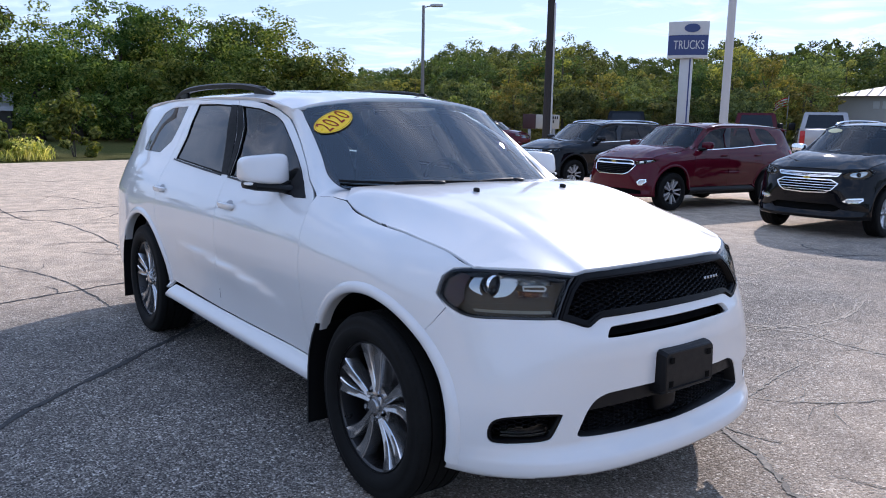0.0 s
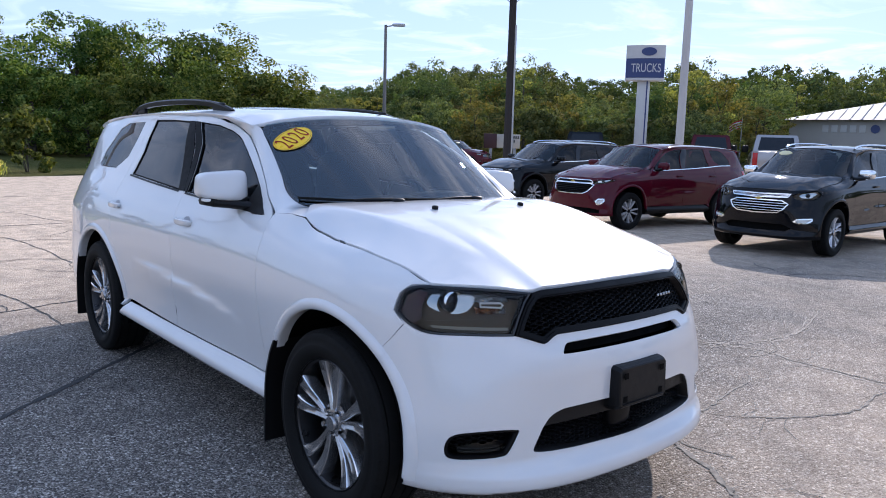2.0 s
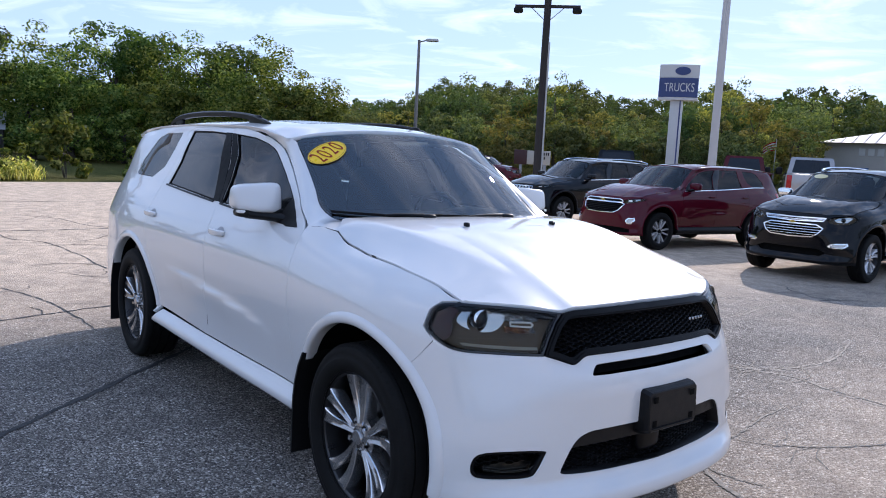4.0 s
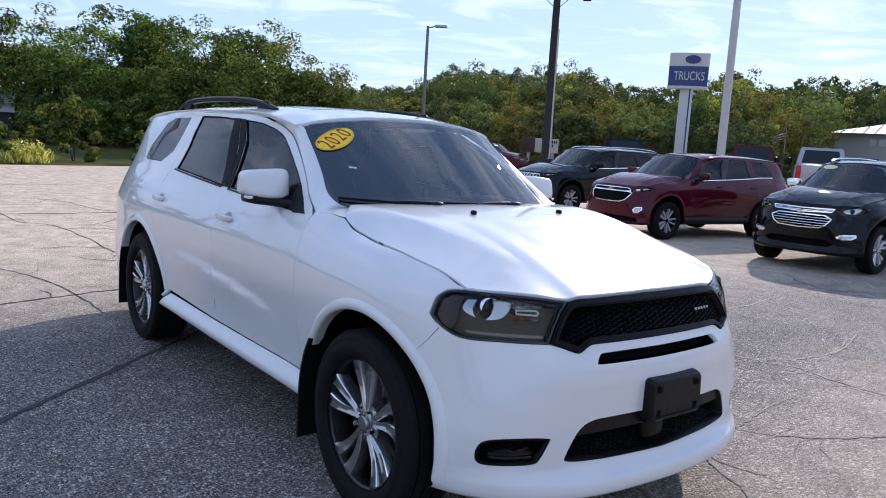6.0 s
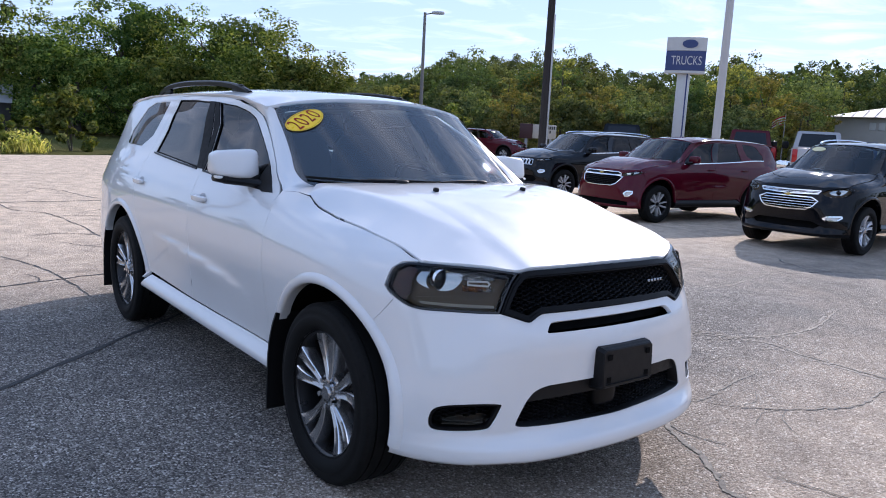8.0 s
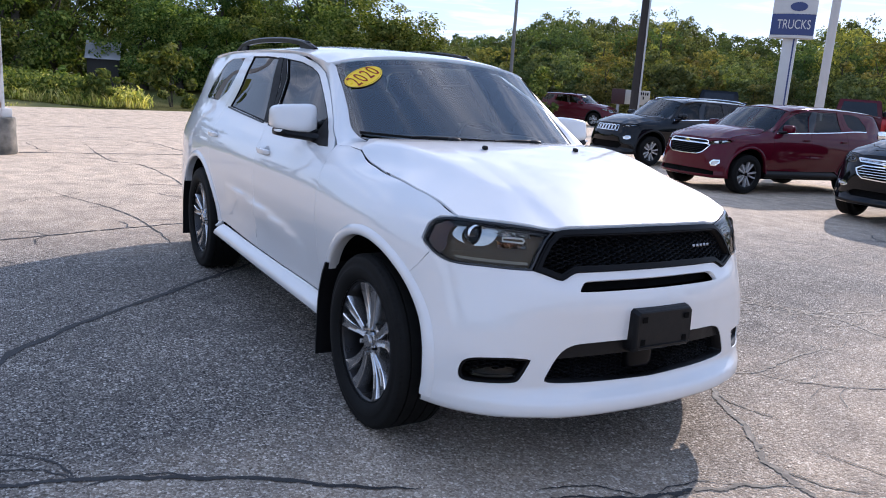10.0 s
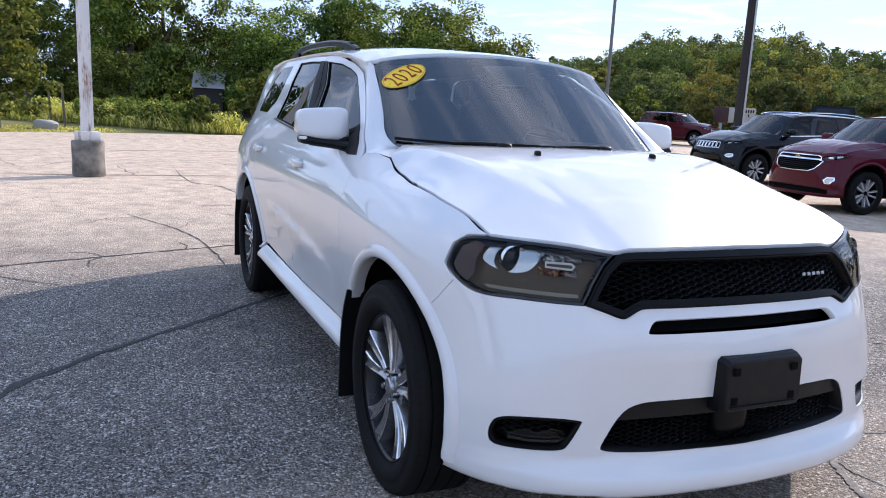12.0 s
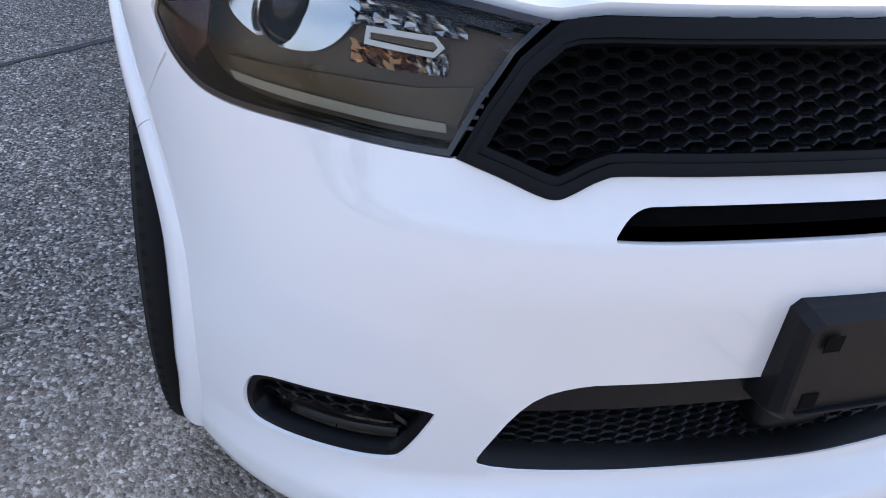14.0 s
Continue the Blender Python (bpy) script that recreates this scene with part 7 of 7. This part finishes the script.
# ---- the other parked vehicles ----
FRONTS = {
    "crossover": dict(lamp=[(0.50, 0.90), (0.50, 0.945), (0.62, 0.975), (0.78, 1.0), (0.85, 0.99), (0.83, 0.955), (0.70, 0.905), (0.56, 0.882)],
                      upper=[(0, 0.957), (0.42, 0.957), (0.48, 0.935), (0.49, 0.905), (0, 0.905)],
                      main=[(0, 0.888), (0.45, 0.888), (0.53, 0.868), (0.44, 0.74), (0.33, 0.695), (0, 0.688)],
                      fog=[(0.62, 0.56), (0.67, 0.61), (0.76, 0.615), (0.77, 0.57), (0.72, 0.50), (0.65, 0.50)],
                      low=[(0, 0.42), (0.5, 0.42), (0.70, 0.40), (0.72, 0.33), (0, 0.33)], bars=5, mark=0.925, slots=0),
    "chromed": dict(lamp=[(0.48, 0.925), (0.56, 0.975), (0.76, 1.015), (0.84, 1.0), (0.83, 0.935), (0.77, 0.875), (0.62, 0.862), (0.53, 0.88)],
                    upper=[(0, 0.935), (0.46, 0.945), (0.43, 0.905), (0, 0.888)],
                    main=[(0, 0.842), (0.36, 0.842), (0.455, 0.795), (0.40, 0.715), (0.32, 0.665), (0, 0.652)],
                    fog=[(0.56, 0.545), (0.61, 0.585), (0.78, 0.60), (0.79, 0.57), (0.74, 0.525), (0.60, 0.520)],
                    low=[(0, 0.49), (0.42, 0.49), (0.54, 0.44), (0.46, 0.39), (0, 0.385)], bars=4, mark=0.866, slots=0),
    "slotted": dict(lamp=[(0.47, 0.955), (0.60, 0.985), (0.80, 1.01), (0.85, 0.99), (0.70, 0.955), (0.48, 0.925)],
                    upper=None, main=None, fog=[(0.60, 0.68), (0.66, 0.72), (0.74, 0.72), (0.76, 0.67), (0.70, 0.63), (0.63, 0.64)],
                    low=[(0, 0.56), (0.50, 0.56), (0.60, 0.48), (0.50, 0.40), (0, 0.395)], bars=0, mark=None, slots=7),
    "broad": dict(lamp=[(0.50, 0.90), (0.51, 0.965), (0.66, 0.985), (0.82, 1.0), (0.85, 0.96), (0.76, 0.91), (0.62, 0.89)],
                  upper=None, main=[(0, 0.965), (0.40, 0.965), (0.485, 0.95), (0.49, 0.87), (0.43, 0.785), (0, 0.775)],
                  fog=[(0.62, 0.56), (0.66, 0.60), (0.77, 0.61), (0.77, 0.58), (0.70, 0.54), (0.64, 0.53)],
                  low=[(0, 0.55), (0.46, 0.55), (0.54, 0.48), (0.44, 0.42), (0, 0.41)], bars=3, mark=0.87, slots=0),
}


def family_car(label, at, heading, scale, coat, front, group="", chrome=True, clad=None, lip=None, rails=True, style="plain", note=False):
    """A parked crossover: the shared body form, at its own proportions, with its own nose and trim."""
    sx, sy, sz = scale
    car = thing("car", pose(*at, 0, 0, heading) @ Matrix.Diagonal((sx, sy, sz, 1)), label, "car", group)
    spec = FRONTS[front]
    clad = clad or coat
    lip = lip or coat
    st = 0.05
    lamp_s = nose(spec["lamp"])
    opens = []
    for key in ("upper", "main", "low"):
        if spec[key]:
            opens.append((key, both(nose(spec[key]))))
    fog = nose(spec["fog"])
    if spec["slots"]:
        for k in range(spec["slots"]):
            y = (k - 3) * 0.118
            s0 = SUV.front([y], [0.88])[0][0] * (1 if y >= 0 else -1)
            opens.append(("slot", np.array([(s0 - 0.036, 0.83), (s0 + 0.036, 0.83), (s0 + 0.045, 0.88), (s0 + 0.036, 0.955), (s0 - 0.036, 0.955), (s0 - 0.045, 0.88)])))
    top = nose([(0, 0.995), (0.25, 0.996), (0.45, 0.996), (0.6, 1.004), (0.74, 1.010), (0.80, 1.010)])
    flank_edge = flank([(0.43, 0.99), (0.40, 0.93), (0.38, 0.85), (0.318, 0.765)])
    half = np.concatenate([top, flank_edge, flank(arch_b), np.array(low), [(0.0, 0.27)]])
    panel("front_bumper", both(half), [o for _, o in opens] + [lamp_s, lamp_s * (-1, 1), fog, fog * (-1, 1)], st, flared, coat, car, 0.03)
    for key, o in opens:
        rs = resample(o, 0.05)
        panel("grille_backing", inset(o, -0.01), [], 0.1, flared, DARK, car, 0.0, -0.05)
        if key == "low":
            continue
        if chrome or key == "slot":
            panel("grille_surround", inset(rs, -0.011), [inset(rs, 0.004)], 0.04, flared, CHROME, car, 0.012, 0.008, label="chrome grille surround")
        if key != "slot":
            lo_z, hi_z = o[:, 1].min(), o[:, 1].max()
            nb = spec["bars"] if key == "main" else 2
            for b in range(nb):
                z = lo_z + (hi_z - lo_z) * (b + 1) / (nb + 1)
                row = np.linspace(-0.6, 0.6, 241)
                ok = row[inside(o, np.stack([row, np.full(241, z)], 1))]
                if len(ok) > 2:
                    w = 0.0038
                    ss = np.linspace(ok[0], ok[-1], 16)
                    strip = np.concatenate([np.stack([ss, np.full(16, z - w)], 1), np.stack([ss[::-1], np.full(16, z + w)], 1)])
                    panel("grille_bar", strip, [], 0.08, flared, CHROME if front in ("chromed", "broad") else SATIN, car, 0.01, -0.012)
    if spec["mark"]:
        bm = bmesh.new()
        p = flared([0.0], [spec["mark"]], 0.012)[0]
        box(bm, -0.006, 0.006, -0.055, 0.055, -0.012, 0.012, 0.003)
        box(bm, -0.006, 0.006, -0.022, 0.022, -0.022, 0.022, 0.003)
        ob = part("badge", bm, plain("gold_badge", (0.55, 0.40, 0.12), 0.25, 0.9), car, "small plain gold badge shape")
        ob.matrix_local = pose(*p, 0, -12, 0)
    for side in (1, -1):
        mir = side < 0
        lamp = thing("headlight")
        lamp.parent = car
        ls = lamp_s * (side, 1)
        panel("lens", inset(ls, 0.002), [], 0.06, flared, LAMPGLASS, lamp, 0.0, 0.002)
        panel("housing", ls, [], 0.06, flared, SMOKE, lamp, 0.0, -0.05)
        c = ls.mean(0)
        inner = c + (ls - c) * 0.55
        panel("reflector", inner, [], 0.05, flared, CHROME, lamp, 0.01, -0.03)
        bm = bmesh.new()
        superquad(bm, flared([c[0]], [c[1]], -0.03)[0], (0.03, 0.034, 0.034), 1, 1, 16, 10)
        part("projector", bm, TRIM, lamp)
        fs = fog * (side, 1)
        fl = thing("fog_lamp")
        fl.parent = car
        panel("bezel", inset(resample(fs, 0.04), -0.004), [inset(resample(fs, 0.04), 0.016)], 0.03, flared, CHROME if chrome else SATIN, fl, 0.02, 0.004)
        panel("lens", fs, [], 0.05, flared, WHITELENS, fl, 0.0, -0.02)
        panel("front_fender", inset(flank([(0.318, 0.765), (0.38, 0.85), (0.40, 0.93)] + FENDER[5:-2]), 0.003), [], st, flared, coat, car, 0.02, mirror=mir)
        lower = flared(*flank(rounded([(-0.42, 1.188), (-0.60, 1.186), (-0.752, 1.245), (-0.888, 1.34), (-1.045, 1.44), (-1.30, 1.56), (-1.55, 1.623), (-1.86, 1.641), (-2.52, 1.652), (-3.2, 1.64), (-3.72, 1.605)], 4)).T)
        upper = rounded([(-0.48, -0.60, 1.205), (-0.63, -0.67, 1.208), *[screen_fn([y], [z], 0.002)[0] for y, z in ((-0.70, 1.268), (-0.680, 1.344), (-0.660, 1.441), (-0.642, 1.572))],
                         *[roof_fn([x], [-roof_half(x) + 0.004], 0.0)[0] for x in (-1.47, -1.86, -2.52, -3.2, -3.7)]], 4)
        nn = len(lower)
        verts = np.concatenate([lower * (1 - v) + upper * v + np.array([0, -0.012, 0.008]) * math.sin(v * math.pi) for v in np.linspace(0, 1, 4)]) * (1, side, 1)
        faces = [(j * nn + i, j * nn + i + 1, (j + 1) * nn + i + 1, (j + 1) * nn + i) for j in range(3) for i in range(nn - 1)]
        link("pillar_frame", mesh_of("pillar_frame", verts, [f[::-1] for f in faces] if side > 0 else faces), coat, car)
        door = panel("front_door", inset(flank(DOOR_F), 0.003), [flank(WIN_F)], st, flared, coat, car, 0.02, mirror=mir)
        panel("window_pane", inset(flank(WIN_F), 0.002), [], 0.12, flared, CARGLASS, door, 0.0, -0.012, mir)
        rdoor = panel("rear_door", inset(flank(DOOR_R), 0.003), [flank(WIN_R)], st, flared, coat, car, 0.02, mirror=mir)
        panel("window_pane", inset(flank(WIN_R), 0.002), [], 0.12, flared, CARGLASS, rdoor, 0.0, -0.012, mir)
        panel("pillar_cover", flank([(-1.622, 1.21), (-1.68, 1.477), (-1.786, 1.604), (-1.93, 1.610), (-1.87, 1.471), (-1.742, 1.214)]), [], 0.06, flared, TRIM, rdoor, 0.004, 0.005, mir)
        quarter = panel("quarter_panel", inset(flank(QUARTER), 0.003), [flank(WIN_Q)], st, flared, coat, car, 0.02, mirror=mir)
        panel("quarter_window", inset(flank(WIN_Q), 0.002), [], 0.12, flared, CARGLASS, quarter, 0.0, -0.006, mir)
        if chrome:
            xs = np.linspace(-0.72, -3.38, 24)
            strip = np.concatenate([np.stack([xs, belt(xs) - 0.002], 1), np.stack([xs[::-1], belt(xs[::-1]) - 0.018], 1)])
            panel("belt_strip", flank(strip), [], 0.08, flared, CHROME, car, 0.006, 0.007, mir, "chrome belt strip")
        panel("sill", flank(SILL), [], st, flared, clad, car, 0.03, mirror=mir)
        for wx, a0, a1 in ((0.0, 176, -6), (-3.042, 172, 8)):
            arch_lip(car, wx, a0, a1, lip, mir, n=24)
            wheel_liner(car, wx, side)
            wheel(car, (wx, -0.815 * side, 0.375), -side, 0.365, 0.24, 0.245, 10 if style == "plain" else 5, "plain" if style == "plain" else "split", WHEELSILVER, BRIGHT, detail=0.5, stretch=sz / sx)
        for d, hx in ((door, -1.50), (rdoor, -2.60)):
            p = SUV.at(*SUV.side([hx], [1.062])[0])[0]
            bm = bmesh.new()
            superquad(bm, (p[0], (p[1] - 0.02) * side, p[2]), (0.10, 0.012, 0.018), 0.5, 0.4, 14, 6)
            part("door_handle", bm, coat, d)
        mirror = thing("door_mirror")
        mirror.parent = car
        bm = bmesh.new()
        superquad(bm, (-0.90, -0.97 * side, 1.26), (0.07, 0.12, 0.075), 0.5, 0.5, 20, 12)
        part("mirror_cap", bm, CHROME if front == "chromed" else coat, mirror)
        bm = bmesh.new()
        sweep(bm, [(-0.86, -0.97 * side, 1.20), (-0.84, -0.88 * side, 1.185), (-0.80, -0.82 * side, 1.18)], circle(0.05, 10, 0.03))
        part("mirror_arm", bm, PLASTIC, mirror)
        if rails:
            q = rounded(list(zip([-1.35, -1.45, -1.8, -2.5, -3.2, -3.55], [1.655, 1.69, 1.725, 1.738, 1.72, 1.67])), 4)
            bm = bmesh.new()
            sweep(bm, [(a, -0.575 * side, b) for a, b in q], circle(0.018, 6))
            part("roof_rail", bm, CHROME if chrome else SATIN, car)
        s0, s1 = SUV.station(("x", -3.985)), float(SUV.s[-1])
        ss = np.linspace(s0 - 0.01, s1, 10)
        tail = np.concatenate([np.stack([ss, np.full(10, 0.33)], 1), np.stack([ss[::-1], np.full(10, 1.60)], 1)])
        panel("tailgate", tail, [], 0.12, flared, coat, car, 0.0, mirror=mir)
        tl = flank([(-3.80, 1.16), (-3.95, 1.17), (-3.97, 1.0), (-3.86, 1.02)])
        panel("tail_light", tl, [], 0.08, flared, TAILRED, car, 0.01, 0.006, mir, "red tail light")
    panel("hood", inset(HOOD_OUT, 0.004), [], st, hood_fn, coat, car, 0.02)
    panel("roof", ROOF_OUT, [], 0.09, roof_fn, coat, car, 0.02)
    panel("windscreen", scr, [], 0.12, screen_fn, CARSCREEN, car, 0.0)
    bm = bmesh.new()
    box(bm, -4.0, -0.5, -0.80, 0.80, 0.33, 0.95, 0.03)
    part("floor_tub", bm, CABIN, car)
    bm = bmesh.new()
    superquad(bm, (-0.86, 0, 1.06), (0.34, 0.78, 0.14), 0.5, 0.4, 24, 8)
    part("dashboard", bm, CABIN, car)
    for x, y in ((-1.78, 0.38), (-1.78, -0.38), (-2.7, 0.36), (-2.7, -0.36)):
        seat = thing("seat")
        seat.parent = car
        bm = bmesh.new()
        superquad(bm, (x, y, 1.15), (0.10, 0.25, 0.30), 0.5, 0.5, 14, 8)
        part("backrest", bm, CABIN, seat)
        bm = bmesh.new()
        superquad(bm, (x - 0.1, y, 1.48), (0.05, 0.13, 0.08), 0.6, 0.6, 12, 6)
        part("headrest", bm, CABIN, seat)
    bm = bmesh.new()
    box(bm, -4.0, 0.5, -0.55, 0.55, 0.25, 0.42, 0.02)
    part("underbody", bm, DARK, car)
    if note:
        def at_top(a, b, push=0.0):
            a, b = np.atleast_1d(np.asarray(a, float)), np.atleast_1d(np.asarray(b, float))
            return screen_fn(-0.42 + a, 1.56 + b, push + 0.004)
        t = np.linspace(0, 2 * math.pi, 25)[:-1]
        panel("windscreen_sticker", np.stack([0.14 * np.cos(t), 0.035 * np.sin(t)], 1), [], 0.05, at_top, plain("pale_sticker", (0.62, 0.56, 0.30), 0.4), car, 0.0, label="pale oval windscreen sticker")
    return car


row = "cars parked in the row"
family_car("dark red crossover with chrome-edged grille", (-6.95, 9.42, 0), -96, (0.905, 0.965, 0.955), RED, "crossover", row, True, PLASTIC, RED, False)
family_car("black crossover with chrome grille bars and windscreen sticker", (-3.2, 9.24, 0), -89, (0.93, 0.965, 0.975), BLACK, "chromed", row, True, BLACK, BLACK, True, "split", True)
family_car("black off-road suv with seven-slot grille", (-11.2, 11.3, 0), -94, (0.91, 0.97, 0.965), BLACK, "slotted", row, True, PLASTIC, PLASTIC, True)
family_car("wine red suv with wide chrome grille", (-29.6, 26.9, 0), 21, (0.98, 1.03, 1.0), WINE, "broad", "cars across the aisle", False, WINE, PLASTIC, True, "split", True)
family_car("black suv beside the red one", (-27.4, 20.3, 0), 21, (0.96, 1.0, 0.97), BLACK, "broad", "cars across the aisle", False, BLACK, BLACK, True, "split")


def pickup(label, at, heading, coat):
    """A crew-cab pickup: cab, bed, tailgate, glass, lights, wheels."""
    t = thing("pickup_truck", pose(*at, 0, 0, heading) @ Matrix.Diagonal((1.08, 1.05, 1.17, 1)), label, "truck", "pickup trucks by the verge")

    def hull(name, rings, mat, parent=t):
        bm = bmesh.new()
        rr = [[bm.verts.new((x, y, z)) for y, z in pts] for x, pts in rings]
        n = len(rr[0])
        for a, b in zip(rr, rr[1:]):
            for k in range(n):
                bm.faces.new((a[k], a[(k + 1) % n], b[(k + 1) % n], b[k]))
        bm.faces.new(rr[0][::-1])
        bm.faces.new(rr[-1])
        bmesh.ops.bevel(bm, geom=bm.edges[:], offset=0.03, segments=2, affect="EDGES")
        return part(name, bm, mat, parent)

    def sec(w, z0, z1, w1=None):
        w1 = w if w1 is None else w1
        return [(-w, z0), (w, z0), (w1, z1), (-w1, z1)]
    hull("body", [(0.95, sec(0.92, 0.5, 1.08, 0.88)), (0.6, sec(0.99, 0.45, 1.22, 0.93)), (-0.9, sec(1.0, 0.45, 1.28, 0.95)), (-2.95, sec(1.0, 0.45, 1.28, 0.96))], coat)
    hull("cab", [(-0.75, sec(0.88, 1.2, 1.32, 0.85)), (-1.35, sec(0.90, 1.2, 1.88, 0.74)), (-2.75, sec(0.90, 1.2, 1.93, 0.76)), (-2.98, sec(0.90, 1.2, 1.35, 0.88))], coat)
    hull("bed", [(-3.0, sec(1.0, 0.5, 1.35, 0.97)), (-4.75, sec(1.0, 0.5, 1.35, 0.97))], coat)
    bm = bmesh.new()
    vs = [bm.verts.new(p) for p in ((-2.985, -0.70, 1.38), (-2.985, 0.70, 1.38), (-2.79, 0.60, 1.84), (-2.79, -0.60, 1.84))]
    bm.faces.new(vs)
    part("rear_window", bm, TRIM, t)
    for s in (-1, 1):
        bm = bmesh.new()
        bm.faces.new([bm.verts.new(p) for p in ((-0.98, 0.912 * s, 1.34), (-2.85, 0.912 * s, 1.34), (-2.7, 0.79 * s, 1.84), (-1.42, 0.78 * s, 1.81))])
        part("side_window", bm, TRIM, t)
        bm = bmesh.new()
        box(bm, -4.80, -4.70, 0.84 * s - 0.09, 0.84 * s + 0.09, 0.85, 1.28, 0.02)
        part("tail_light", bm, TAILRED, t)
        bm = bmesh.new()
        superquad(bm, (-1.15, 1.12 * s, 1.42), (0.09, 0.13, 0.14), 0.5, 0.5, 14, 8)
        part("door_mirror", bm, PLASTIC, t)
        for x in (0.0, -3.7):
            wheel(t, (x, 0.84 * s, 0.4), s, 0.4, 0.27, 0.25, 6, "plain", BARREL, detail=0.5)
    bm = bmesh.new()
    box(bm, -4.79, -4.74, -0.76, 0.76, 0.72, 1.33, 0.02)
    part("tailgate", bm, coat, t)
    bm = bmesh.new()
    box(bm, -4.95, -4.78, -0.95, 0.95, 0.50, 0.70, 0.03)
    part("rear_bumper", bm, CHROME, t)
    bm = bmesh.new()
    box(bm, -4.6, 0.6, -0.7, 0.7, 0.35, 0.55, 0.02)
    part("chassis", bm, DARK, t)
    for k in range(5):
        bm = bmesh.new()
        superquad(bm, (-1.45, -0.5 + 0.25 * k, 1.905), (0.05, 0.03, 0.02), 0.6, 0.6, 10, 6)
        part("roof_marker", bm, AMBER, t)
    return t


pickup("white pickup truck seen from behind", (-14.7, 31.6, 0), 120, SILVER)
pickup("black pickup truck beyond the parked row", (-23.6, 29.1, 0), 130, BLACK)
pickup("red pickup truck beyond the parked row", (-18.6, 32.6, 0), 124, WINE)
